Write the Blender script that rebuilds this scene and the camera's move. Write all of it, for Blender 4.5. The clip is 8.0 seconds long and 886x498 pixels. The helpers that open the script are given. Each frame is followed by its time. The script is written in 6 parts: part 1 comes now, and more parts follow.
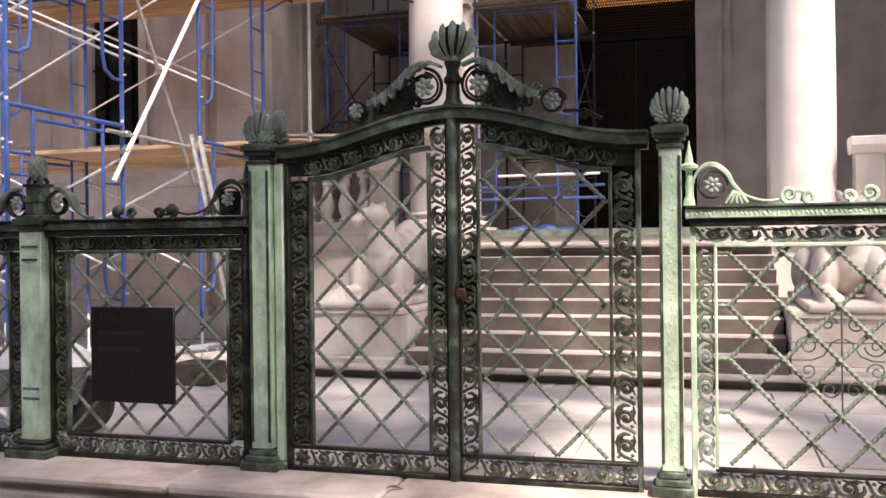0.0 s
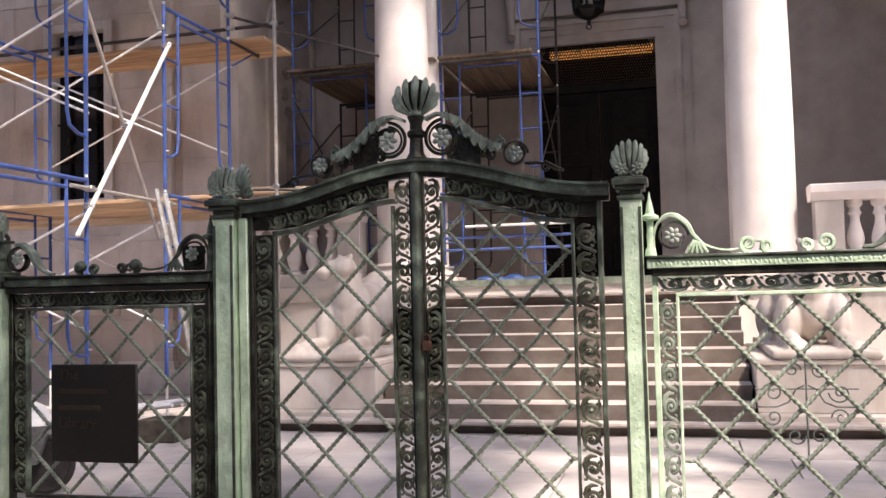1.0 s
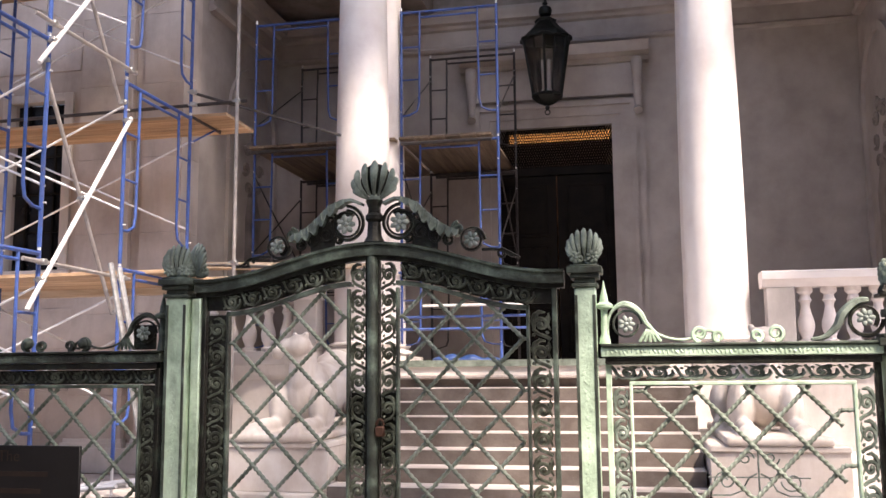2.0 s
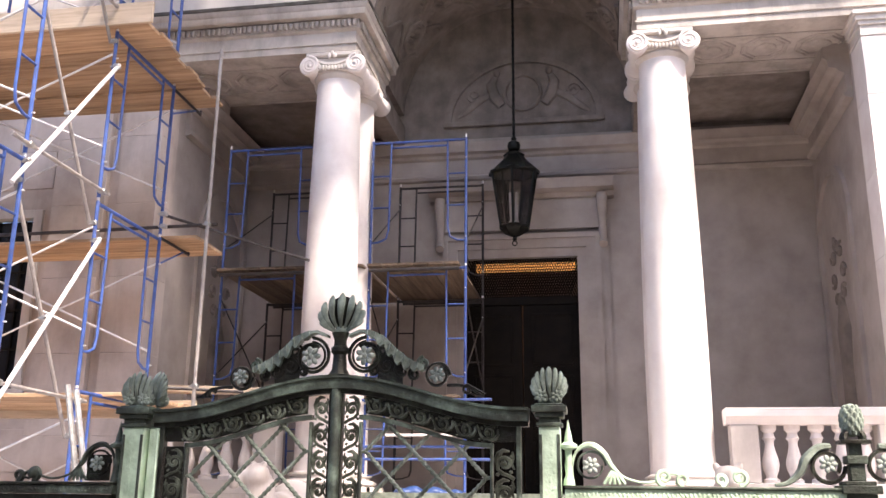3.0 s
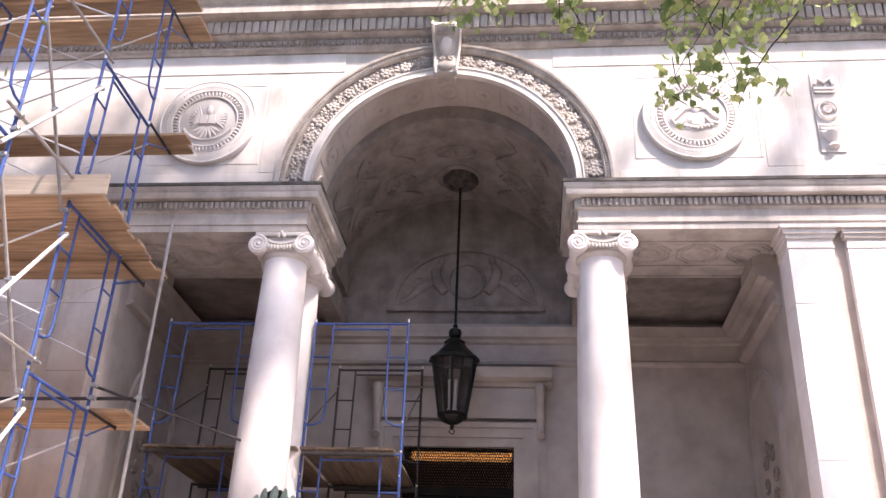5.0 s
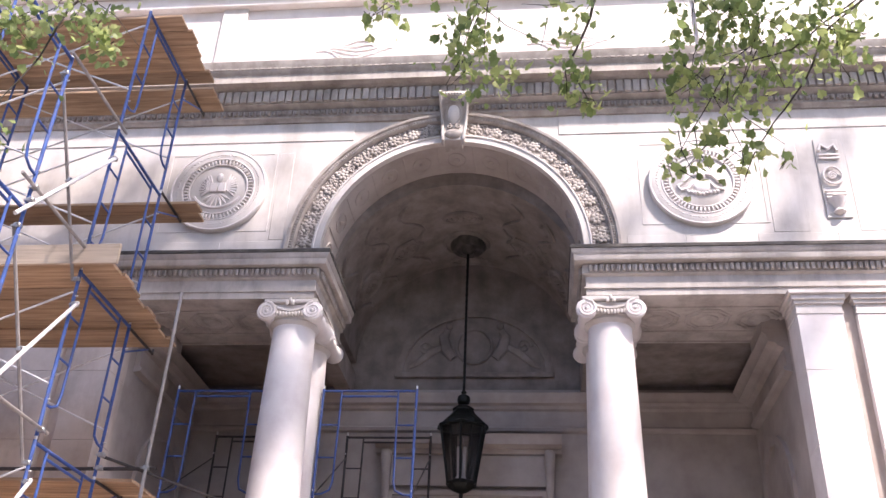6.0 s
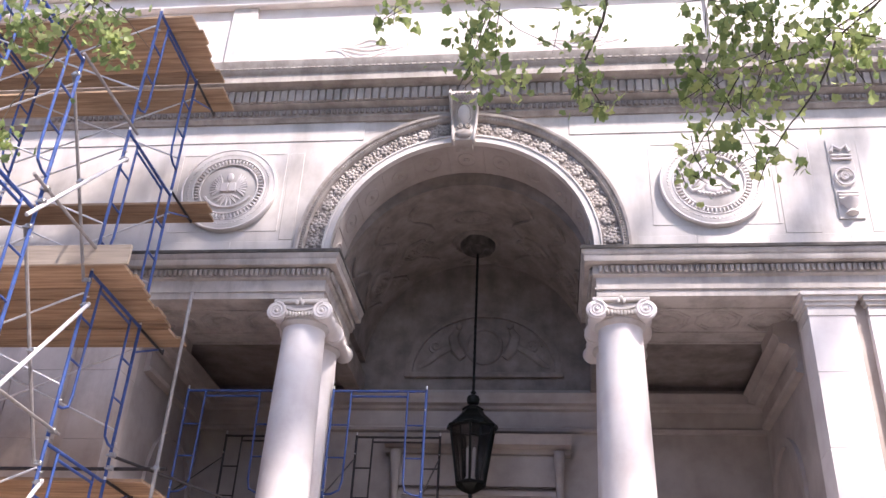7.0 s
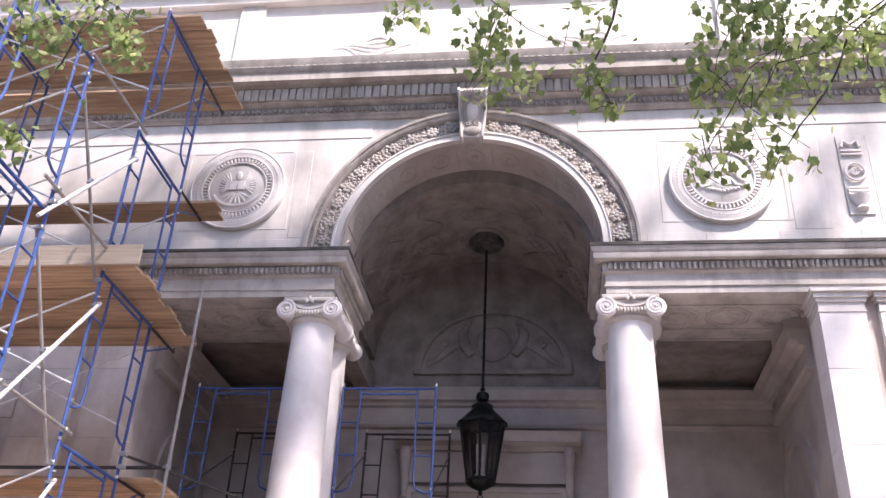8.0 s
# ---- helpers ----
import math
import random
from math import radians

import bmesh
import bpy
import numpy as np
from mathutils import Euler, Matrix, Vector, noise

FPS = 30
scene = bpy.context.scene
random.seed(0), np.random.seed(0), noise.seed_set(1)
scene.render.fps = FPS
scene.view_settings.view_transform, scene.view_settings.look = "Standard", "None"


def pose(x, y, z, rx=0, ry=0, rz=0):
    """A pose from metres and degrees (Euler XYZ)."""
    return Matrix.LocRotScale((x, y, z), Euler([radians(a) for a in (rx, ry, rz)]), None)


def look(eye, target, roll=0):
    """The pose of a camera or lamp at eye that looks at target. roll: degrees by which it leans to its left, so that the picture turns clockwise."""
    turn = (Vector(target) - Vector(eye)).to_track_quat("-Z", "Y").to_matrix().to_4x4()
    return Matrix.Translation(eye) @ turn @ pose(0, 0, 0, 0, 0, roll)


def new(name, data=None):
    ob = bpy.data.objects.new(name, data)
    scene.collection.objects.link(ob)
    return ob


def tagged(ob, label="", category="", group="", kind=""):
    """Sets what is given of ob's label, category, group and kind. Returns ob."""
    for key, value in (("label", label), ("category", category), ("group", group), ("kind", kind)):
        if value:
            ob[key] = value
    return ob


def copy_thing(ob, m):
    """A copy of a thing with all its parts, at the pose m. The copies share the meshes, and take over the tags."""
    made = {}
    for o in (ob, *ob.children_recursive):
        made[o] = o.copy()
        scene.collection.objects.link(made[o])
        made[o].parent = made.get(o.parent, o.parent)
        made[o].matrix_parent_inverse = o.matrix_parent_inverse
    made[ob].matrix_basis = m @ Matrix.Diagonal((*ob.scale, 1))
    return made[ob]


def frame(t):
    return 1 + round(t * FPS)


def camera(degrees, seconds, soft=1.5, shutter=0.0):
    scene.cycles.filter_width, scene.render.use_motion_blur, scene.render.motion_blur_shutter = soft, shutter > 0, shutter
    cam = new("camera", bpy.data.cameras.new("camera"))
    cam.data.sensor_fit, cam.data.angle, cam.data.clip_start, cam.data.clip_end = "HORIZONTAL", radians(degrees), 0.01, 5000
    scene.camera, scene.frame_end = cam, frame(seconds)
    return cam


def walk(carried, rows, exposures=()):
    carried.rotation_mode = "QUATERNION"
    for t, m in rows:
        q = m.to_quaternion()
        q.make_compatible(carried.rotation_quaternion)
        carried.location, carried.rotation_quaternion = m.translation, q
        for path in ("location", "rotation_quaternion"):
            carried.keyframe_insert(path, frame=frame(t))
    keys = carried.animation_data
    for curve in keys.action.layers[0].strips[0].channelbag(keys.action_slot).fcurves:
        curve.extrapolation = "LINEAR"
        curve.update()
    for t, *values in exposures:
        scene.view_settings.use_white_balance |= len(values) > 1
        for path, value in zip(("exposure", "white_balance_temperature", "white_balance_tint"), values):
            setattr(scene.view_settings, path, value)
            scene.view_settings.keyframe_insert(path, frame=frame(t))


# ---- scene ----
cam = camera(51.17, 8.0)
# seconds, eye x y z, yaw, pitch, roll
PATH = [
    (0, 0.000, 0.000, 1.550, 16.49, -0.16, 0.65),
    (0.5, 0.015, -0.012, 1.560, 15.69, 1.29, 0.98),
    (1, 0.028, -0.008, 1.564, 14.62, 2.88, 1.37),
    (2.5, 0.047, -0.035, 1.634, 10.76, 11.10, -0.20),
    (3, 0.049, -0.058, 1.657, 9.64, 15.24, -0.63),
    (3.5, 0.061, -0.076, 1.674, 7.86, 18.42, -0.95),
    (4, 0.065, -0.099, 1.688, 5.98, 20.67, -1.20),
    (4.5, 0.052, -0.119, 1.699, 5.16, 23.07, -1.81),
    (5, 0.036, -0.148, 1.720, 5.07, 26.45, -2.24),
    (6.5, 0.005, -0.239, 1.795, 5.73, 30.61, -2.28),
    (7, -0.005, -0.238, 1.829, 5.93, 30.01, -2.63),
    (7.5, -0.017, -0.246, 1.851, 6.24, 29.67, -2.68),
    (8, -0.027, -0.267, 1.862, 6.46, 29.67, -2.65),
]
walk(cam, [(t, pose(x, y, z, 90 + pitch, roll, yaw)) for t, x, y, z, yaw, pitch, roll in PATH],
     [(0, 1.25, 6950, 20), (1, 1.29, 6950, 20), (2.5, 1.76, 6900, 20), (3.5, 2.06, 6900, 20), (4.5, 1.95, 6750, 22), (6.5, 1.48, 6280, 23), (8, 1.46, 6200, 23)])

# ---- light ----
world = bpy.data.worlds.new("sky")
scene.world = world
world.use_nodes = True
sky = world.node_tree.nodes.new("ShaderNodeTexSky")
sky.sky_type = "NISHITA"
sky.sun_disc = False
SUN_TO = Vector((0.45, -0.46, 0.85)).normalized()
sky.sun_elevation = math.asin(SUN_TO.z)
sky.sun_rotation = math.atan2(SUN_TO.x, SUN_TO.y)
sky.air_density, sky.dust_density = 1.0, 2.0
back = world.node_tree.nodes["Background"]
back.inputs["Strength"].default_value = 0.125
world.node_tree.links.new(sky.outputs[0], back.inputs["Color"])
sun = new("sun", bpy.data.lights.new("sun", "SUN"))
sun.data.energy, sun.data.angle, sun.data.color = 3.7, radians(2.6), (1.0, 0.93, 0.82)
sun.matrix_world = look(SUN_TO * 50, (0, 0, 0))

AX = -1.39          # axis of the portico
FENCE = 4.8         # plane of the fence
WALL = 12.45        # plane of the facade
BACKW = 16.2        # back wall of the portico
LAND = 1.72         # landing height
COURT = 0.2         # courtyard height
KERB = 0.29


# ---- materials ----
def material(name, colors, scale=4.0, rough=0.7, metal=0.0, bump=0.2, fine=60.0, spread=0.0, stretch=(1, 1, 1), stain=None, stain_scale=1.5, stain_amount=0.5, streak=(1, 1, 0.25)):
    m = bpy.data.materials.new(name)
    m.use_nodes = True
    n, l = m.node_tree.nodes, m.node_tree.links
    bs = n["Principled BSDF"]
    tc = n.new("ShaderNodeTexCoord")
    geo = n.new("ShaderNodeNewGeometry")
    mp = n.new("ShaderNodeMapping")
    mp.inputs["Scale"].default_value = stretch
    l.new(geo.outputs["Position"], mp.inputs["Vector"])
    tex = n.new("ShaderNodeTexNoise")
    tex.inputs["Scale"].default_value, tex.inputs["Detail"].default_value = scale, 7
    tex.inputs["Roughness"].default_value = 0.6
    l.new(mp.outputs[0], tex.inputs["Vector"])
    ramp = n.new("ShaderNodeValToRGB")
    ramp.color_ramp.elements[0].position, ramp.color_ramp.elements[1].position = 0.32, 0.68
    ramp.color_ramp.elements[0].color = (*colors[0], 1)
    ramp.color_ramp.elements[1].color = (*colors[-1], 1)
    for i, c in enumerate(colors[1:-1]):
        e = ramp.color_ramp.elements.new(0.32 + 0.36 * (i + 1) / (len(colors) - 1))
        e.color = (*c, 1)
    l.new(tex.outputs["Fac"], ramp.inputs["Fac"])
    out = ramp.outputs["Color"]
    grain = n.new("ShaderNodeTexNoise")
    grain.inputs["Scale"].default_value, grain.inputs["Detail"].default_value = fine, 4
    l.new(mp.outputs[0], grain.inputs["Vector"])
    if stain:
        mp2 = n.new("ShaderNodeMapping")
        mp2.inputs["Scale"].default_value = streak
        l.new(geo.outputs["Position"], mp2.inputs["Vector"])
        st = n.new("ShaderNodeTexNoise")
        st.inputs["Scale"].default_value, st.inputs["Detail"].default_value = stain_scale, 9
        st.inputs["Roughness"].default_value = 0.65
        l.new(mp2.outputs[0], st.inputs["Vector"])
        r2 = n.new("ShaderNodeValToRGB")
        r2.color_ramp.elements[0].position, r2.color_ramp.elements[1].position = 0.48, 0.72
        l.new(st.outputs["Fac"], r2.inputs["Fac"])
        sc = n.new("ShaderNodeMath")
        sc.operation = "MULTIPLY"
        sc.inputs[1].default_value = stain_amount
        l.new(r2.outputs["Color"], sc.inputs[0])
        mix = n.new("ShaderNodeMix")
        mix.data_type = "RGBA"
        mix.inputs["B"].default_value = (*stain, 1)
        l.new(sc.outputs[0], mix.inputs["Factor"])
        l.new(out, mix.inputs["A"])
        out = mix.outputs["Result"]
    if spread:
        info = n.new("ShaderNodeObjectInfo")
        hsv = n.new("ShaderNodeHueSaturation")
        mr = n.new("ShaderNodeMapRange")
        mr.inputs["To Min"].default_value, mr.inputs["To Max"].default_value = 1 - spread, 1 + spread
        l.new(info.outputs["Random"], mr.inputs["Value"])
        l.new(mr.outputs[0], hsv.inputs["Value"])
        l.new(out, hsv.inputs["Color"])
        out = hsv.outputs["Color"]
    l.new(out, bs.inputs["Base Color"])
    rr = n.new("ShaderNodeMapRange")
    rr.inputs["To Min"].default_value, rr.inputs["To Max"].default_value = max(0.02, rough - 0.12), min(1, rough + 0.12)
    l.new(grain.outputs["Fac"], rr.inputs["Value"])
    l.new(rr.outputs[0], bs.inputs["Roughness"])
    bs.inputs["Metallic"].default_value = metal
    if bump:
        bp = n.new("ShaderNodeBump")
        bp.inputs["Strength"].default_value, bp.inputs["Distance"].default_value = bump, 0.01
        l.new(grain.outputs["Fac"], bp.inputs["Height"])
        l.new(bp.outputs[0], bs.inputs["Normal"])
    return m


MARBLE = material("marble", [(0.48, 0.435, 0.405), (0.60, 0.555, 0.52), (0.66, 0.615, 0.585)], 1.3, 0.65, bump=0.12, fine=45, spread=0.05, stain=(0.27, 0.24, 0.215), stain_scale=1.8, stain_amount=0.45)
PAVM = material("warm_weathered_shaded_marble", [(0.38, 0.315, 0.275), (0.49, 0.42, 0.375), (0.56, 0.49, 0.45)], 1.3, 0.7, bump=0.14, fine=45, spread=0.06, stain=(0.25, 0.195, 0.16), stain_scale=1.8, stain_amount=0.5)
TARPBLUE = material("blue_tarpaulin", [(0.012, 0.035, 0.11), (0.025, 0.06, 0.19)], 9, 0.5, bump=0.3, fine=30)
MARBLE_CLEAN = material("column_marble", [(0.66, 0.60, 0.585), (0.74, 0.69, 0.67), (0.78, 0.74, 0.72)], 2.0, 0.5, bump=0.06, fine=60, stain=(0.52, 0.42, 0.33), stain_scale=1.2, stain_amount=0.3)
# Marble copy darkened to carry the portico's dimness, with weathered blotches.
MARBLE_DARK = material("shaded_weathered_marble", [(0.165, 0.138, 0.124), (0.245, 0.208, 0.187), (0.315, 0.275, 0.25)], 2.4, 0.75, bump=0.25, fine=50, stain=(0.15, 0.13, 0.12), stain_scale=3, stain_amount=0.55)
CARVED = material("weathered_carving", [(0.27, 0.235, 0.208), (0.375, 0.332, 0.30), (0.475, 0.428, 0.392)], 3, 0.75, bump=0.25, fine=60, spread=0.12, stain=(0.17, 0.145, 0.125), stain_scale=5, stain_amount=0.5)
ENTM = material("streaked_marble", [(0.37, 0.33, 0.30), (0.475, 0.43, 0.395), (0.545, 0.50, 0.465)], 2.2, 0.7, bump=0.15, fine=50, stain=(0.19, 0.165, 0.145), stain_scale=3, stain_amount=0.6)
SOOT = material("soot_crusted_marble", [(0.04, 0.036, 0.032), (0.075, 0.067, 0.06), (0.13, 0.118, 0.107)], 5, 0.85, bump=0.4, fine=50)
# Portico stone toned down from the facade marble to stand for shade; lightly stained.
INNER = material("shaded_portico_stone", [(0.335, 0.29, 0.262), (0.405, 0.355, 0.325), (0.46, 0.41, 0.38)], 1.6, 0.8, bump=0.15, fine=45, stain=(0.30, 0.25, 0.22), stain_scale=1.6, stain_amount=0.25)
PINK = material("pink_marble", [(0.49, 0.43, 0.38), (0.61, 0.55, 0.50), (0.69, 0.645, 0.605)], 2.2, 0.55, bump=0.1, fine=40, stain=(0.36, 0.25, 0.17), stain_scale=2.4, stain_amount=0.5)
STEP = material("step_stone", [(0.38, 0.33, 0.295), (0.51, 0.45, 0.41), (0.60, 0.54, 0.50)], 3.0, 0.7, bump=0.2, fine=50, spread=0.06, stain=(0.2, 0.14, 0.11), stain_scale=4, stain_amount=0.45, streak=(0.5, 1, 1))
# Risers: brown stains, plus a base colour darkened for shade below the nosings.
RISER = material("stained_shaded_riser", [(0.092, 0.071, 0.058), (0.143, 0.116, 0.099), (0.190, 0.160, 0.139)], 3.0, 0.8, bump=0.3, fine=50, spread=0.08, stain=(0.08, 0.052, 0.038), stain_scale=4, stain_amount=0.6, streak=(0.4, 1, 1))
SLAB = material("paving_stone", [(0.38, 0.345, 0.33), (0.465, 0.425, 0.41), (0.54, 0.50, 0.485)], 1.6, 0.7, bump=0.15, fine=40, spread=0.08, stain=(0.26, 0.21, 0.2), stain_scale=1.2, stain_amount=0.45, streak=(1, 1, 1))
KERBM = material("kerb_stone", [(0.42, 0.33, 0.29), (0.55, 0.46, 0.42), (0.62, 0.54, 0.50)], 3, 0.7, bump=0.2, fine=50, stain=(0.16, 0.12, 0.09), stain_scale=2.5, stain_amount=0.7, streak=(1, 1, 1))
WALK = material("street_surface", [(0.055, 0.053, 0.05), (0.085, 0.082, 0.078), (0.11, 0.106, 0.10)], 2, 0.85, bump=0.3, fine=80)
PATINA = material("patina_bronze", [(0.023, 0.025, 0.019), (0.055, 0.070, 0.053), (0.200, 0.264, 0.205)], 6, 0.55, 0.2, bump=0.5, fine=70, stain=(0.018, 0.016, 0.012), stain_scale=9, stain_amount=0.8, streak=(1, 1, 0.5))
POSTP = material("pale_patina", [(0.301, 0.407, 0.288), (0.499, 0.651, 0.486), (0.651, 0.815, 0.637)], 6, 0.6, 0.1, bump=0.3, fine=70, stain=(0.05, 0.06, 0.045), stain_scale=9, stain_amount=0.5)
ROPE = material("rope_bar_patina", [(0.075, 0.092, 0.067), (0.178, 0.211, 0.168), (0.267, 0.305, 0.253)], 7, 0.6, 0.1, bump=0.3, fine=90)
DARKB = material("dark_bronze", [(0.010, 0.009, 0.006), (0.020, 0.019, 0.014), (0.053, 0.064, 0.046)], 10, 0.42, 0.5, bump=0.5, fine=90)
SCROLLM = material("scroll_bronze", [(0.032, 0.033, 0.024), (0.085, 0.095, 0.07), (0.23, 0.265, 0.205)], 12, 0.42, 0.4, bump=0.3, fine=90)
ROSE = material("rosette_patina", [(0.137, 0.169, 0.146), (0.273, 0.313, 0.282), (0.382, 0.419, 0.386)], 14, 0.6, 0.05, bump=0.4, fine=90)
LEAFP = material("leaf_patina", [(0.083, 0.100, 0.079), (0.187, 0.228, 0.187), (0.317, 0.374, 0.317)], 9, 0.6, 0.1, bump=0.4, fine=80, stain=(0.03, 0.034, 0.026), stain_scale=12, stain_amount=0.6)
SIGNM = material("sign_plate", [(0.009, 0.007, 0.006), (0.015, 0.012, 0.011)], 5, 0.5, 0.3, bump=0.1, fine=60)
GOLD = material("sign_letters", [(0.036, 0.022, 0.016), (0.055, 0.034, 0.024)], 20, 0.5, 0.5, bump=0)
BLUE = material("blue_paint", [(0.023, 0.056, 0.185), (0.034, 0.08, 0.28), (0.058, 0.115, 0.345)], 6, 0.45, 0.0, bump=0.15, fine=80, stain=(0.10, 0.07, 0.06), stain_scale=14, stain_amount=0.55, streak=(1, 1, 1))
STEEL = material("galvanised_tube", [(0.62, 0.60, 0.595), (0.80, 0.785, 0.78)], 9, 0.35, 0.2, bump=0.1, fine=90)
TUBEGREY = material("weathered_tube", [(0.26, 0.23, 0.215), (0.40, 0.365, 0.345)], 9, 0.5, 0.3, bump=0.1, fine=90)
CLAMP = material("clamp_steel", [(0.3, 0.29, 0.28), (0.5, 0.49, 0.48)], 20, 0.45, 0.8, bump=0.2)
BLACKP = material("black_pipe", [(0.025, 0.022, 0.022), (0.06, 0.05, 0.05)], 9, 0.5, 0.3)
PLANK = material("plank_wood", [(0.43, 0.33, 0.235), (0.57, 0.455, 0.335), (0.66, 0.545, 0.42)], 3, 0.75, bump=0.3, fine=60, spread=0.18, stretch=(0.35, 6, 6), stain=(0.2, 0.12, 0.07), stain_scale=2, stain_amount=0.4, streak=(0.4, 3, 3))
DECKW = material("deck_wood", [(0.32, 0.20, 0.115), (0.47, 0.31, 0.19), (0.58, 0.41, 0.265)], 3, 0.8, bump=0.3, fine=60, spread=0.28, stretch=(0.35, 6, 6), stain=(0.10, 0.06, 0.035), stain_scale=2, stain_amount=0.5, streak=(0.4, 3, 3))
# Plank wood again, several tones darker in place of the portico's shade.
SHADEPLANK = material("shaded_plank_wood", [(0.09, 0.062, 0.042), (0.15, 0.105, 0.072), (0.21, 0.15, 0.105)], 3, 0.85, bump=0.35, fine=60, spread=0.2, stretch=(6, 0.35, 6), stain=(0.06, 0.04, 0.03), stain_scale=2, stain_amount=0.5, streak=(3, 0.4, 3))
LANT = material("lantern_iron", [(0.007, 0.008, 0.007), (0.018, 0.020, 0.018)], 10, 0.5, 0.6, bump=0.2)
DOORM = material("dark_door_bronze", [(0.005, 0.004, 0.0035), (0.012, 0.009, 0.007)], 5, 0.75, 0.0, bump=0.2)
DOORM.node_tree.nodes["Principled BSDF"].inputs["Specular IOR Level"].default_value = 0.12
BARK = material("bark", [(0.035, 0.028, 0.021), (0.091, 0.077, 0.059)], 9, 0.9, bump=0.6, fine=40)
BRICK = material("grey_brick", [(0.11, 0.10, 0.095), (0.17, 0.155, 0.145)], 3, 0.85, bump=0.3)
TARP = material("plastic_sheet", [(0.55, 0.55, 0.56), (0.75, 0.75, 0.76)], 5, 0.25, bump=0.3, fine=12)
RUBBER = material("rubber", [(0.012, 0.012, 0.012), (0.03, 0.028, 0.027)], 9, 0.8)
RUST = material("rusty_lock", [(0.05, 0.022, 0.012), (0.10, 0.045, 0.025)], 30, 0.7, 0.3)
DRYLEAF = material("dry_leaf", [(0.10, 0.05, 0.03), (0.2, 0.11, 0.06)], 30, 0.8)


def glass_material(name, tint, rough):
    m = bpy.data.materials.new(name)
    m.use_nodes = True
    b = m.node_tree.nodes["Principled BSDF"]
    b.inputs["Base Color"].default_value = (*tint, 1)
    b.inputs["Roughness"].default_value = rough
    b.inputs["Transmission Weight"].default_value = 1.0
    b.inputs["IOR"].default_value = 1.45
    return m


GLASS = glass_material("lantern_glass", (0.75, 0.75, 0.74), 0.12)
DARKGLASS = material("window_glass", [(0.012, 0.012, 0.014), (0.02, 0.02, 0.024)], 2, 0.12, bump=0)


def glow_material(name, color, strength):
    m = bpy.data.materials.new(name)
    m.use_nodes = True
    b = m.node_tree.nodes["Principled BSDF"]
    b.inputs["Base Color"].default_value = (*color, 1)
    b.inputs["Emission Color"].default_value = (*color, 1)
    b.inputs["Emission Strength"].default_value = strength
    return m


GLOW = glow_material("warm_lamp_light", (1.0, 0.45, 0.14), 0.8)


def leaf_material():
    m = bpy.data.materials.new("plane_leaf")
    m.use_nodes = True
    n, l = m.node_tree.nodes, m.node_tree.links
    b = n["Principled BSDF"]
    geo = n.new("ShaderNodeNewGeometry")
    ramp = n.new("ShaderNodeValToRGB")
    ramp.color_ramp.elements[0].color = (0.17, 0.235, 0.085, 1)
    ramp.color_ramp.elements[1].color = (0.56, 0.60, 0.25, 1)
    mid = ramp.color_ramp.elements.new(0.5)
    mid.color = (0.32, 0.395, 0.145, 1)
    l.new(geo.outputs["Random Per Island"], ramp.inputs["Fac"])
    l.new(ramp.outputs[0], b.inputs["Base Color"])
    b.inputs["Roughness"].default_value = 0.45
    tr = n.new("ShaderNodeBsdfTranslucent")
    l.new(ramp.outputs[0], tr.inputs["Color"])
    add = n.new("ShaderNodeMixShader")
    add.inputs[0].default_value = 0.6
    l.new(b.outputs[0], add.inputs[1])
    l.new(tr.outputs[0], add.inputs[2])
    l.new(add.outputs[0], n["Material Output"].inputs["Surface"])
    return m


LEAF = leaf_material()


# ---- mesh helpers ----
def finish(name, bm, mat, smooth=True):
    me = bpy.data.meshes.new(name)
    bmesh.ops.recalc_face_normals(bm, faces=bm.faces[:])
    bm.to_mesh(me)
    bm.free()
    me.materials.append(mat)
    if smooth:
        me.polygons.foreach_set("use_smooth", [True] * len(me.polygons))
        me.set_sharp_from_angle(angle=radians(38))
    return me


def part(name, bm, mat, parent=None, label="", m=None):
    ob = new(name, finish(name, bm, mat))
    if m is not None:
        ob.matrix_basis = m
    if parent is not None:
        ob.parent = parent
    if label:
        ob["label"] = label
    return ob


def shared(name, me, parent, m):
    ob = new(name, me)
    ob.parent = parent
    ob.matrix_basis = m
    return ob


def empty(name, at=(0, 0, 0)):
    ob = new(name)
    ob.location = at
    ob.empty_display_size = 0.1
    return ob


def box(bm, x0, x1, y0, y1, z0, z1, bevel=0.0):
    vs = [bm.verts.new((x, y, z)) for x in (x0, x1) for y in (y0, y1) for z in (z0, z1)]
    fs = [bm.faces.new([vs[i] for i in q]) for q in ((0, 1, 3, 2), (4, 6, 7, 5), (0, 4, 5, 1), (2, 3, 7, 6), (0, 2, 6, 4), (1, 5, 7, 3))]
    if bevel:
        es = list({e for f in fs for e in f.edges})
        bmesh.ops.bevel(bm, geom=es, offset=bevel, segments=1, affect="EDGES", profile=0.5)
    return bm


def slab(x0, x1, y0, y1, z0, z1, bevel=0.0):
    return box(bmesh.new(), x0, x1, y0, y1, z0, z1, bevel)


def tube(bm, p, q, r, n=8, r2=None):
    p, q = Vector(p), Vector(q)
    d = (q - p).normalized()
    a = d.orthogonal().normalized()
    b = d.cross(a)
    r2 = r if r2 is None else r2
    rings = []
    for c, rad in ((p, r), (q, r2)):
        rings.append([bm.verts.new(c + rad * (math.cos(2 * math.pi * i / n) * a + math.sin(2 * math.pi * i / n) * b)) for i in range(n)])
    for i in range(n):
        bm.faces.new((rings[0][i], rings[0][(i + 1) % n], rings[1][(i + 1) % n], rings[1][i]))
    bm.faces.new(rings[0][::-1])
    bm.faces.new(rings[1])
    return bm


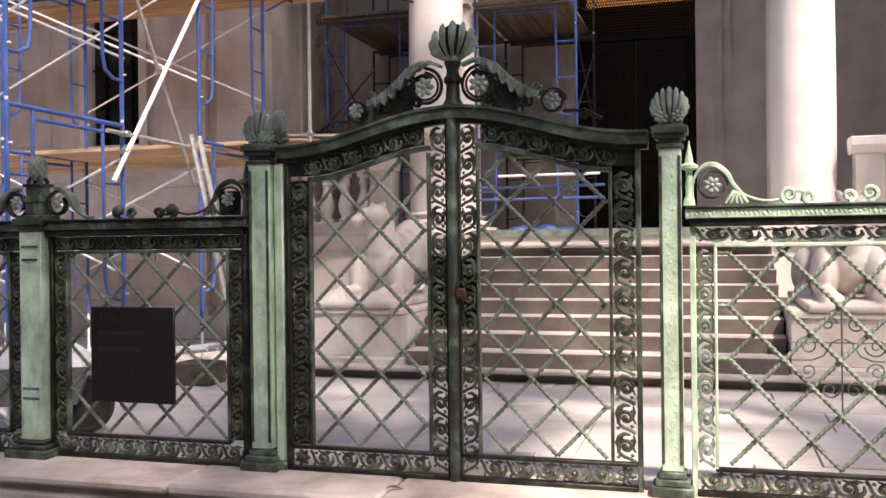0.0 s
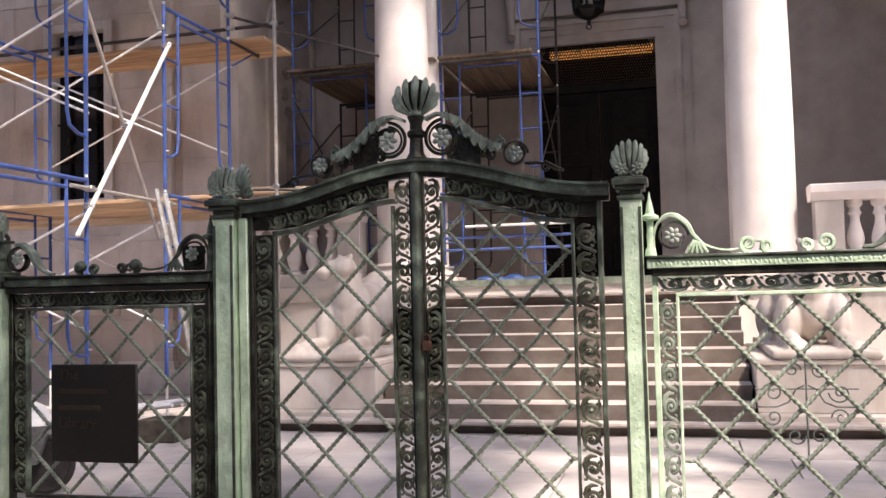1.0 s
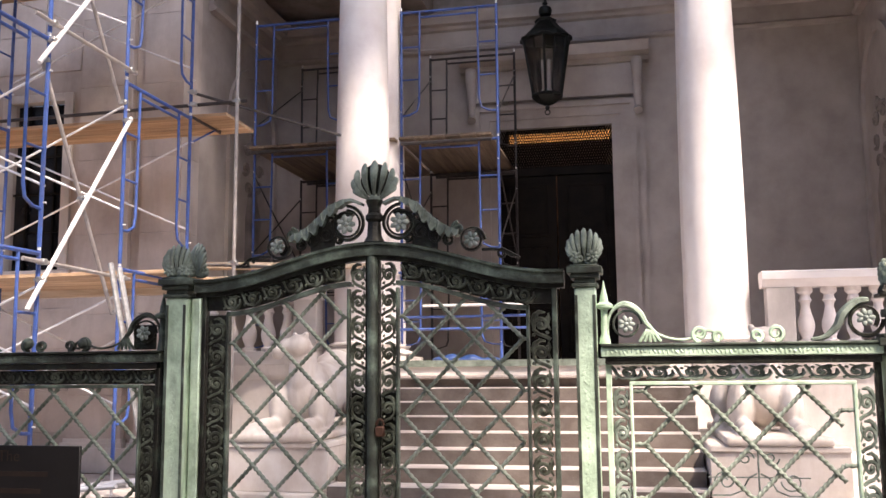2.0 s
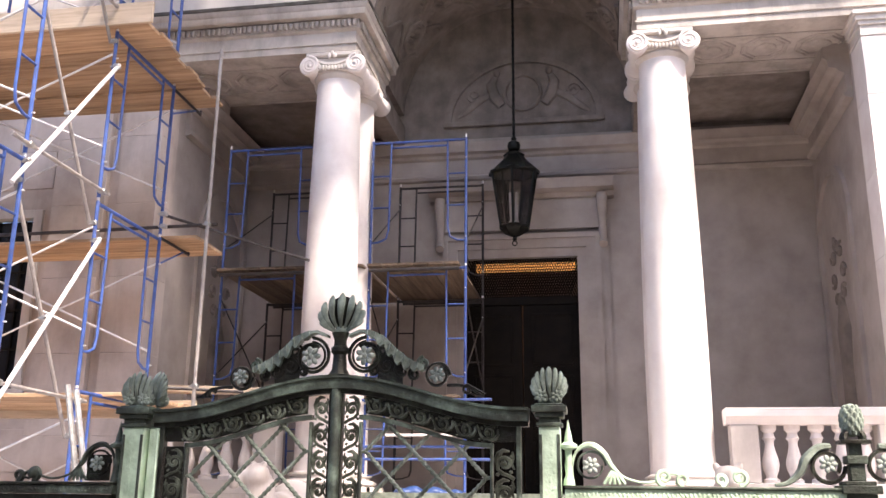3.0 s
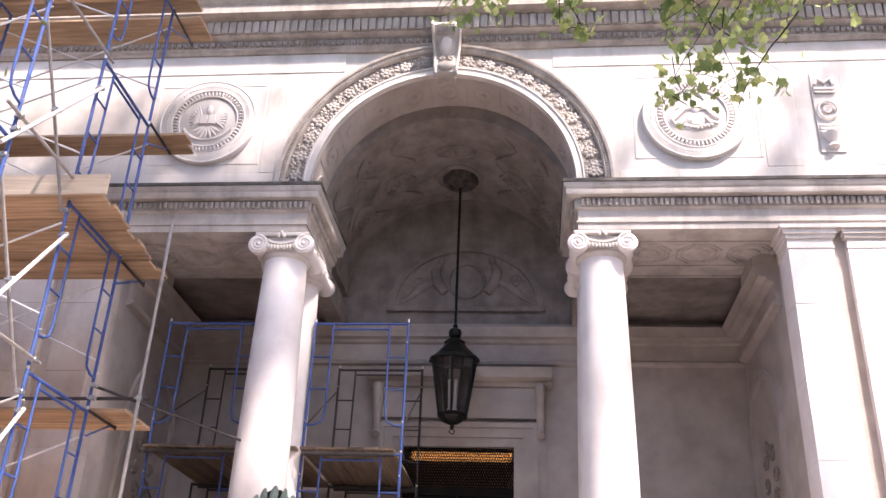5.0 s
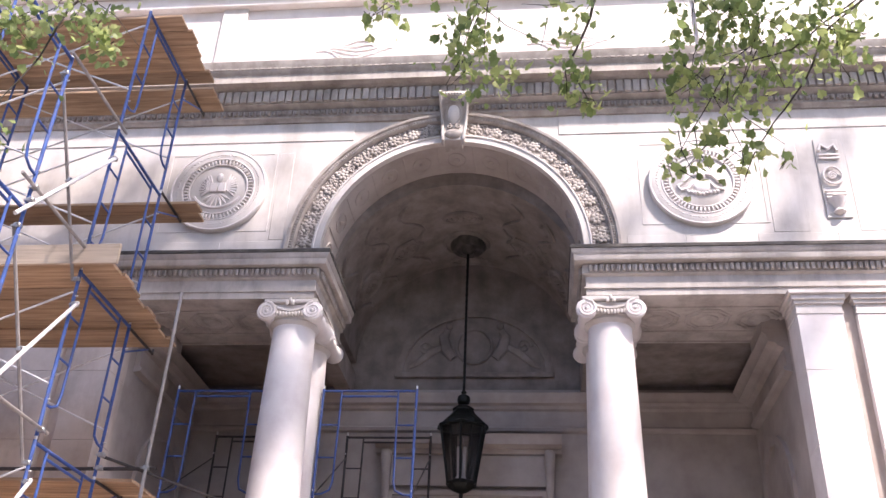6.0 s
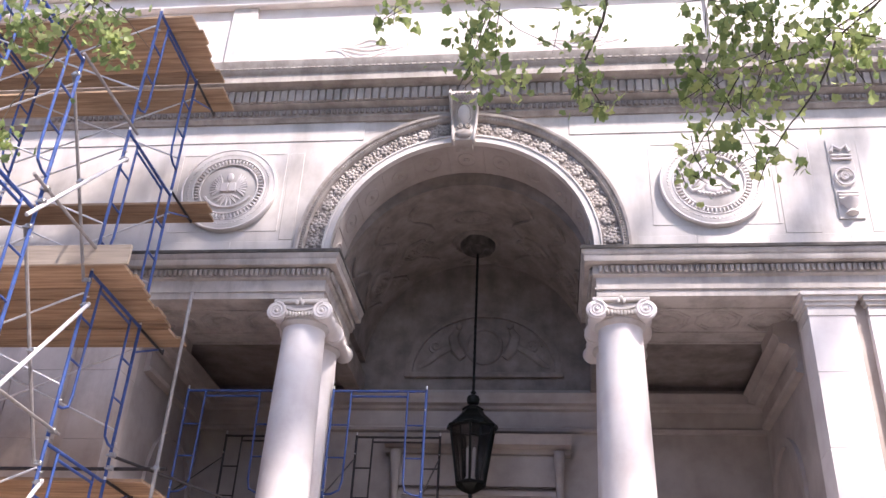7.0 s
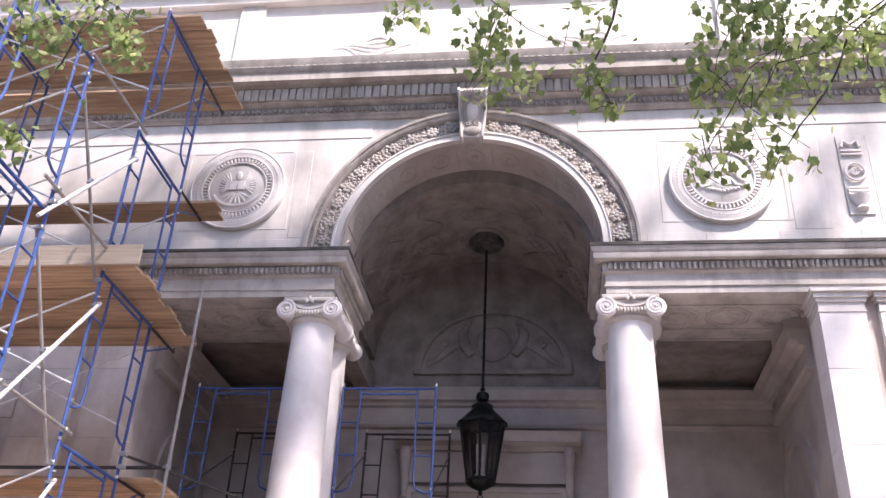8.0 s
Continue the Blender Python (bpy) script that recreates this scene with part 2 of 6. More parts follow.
def sweep(bm, pts, radii, n=6, flat=1.0, side=Vector((0, 1, 0)), twist=0.0, lobes=0, closed=False):
    """A bar along pts. flat: thickness across side; twist: turns along it; lobes: strands of a rope."""
    pts = [Vector(p) for p in pts]
    if not isinstance(radii, (list, tuple)):
        radii = [radii] * len(pts)
    rings = []
    k = len(pts)
    for i, p in enumerate(pts):
        d = (pts[min(i + 1, k - 1)] - pts[max(i - 1, 0)])
        if closed:
            d = pts[(i + 1) % k] - pts[i - 1]
        d = d.normalized()
        s = side - side.dot(d) * d
        s = s.normalized() if s.length > 1e-4 else d.orthogonal().normalized()
        b = d.cross(s)
        ring = []
        for j in range(n):
            a = 2 * math.pi * j / n
            rad = radii[i]
            if lobes:
                rad *= 1 + 0.24 * math.cos(lobes * (a - twist * i))
            ring.append(bm.verts.new(p + rad * (math.cos(a) * b + flat * math.sin(a) * s)))
        rings.append(ring)
    for i in range(k if closed else k - 1):
        r0, r1 = rings[i], rings[(i + 1) % k]
        for j in range(n):
            bm.faces.new((r0[j], r0[(j + 1) % n], r1[(j + 1) % n], r1[j]))
    if not closed:
        bm.faces.new(rings[0][::-1])
        bm.faces.new(rings[-1])
    return bm


def lathe(bm, prof, n=24, at=(0, 0, 0), arc=1.0):
    rings = []
    for r, z in prof:
        rings.append([bm.verts.new((at[0] + max(r, 1e-4) * math.cos(2 * math.pi * i / n), at[1] + max(r, 1e-4) * math.sin(2 * math.pi * i / n), at[2] + z)) for i in range(n)])
    for a, b in zip(rings, rings[1:]):
        for i in range(n):
            bm.faces.new((a[i], a[(i + 1) % n], b[(i + 1) % n], b[i]))
    bm.faces.new(rings[0][::-1])
    bm.faces.new(rings[-1])
    return bm


def moulding(bm, prof, x0, x1):
    """A closed profile of (y, z) drawn along x."""
    a = [bm.verts.new((x0, y, z)) for y, z in prof]
    b = [bm.verts.new((x1, y, z)) for y, z in prof]
    k = len(prof)
    for i in range(k):
        bm.faces.new((a[i], a[(i + 1) % k], b[(i + 1) % k], b[i]))
    bm.faces.new(a[::-1])
    bm.faces.new(b)
    return bm


def moulding_y(bm, prof, y0, y1):
    """A closed profile of (x, z) drawn along y."""
    a = [bm.verts.new((x, y0, z)) for x, z in prof]
    b = [bm.verts.new((x, y1, z)) for x, z in prof]
    k = len(prof)
    for i in range(k):
        bm.faces.new((a[i], a[(i + 1) % k], b[(i + 1) % k], b[i]))
    bm.faces.new(a[::-1])
    bm.faces.new(b)
    return bm


def arc_band(bm, cx, cz, prof, n=48, a0=0.0, a1=math.pi, squash=1.0):
    """A closed profile of (radius, y) drawn round an arc in the x-z plane."""
    rings = []
    for i in range(n + 1):
        a = a0 + (a1 - a0) * i / n
        rings.append([bm.verts.new((cx + r * math.cos(a), y, cz + squash * r * math.sin(a))) for r, y in prof])
    k = len(prof)
    for p, q in zip(rings, rings[1:]):
        for i in range(k):
            bm.faces.new((p[i], p[(i + 1) % k], q[(i + 1) % k], q[i]))
    bm.faces.new(rings[0][::-1])
    bm.faces.new(rings[-1])
    return bm


def ball(bm, c, r, u=12, v=8, rot=None):
    """An ellipsoid with half axes r, turned by rot (degrees)."""
    m = Matrix.Translation(c)
    if rot:
        m = m @ pose(0, 0, 0, *rot)
    m = m @ Matrix.Diagonal((*(r if isinstance(r, (tuple, list)) else (r, r, r)), 1))
    bmesh.ops.create_uvsphere(bm, u_segments=u, v_segments=v, radius=1, matrix=m)
    return bm


def spiral(c, r0, r1, turns, a0=0.0, n=22, sense=1):
    """Points of a flat spiral in the x-z plane, from the outside in."""
    out = []
    for i in range(n + 1):
        f = i / n
        a = a0 + sense * 2 * math.pi * turns * f
        r = r0 + (r1 - r0) * f ** 0.85
        out.append(Vector((c[0] + r * math.cos(a), c[1], c[2] + r * math.sin(a))))
    return out


def smooth(pts, k=5):
    """Points on a smooth curve through pts."""
    pts = [Vector(p) for p in pts]
    out = []
    for i in range(len(pts) - 1):
        a, b, c, d = pts[max(i - 1, 0)], pts[i], pts[i + 1], pts[min(i + 2, len(pts) - 1)]
        for j in range(k):
            t = j / k
            out.append(0.5 * (2 * b + (c - a) * t + (2 * a - 5 * b + 4 * c - d) * t * t + (3 * b - 3 * c + d - a) * t ** 3))
    return out + [pts[-1]]


def spread(vals, k=5):
    """Values in between, to go with smooth()."""
    return [vals[i] + (vals[i + 1] - vals[i]) * j / k for i in range(len(vals) - 1) for j in range(k)] + [vals[-1]]


def join_box(bm, boxes):
    for b in boxes:
        box(bm, *b)
    return bm


def thing(ob, label, category, group="", kind=""):
    return tagged(ob, label, category, group, kind)


def set_kind(ob, label, category="structure"):
    return tagged(ob, label, category, "", "structure")


# ---- ground and steps ----
ground = set_kind(part("ground", slab(-400, 400, -400, 400, -0.3, 0.0), WALK), "dark grey asphalt street surface reaching into the distance", "ground")
court = set_kind(part("courtyard_floor", slab(-22, 12, 5.05, 12.2, -0.1, COURT - 0.02), MARBLE_DARK), "courtyard bed under pale paving slabs", "floor")
# Never in view: added to keep low sky light out of the portico.
set_kind(part("wall_opposite", slab(-70, 70, -26, -12, 0.0, 14.5), BRICK), "unseen grey brick row across the street, cutting low sky", "wall")
kerb = set_kind(empty("kerb"), "stained pale stone kerb under the bronze fence", "kerb")
bm = bmesh.new()
moulding(bm, [(4.36, 0.0), (5.05, 0.0), (5.05, KERB - 0.06), (4.42, KERB - 0.06), (4.40, KERB - 0.1), (4.36, KERB - 0.12)], -22, 12)
part("base", bm, KERBM, kerb)
x = -9.0
k = 0
while x < 5:
    w = (1.55, 1.2, 1.85)[k % 3]
    k += 1
    part("stone", slab(x + 0.004, x + w - 0.004, 4.33, 5.05, KERB - 0.06, KERB + 0.004 * (k % 2), 0.018), KERBM, kerb)
    x += w

landing = set_kind(empty("landing"), "pale stone podium and landing of the portico", "floor")
bm = bmesh.new()
join_box(bm, [(-3.35, 0.65, 11.82, 16.3, 0.0, LAND - 0.02), (-6.9, -3.352, 12.3, 16.3, 0.0, LAND - 0.02), (0.652, 4.2, 12.3, 16.3, 0.0, LAND - 0.02)])
part("core", bm, MARBLE, landing)
for x0, x1 in ((-6.6, -3.4), (0.7, 3.85)):
    bm = bmesh.new()
    moulding(bm, [(12.3, 0.2), (12.18, 0.2), (12.18, 0.5), (12.22, 0.55), (12.3, 0.6)], x0, x1)
    part("plinth", bm, MARBLE, landing)
    bm = bmesh.new()
    moulding(bm, [(12.32, 1.5), (12.24, 1.54), (12.2, 1.6), (12.18, LAND), (12.32, LAND)], x0, x1)
    part("cap_moulding", bm, MARBLE, landing)
part("edge_board", slab(-3.1, 0.4, 11.78, 11.84, LAND - 0.05, LAND + 0.035), ROPE, landing, "pale green protective edge strip")

stairs = set_kind(empty("stairs"), "wide worn pale stone steps up to the portico", "stairs")
for k in range(1, 10):
    z = LAND - 0.154 * k
    y = 11.8 - 0.344 * k if k < 9 else 8.86
    yb = y + 0.42
    xa, xb = (-3.08, 0.63) if k < 9 else (-5.6, 2.9)
    if k == 9:
        yb = 9.6
    n = 3 if k < 9 else 5
    for i in range(n):
        s0 = xa + (xb - xa) * i / n + (0.22 if (k % 2 and 0 < i) else 0)
        s1 = xa + (xb - xa) * (i + 1) / n + (0.22 if (k % 2 and i < n - 1) else 0)
        bm = bmesh.new()
        moulding(bm, [(y - 0.012, z - 0.008), (y, z), (yb, z), (yb, z - 0.05), (y + 0.02, z - 0.05), (y - 0.004, z - 0.042), (y - 0.014, z - 0.03)], s0 + 0.002, s1 - 0.002)
        part("step", bm, STEP, stairs)
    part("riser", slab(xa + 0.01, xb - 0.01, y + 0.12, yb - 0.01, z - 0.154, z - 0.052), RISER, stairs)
prof = [(12.0, 0.0), (12.0, LAND - 0.32)]
for k in range(1, 8):
    y, z = 11.4 - 0.344 * k, LAND - 0.154 * (k + 1) - 0.01
    prof += [(y + 0.364, z), (y + 0.02, z)]
prof += [(8.99, 0.0)]
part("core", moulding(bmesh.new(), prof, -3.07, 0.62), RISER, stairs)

# ---- facade ----
wall = set_kind(empty("wall_facade"), "pale weathered marble facade with an arched portico", "wall")


def arched_wall(x0, x1, z0, z1, y0, y1, cx, cz, r, mat, n=40, squash=1.0):
    """A wall with a round-headed opening of radius r springing at cz; below cz it is open between cx - r and cx + r."""
    bm = bmesh.new()
    if cx - r > x0:
        box(bm, x0, cx - r, y0, y1, z0, z1)
    if cx + r < x1:
        box(bm, cx + r, x1, y0, y1, z0, z1)
    pr = []
    for i in range(n + 1):
        a = math.pi * (1 - i / n)
        x, z = cx + r * math.cos(a), cz + squash * r * math.sin(a)
        pr.append([bm.verts.new(v) for v in ((x, y0, z), (x, y1, z), (x, y1, z1), (x, y0, z1))])
    for p, q in zip(pr, pr[1:]):
        for i in range(4):
            bm.faces.new((p[i], p[(i + 1) % 4], q[(i + 1) % 4], q[i]))
    return bm


part("upper_wall", arched_wall(-20, 12, 8.9, 12.0, WALL, WALL + 0.55, AX, 9.16, 2.12, MARBLE), MARBLE, wall)
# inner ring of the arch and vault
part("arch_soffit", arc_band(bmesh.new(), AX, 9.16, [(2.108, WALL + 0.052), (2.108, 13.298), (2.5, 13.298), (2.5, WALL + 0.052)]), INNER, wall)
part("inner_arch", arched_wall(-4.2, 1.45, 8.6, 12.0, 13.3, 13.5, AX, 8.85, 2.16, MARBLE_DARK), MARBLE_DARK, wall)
# lower walls of both pavilions
for x0, x1 in ((-20, -9.55), (-8.6, -6.62), (3.84, 12)):
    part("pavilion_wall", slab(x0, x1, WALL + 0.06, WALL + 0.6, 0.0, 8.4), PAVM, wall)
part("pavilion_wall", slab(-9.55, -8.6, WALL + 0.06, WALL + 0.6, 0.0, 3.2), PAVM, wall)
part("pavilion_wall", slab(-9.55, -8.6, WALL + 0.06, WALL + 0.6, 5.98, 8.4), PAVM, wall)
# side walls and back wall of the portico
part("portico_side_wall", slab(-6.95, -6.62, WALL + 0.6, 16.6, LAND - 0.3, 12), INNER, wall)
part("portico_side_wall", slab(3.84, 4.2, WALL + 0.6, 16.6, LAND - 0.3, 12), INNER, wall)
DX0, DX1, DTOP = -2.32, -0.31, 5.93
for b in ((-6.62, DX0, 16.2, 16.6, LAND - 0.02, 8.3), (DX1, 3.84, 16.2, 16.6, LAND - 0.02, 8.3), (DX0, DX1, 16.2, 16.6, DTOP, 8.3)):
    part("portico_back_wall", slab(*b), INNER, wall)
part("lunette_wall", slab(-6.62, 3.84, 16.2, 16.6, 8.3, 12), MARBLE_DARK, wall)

# pilasters
def pilaster(x0, x1, stone):
    p = empty("pilaster")
    zs = [COURT, 1.3, 2.5, 3.7, 4.85, 6.0, 7.1, 7.98]
    for a, b in zip(zs, zs[1:]):
        part("stone", slab(x0, x1, WALL - 0.05, WALL + 0.5, a + 0.002, b - 0.002, 0.004), stone, p)
    bm = bmesh.new()
    for z0, z1, o in ((7.98, 8.02, 0.012), (8.02, 8.14, 0.0), (8.14, 8.2, 0.03), (8.2, 8.28, 0.06), (8.28, 8.335, 0.1)):
        box(bm, x0 - o, x1 + o, WALL - 0.05 - o, WALL + 0.5, z0, z1)
    part("capital", bm, MARBLE, p)
    bm = bmesh.new()
    for z0, z1, o in ((COURT, 0.55, 0.1), (0.55, 0.62, 0.06), (0.62, 0.68, 0.03)):
        box(bm, x0 - o, x1 + o, WALL - 0.05 - o, WALL + 0.45, z0, z1)
    part("base", bm, MARBLE, p)
    thing(p, "pale marble block pilaster beside the open portico", "pilaster", "facade pilasters", "structure")


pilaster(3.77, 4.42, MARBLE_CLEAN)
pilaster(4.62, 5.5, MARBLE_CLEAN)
# Left pair: brown pavilion stone, its darker tone standing for shade.
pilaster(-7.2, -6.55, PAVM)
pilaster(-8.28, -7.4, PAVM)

# entablature over the side bays
ENT = [(12.9, 8.335), (12.44, 8.335), (12.44, 8.445), (12.415, 8.45), (12.415, 8.475), (12.44, 8.48), (12.44, 8.66), (12.40, 8.68), (12.39, 8.69), (12.39, 8.85), (12.27, 8.86), (12.26, 8.88), (12.26, 8.96), (12.24, 8.98), (12.22, 9.05), (12.22, 9.085), (12.9, 9.085)]
for x0, x1, side in ((-20, -3.52, 1), (0.74, 12, -1)):
    ent = empty("entablature")
    xe = x1 if side == 1 else x0
    far = x0 if side == 1 else x1
    bm = bmesh.new()
    rows = []
    for y, z in ENT[1:-1]:
        o = 12.45 - y
        rows.append([bm.verts.new(v) for v in ((far, y, z), (xe + side * o, y, z), (xe + side * o, 14.45, z))])
    lo3 = [bm.verts.new(v) for v in ((far, 12.9, 8.335), (xe - side * 0.72, 12.9, 8.335), (xe - side * 0.72, 14.45, 8.335))]
    hi3 = [bm.verts.new(v) for v in ((far, 12.9, 9.085), (xe - side * 0.72, 12.9, 9.085), (xe - side * 0.72, 14.45, 9.085))]
    rows = [lo3] + rows + [hi3]
    for p, q in zip(rows, rows[1:] + rows[:1]):
        for i in (0, 1):
            bm.faces.new((p[i], p[i + 1], q[i + 1], q[i]))
    bm.faces.new([r[0] for r in rows])
    bm.faces.new([r[2] for r in rows])
    part("cornice", bm, ENTM, ent)
    # small tongue ornaments under the cornice
    me = finish("tongue", slab(-0.032, 0.032, -0.05, 0.0, -0.125, 0.0, 0.014), CARVED)
    lo, hi = (-8.2, -3.5) if side == 1 else (0.8, 7.0)
    x = lo
    while x < hi:
        shared("tongue", me, ent, pose(x, 12.39, 8.835))
        x += 0.085
    y = 12.5
    while y < 14.4:
        shared("tongue", me, ent, pose(xe + side * 0.06, y, 8.835, 0, 0, side * 90))
        y += 0.085
    # black-weathered top edge
    xa, xb = sorted((far, xe + side * 0.245))
    part("coping", slab(xa, xb, 12.205, 12.9, 9.05, 9.112, 0.006), SOOT, ent, "black weathered upper edge")
    xa, xb = sorted((xe - side * 0.5, xe + side * 0.245))
    part("coping", slab(xa, xb, 12.902, 14.465, 9.05, 9.112, 0.006), SOOT, ent)
    # deep soffit over the side bay with carved octagons
    lo, hi = (-6.62, -4.25) if side == 1 else (1.47, 3.84)
    part("soffit", slab(lo, hi, 12.902, 14.19, 8.337, 8.75), ENTM, ent)
    bm = bmesh.new()
    for y0 in (12.84, 13.70, 14.10):
        box(bm, lo, hi, y0, y0 + 0.05, 8.31, 8.333 if y0 < 12.9 else 8.336, 0.006)
    part("soffit_border", bm, ENTM, ent)
    for i in range(3):
        cx = lo + (hi - lo) * (i + 0.5) / 3
        bm = bmesh.new()
        for f in (1.0, 0.8):
            pts = [(cx + f * 0.36 * math.cos(math.pi * (j + 0.5) / 4), 13.3 + f * 0.36 * math.sin(math.pi * (j + 0.5) / 4), 8.33) for j in range(8)]
            sweep(bm, pts, 0.022 * f, 6, side=Vector((0, 0, 1)), closed=True)
        lathe(bm, [(0.01, -0.05), (0.08, -0.045), (0.16, -0.02), (0.17, 0.0)], 14, (cx, 13.3, 8.337))
        part("octagon", bm, ENTM, ent)
    thing(ent, "weathered marble entablature with a tongue moulding", "entablature", "side entablatures", "structure")

# upper wall plates, panels
for x0, x1 in ((-13.0, -3.15), (0.38, 7.5)):
    part("frieze_course", slab(x0, x1, WALL - 0.014, WALL + 0.1, 11.41, 11.80, 0.006), MARBLE, wall)
for x0, x1 in ((-6.35, -4.45), (1.66, 3.62)):
    bm = bmesh.new()
    for b in ((x0 + 0.06, x1 - 0.06, 11.15, 11.18), (x0, x1, 9.59, 9.62), (x0, x0 + 0.03, 9.62, 11.15), (x1 - 0.03, x1, 9.62, 11.15)):
        box(bm, b[0], b[1], WALL - 0.008, WALL + 0.1, b[2], b[3])
    part("panel_border", bm, MARBLE, wall)
for i, (x0, x1) in enumerate(((-4.4, -4.15), (3.66, 4.2), (4.95, 7.0))):
    part("panel", slab(x0, x1, WALL - 0.006, WALL + 0.1, 9.42, 11.17, 0.006), MARBLE, wall)
for i, (x0, x1) in enumerate(((-6.5, -5.2), (-5.2, -4.15), (1.4, 2.3), (2.3, 3.4), (3.4, 4.6), (4.6, 6.0))):
    part("stone", slab(x0 + 0.003, x1 - 0.003, WALL - 0.008, WALL + 0.1, 9.10, 9.395, 0.004), MARBLE, wall)

# main cornice
crown = empty("main_cornice")
prof = [(13.0, 11.80), (12.40, 11.80), (12.38, 11.84), (12.34, 11.86), (12.34, 12.02), (12.26, 12.06), (12.22, 12.08), (12.22, 12.36), (12.15, 12.37), (12.13, 12.39), (12.0, 12.40), (12.0, 12.56), (11.97, 12.58), (11.95, 12.62), (11.88, 12.78), (11.88, 12.80), (13.0, 12.80)]
part("corona", moulding(bmesh.new(), prof, -20, 12), CARVED, crown)
me = finish("dentil", slab(-0.055, 0.055, -0.05, 0.0, -0.25, 0.0, 0.008), CARVED)
x = -12.0
while x < 7.2:
    shared("dentil", me, crown, pose(x, 12.22, 12.35))
    x += 0.137
me = finish("tongue", slab(-0.034, 0.034, -0.05, 0.0, -0.10, 0.0, 0.014), MARBLE_DARK)
x = -9.0
while x < 7.0:
    shared("tongue", me, crown, pose(x, 12.34, 12.0))
    x += 0.1
me = finish("bead", slab(-0.038, 0.038, -0.004, 0.012, -0.06, 0.0, 0.004), CARVED)
x = -9.0
while x < 6.0:
    shared("bead", me, crown, pose(x, 11.93, 12.70))
    x += 0.12
thing(crown, "stained marble main cornice with a row of dentils", "cornice", "", "structure")

# attic above the cornice
attic = empty("attic_wall")
part("wall", slab(-20, 12, 12.75, 13.4, 12.802, 15.6), MARBLE_CLEAN, attic)
for z0, z1, o in ((12.83, 13.1, 0.12), (14.9, 15.2, 0.15), (15.2, 15.45, 0.3)):
    part("course", slab(-20, 12, 12.75 - o, 12.85, z0, z1, 0.02), MARBLE_CLEAN, attic)
for x0 in (-6.1, 2.95):
    part("attic_pilaster", slab(x0, x0 + 0.5, 12.68, 12.76, 13.1, 14.9, 0.01), MARBLE, attic)
for cx in (-3.4, 0.6):
    bm = bmesh.new()
    for sg in (-1, 1):
        for k in range(3):
            sweep(bm, [Vector((cx + (u / 12 - 0.5) * (1.5 - 0.25 * k), 12.745, 13.75 + sg * (0.05 + 0.09 * k) * math.sin(math.pi * u / 12) + 0.05 * math.sin(u * 0.7 + k))) for u in range(13)], [0.012 + 0.014 * math.sin(math.pi * u / 12) for u in range(13)], 6)
    part("relief", bm, MARBLE_CLEAN, attic)
thing(attic, "bright sunlit marble attic storey with low relief", "attic wall", "", "structure")
part("block_core", slab(-20, 12, 13.4, 24, 12.0, 15.2), MARBLE, attic)

# archivolt
arch = empty("archivolt")
CZ = 9.16
part("inner_fascia", arc_band(bmesh.new(), AX, CZ, [(2.112, WALL - 0.07), (2.21, WALL - 0.07), (2.22, WALL - 0.09), (2.245, WALL - 0.09), (2.245, WALL + 0.05), (2.112, WALL + 0.05)], 64), MARBLE, arch)
part("fruit_bed", arc_band(bmesh.new(), AX, CZ, [(2.247, WALL - 0.03), (2.543, WALL - 0.03), (2.543, WALL + 0.05), (2.247, WALL + 0.05)], 64), MARBLE_DARK, arch)
part("outer_moulding", arc_band(bmesh.new(), AX, CZ, [(2.545, WALL - 0.07), (2.565, WALL - 0.10), (2.575, WALL - 0.085), (2.63, WALL - 0.095), (2.645, WALL - 0.13), (2.685, WALL - 0.14), (2.685, WALL + 0.05), (2.545, WALL + 0.05)], 64), CARVED, arch)
ROSETTE_STEP = math.pi / 21
rnd = random.Random(5)
verts, faces = [], []


def add_ball(vs, fs, c, r, u=7, v=5):
    b = len(vs)
    for i in range(v + 1):
        th = math.pi * i / v
        for j in range(u):
            ph = 2 * math.pi * j / u
            vs.append((c[0] + r * math.sin(th) * math.cos(ph), c[1] + r * math.sin(th) * math.sin(ph), c[2] + r * math.cos(th)))
    for i in range(v):
        for j in range(u):
            fs.append((b + i * u + j, b + i * u + (j + 1) % u, b + (i + 1) * u + (j + 1) % u, b + (i + 1) * u + j))


for i in range(1500):
    a = math.pi * (i + rnd.random()) / 1500
    group = int(i / 24) % 3
    r = 2.395 + (rnd.random() - 0.5) * 0.26
    # a rosette stands in the middle of every second cluster
    if abs((a / ROSETTE_STEP) % 1 - 0.5) < 0.3 and abs(r - 2.395) < 0.1:
        continue
    s = (0.018, 0.036, 0.026)[group] * (0.75 + 0.5 * rnd.random())
    add_ball(verts, faces, (AX + r * math.cos(a), WALL - 0.025, CZ + r * math.sin(a)), s)
me = bpy.data.meshes.new("fruit_garland")
me.from_pydata(verts, [], faces)
me.materials.append(CARVED)
me.polygons.foreach_set("use_smooth", [True] * len(me.polygons))
ob = new("fruit_garland", me)
ob.parent = arch
tagged(ob, "carved fruit and leaf garland", "", "", "stuff")
bm = ball(bmesh.new(), (0, -0.022, 0), (0.04, 0.022, 0.04), 10, 6)
for i in range(7):
    a = 2 * math.pi * i / 7
    ball(bm, (0.066 * math.cos(a), -0.012, 0.066 * math.sin(a)), (0.046, 0.024, 0.036), 8, 5, (0, -math.degrees(a), 0))
me = finish("rosette", bm, CARVED)
for i in range(21):
    a = ROSETTE_STEP * (i + 0.5)
    if abs(i - 10) > 0:
        shared("rosette", me, arch, pose(AX + 2.395 * math.cos(a), WALL - 0.032, CZ + 2.395 * math.sin(a), 0, 17 * i, 0))
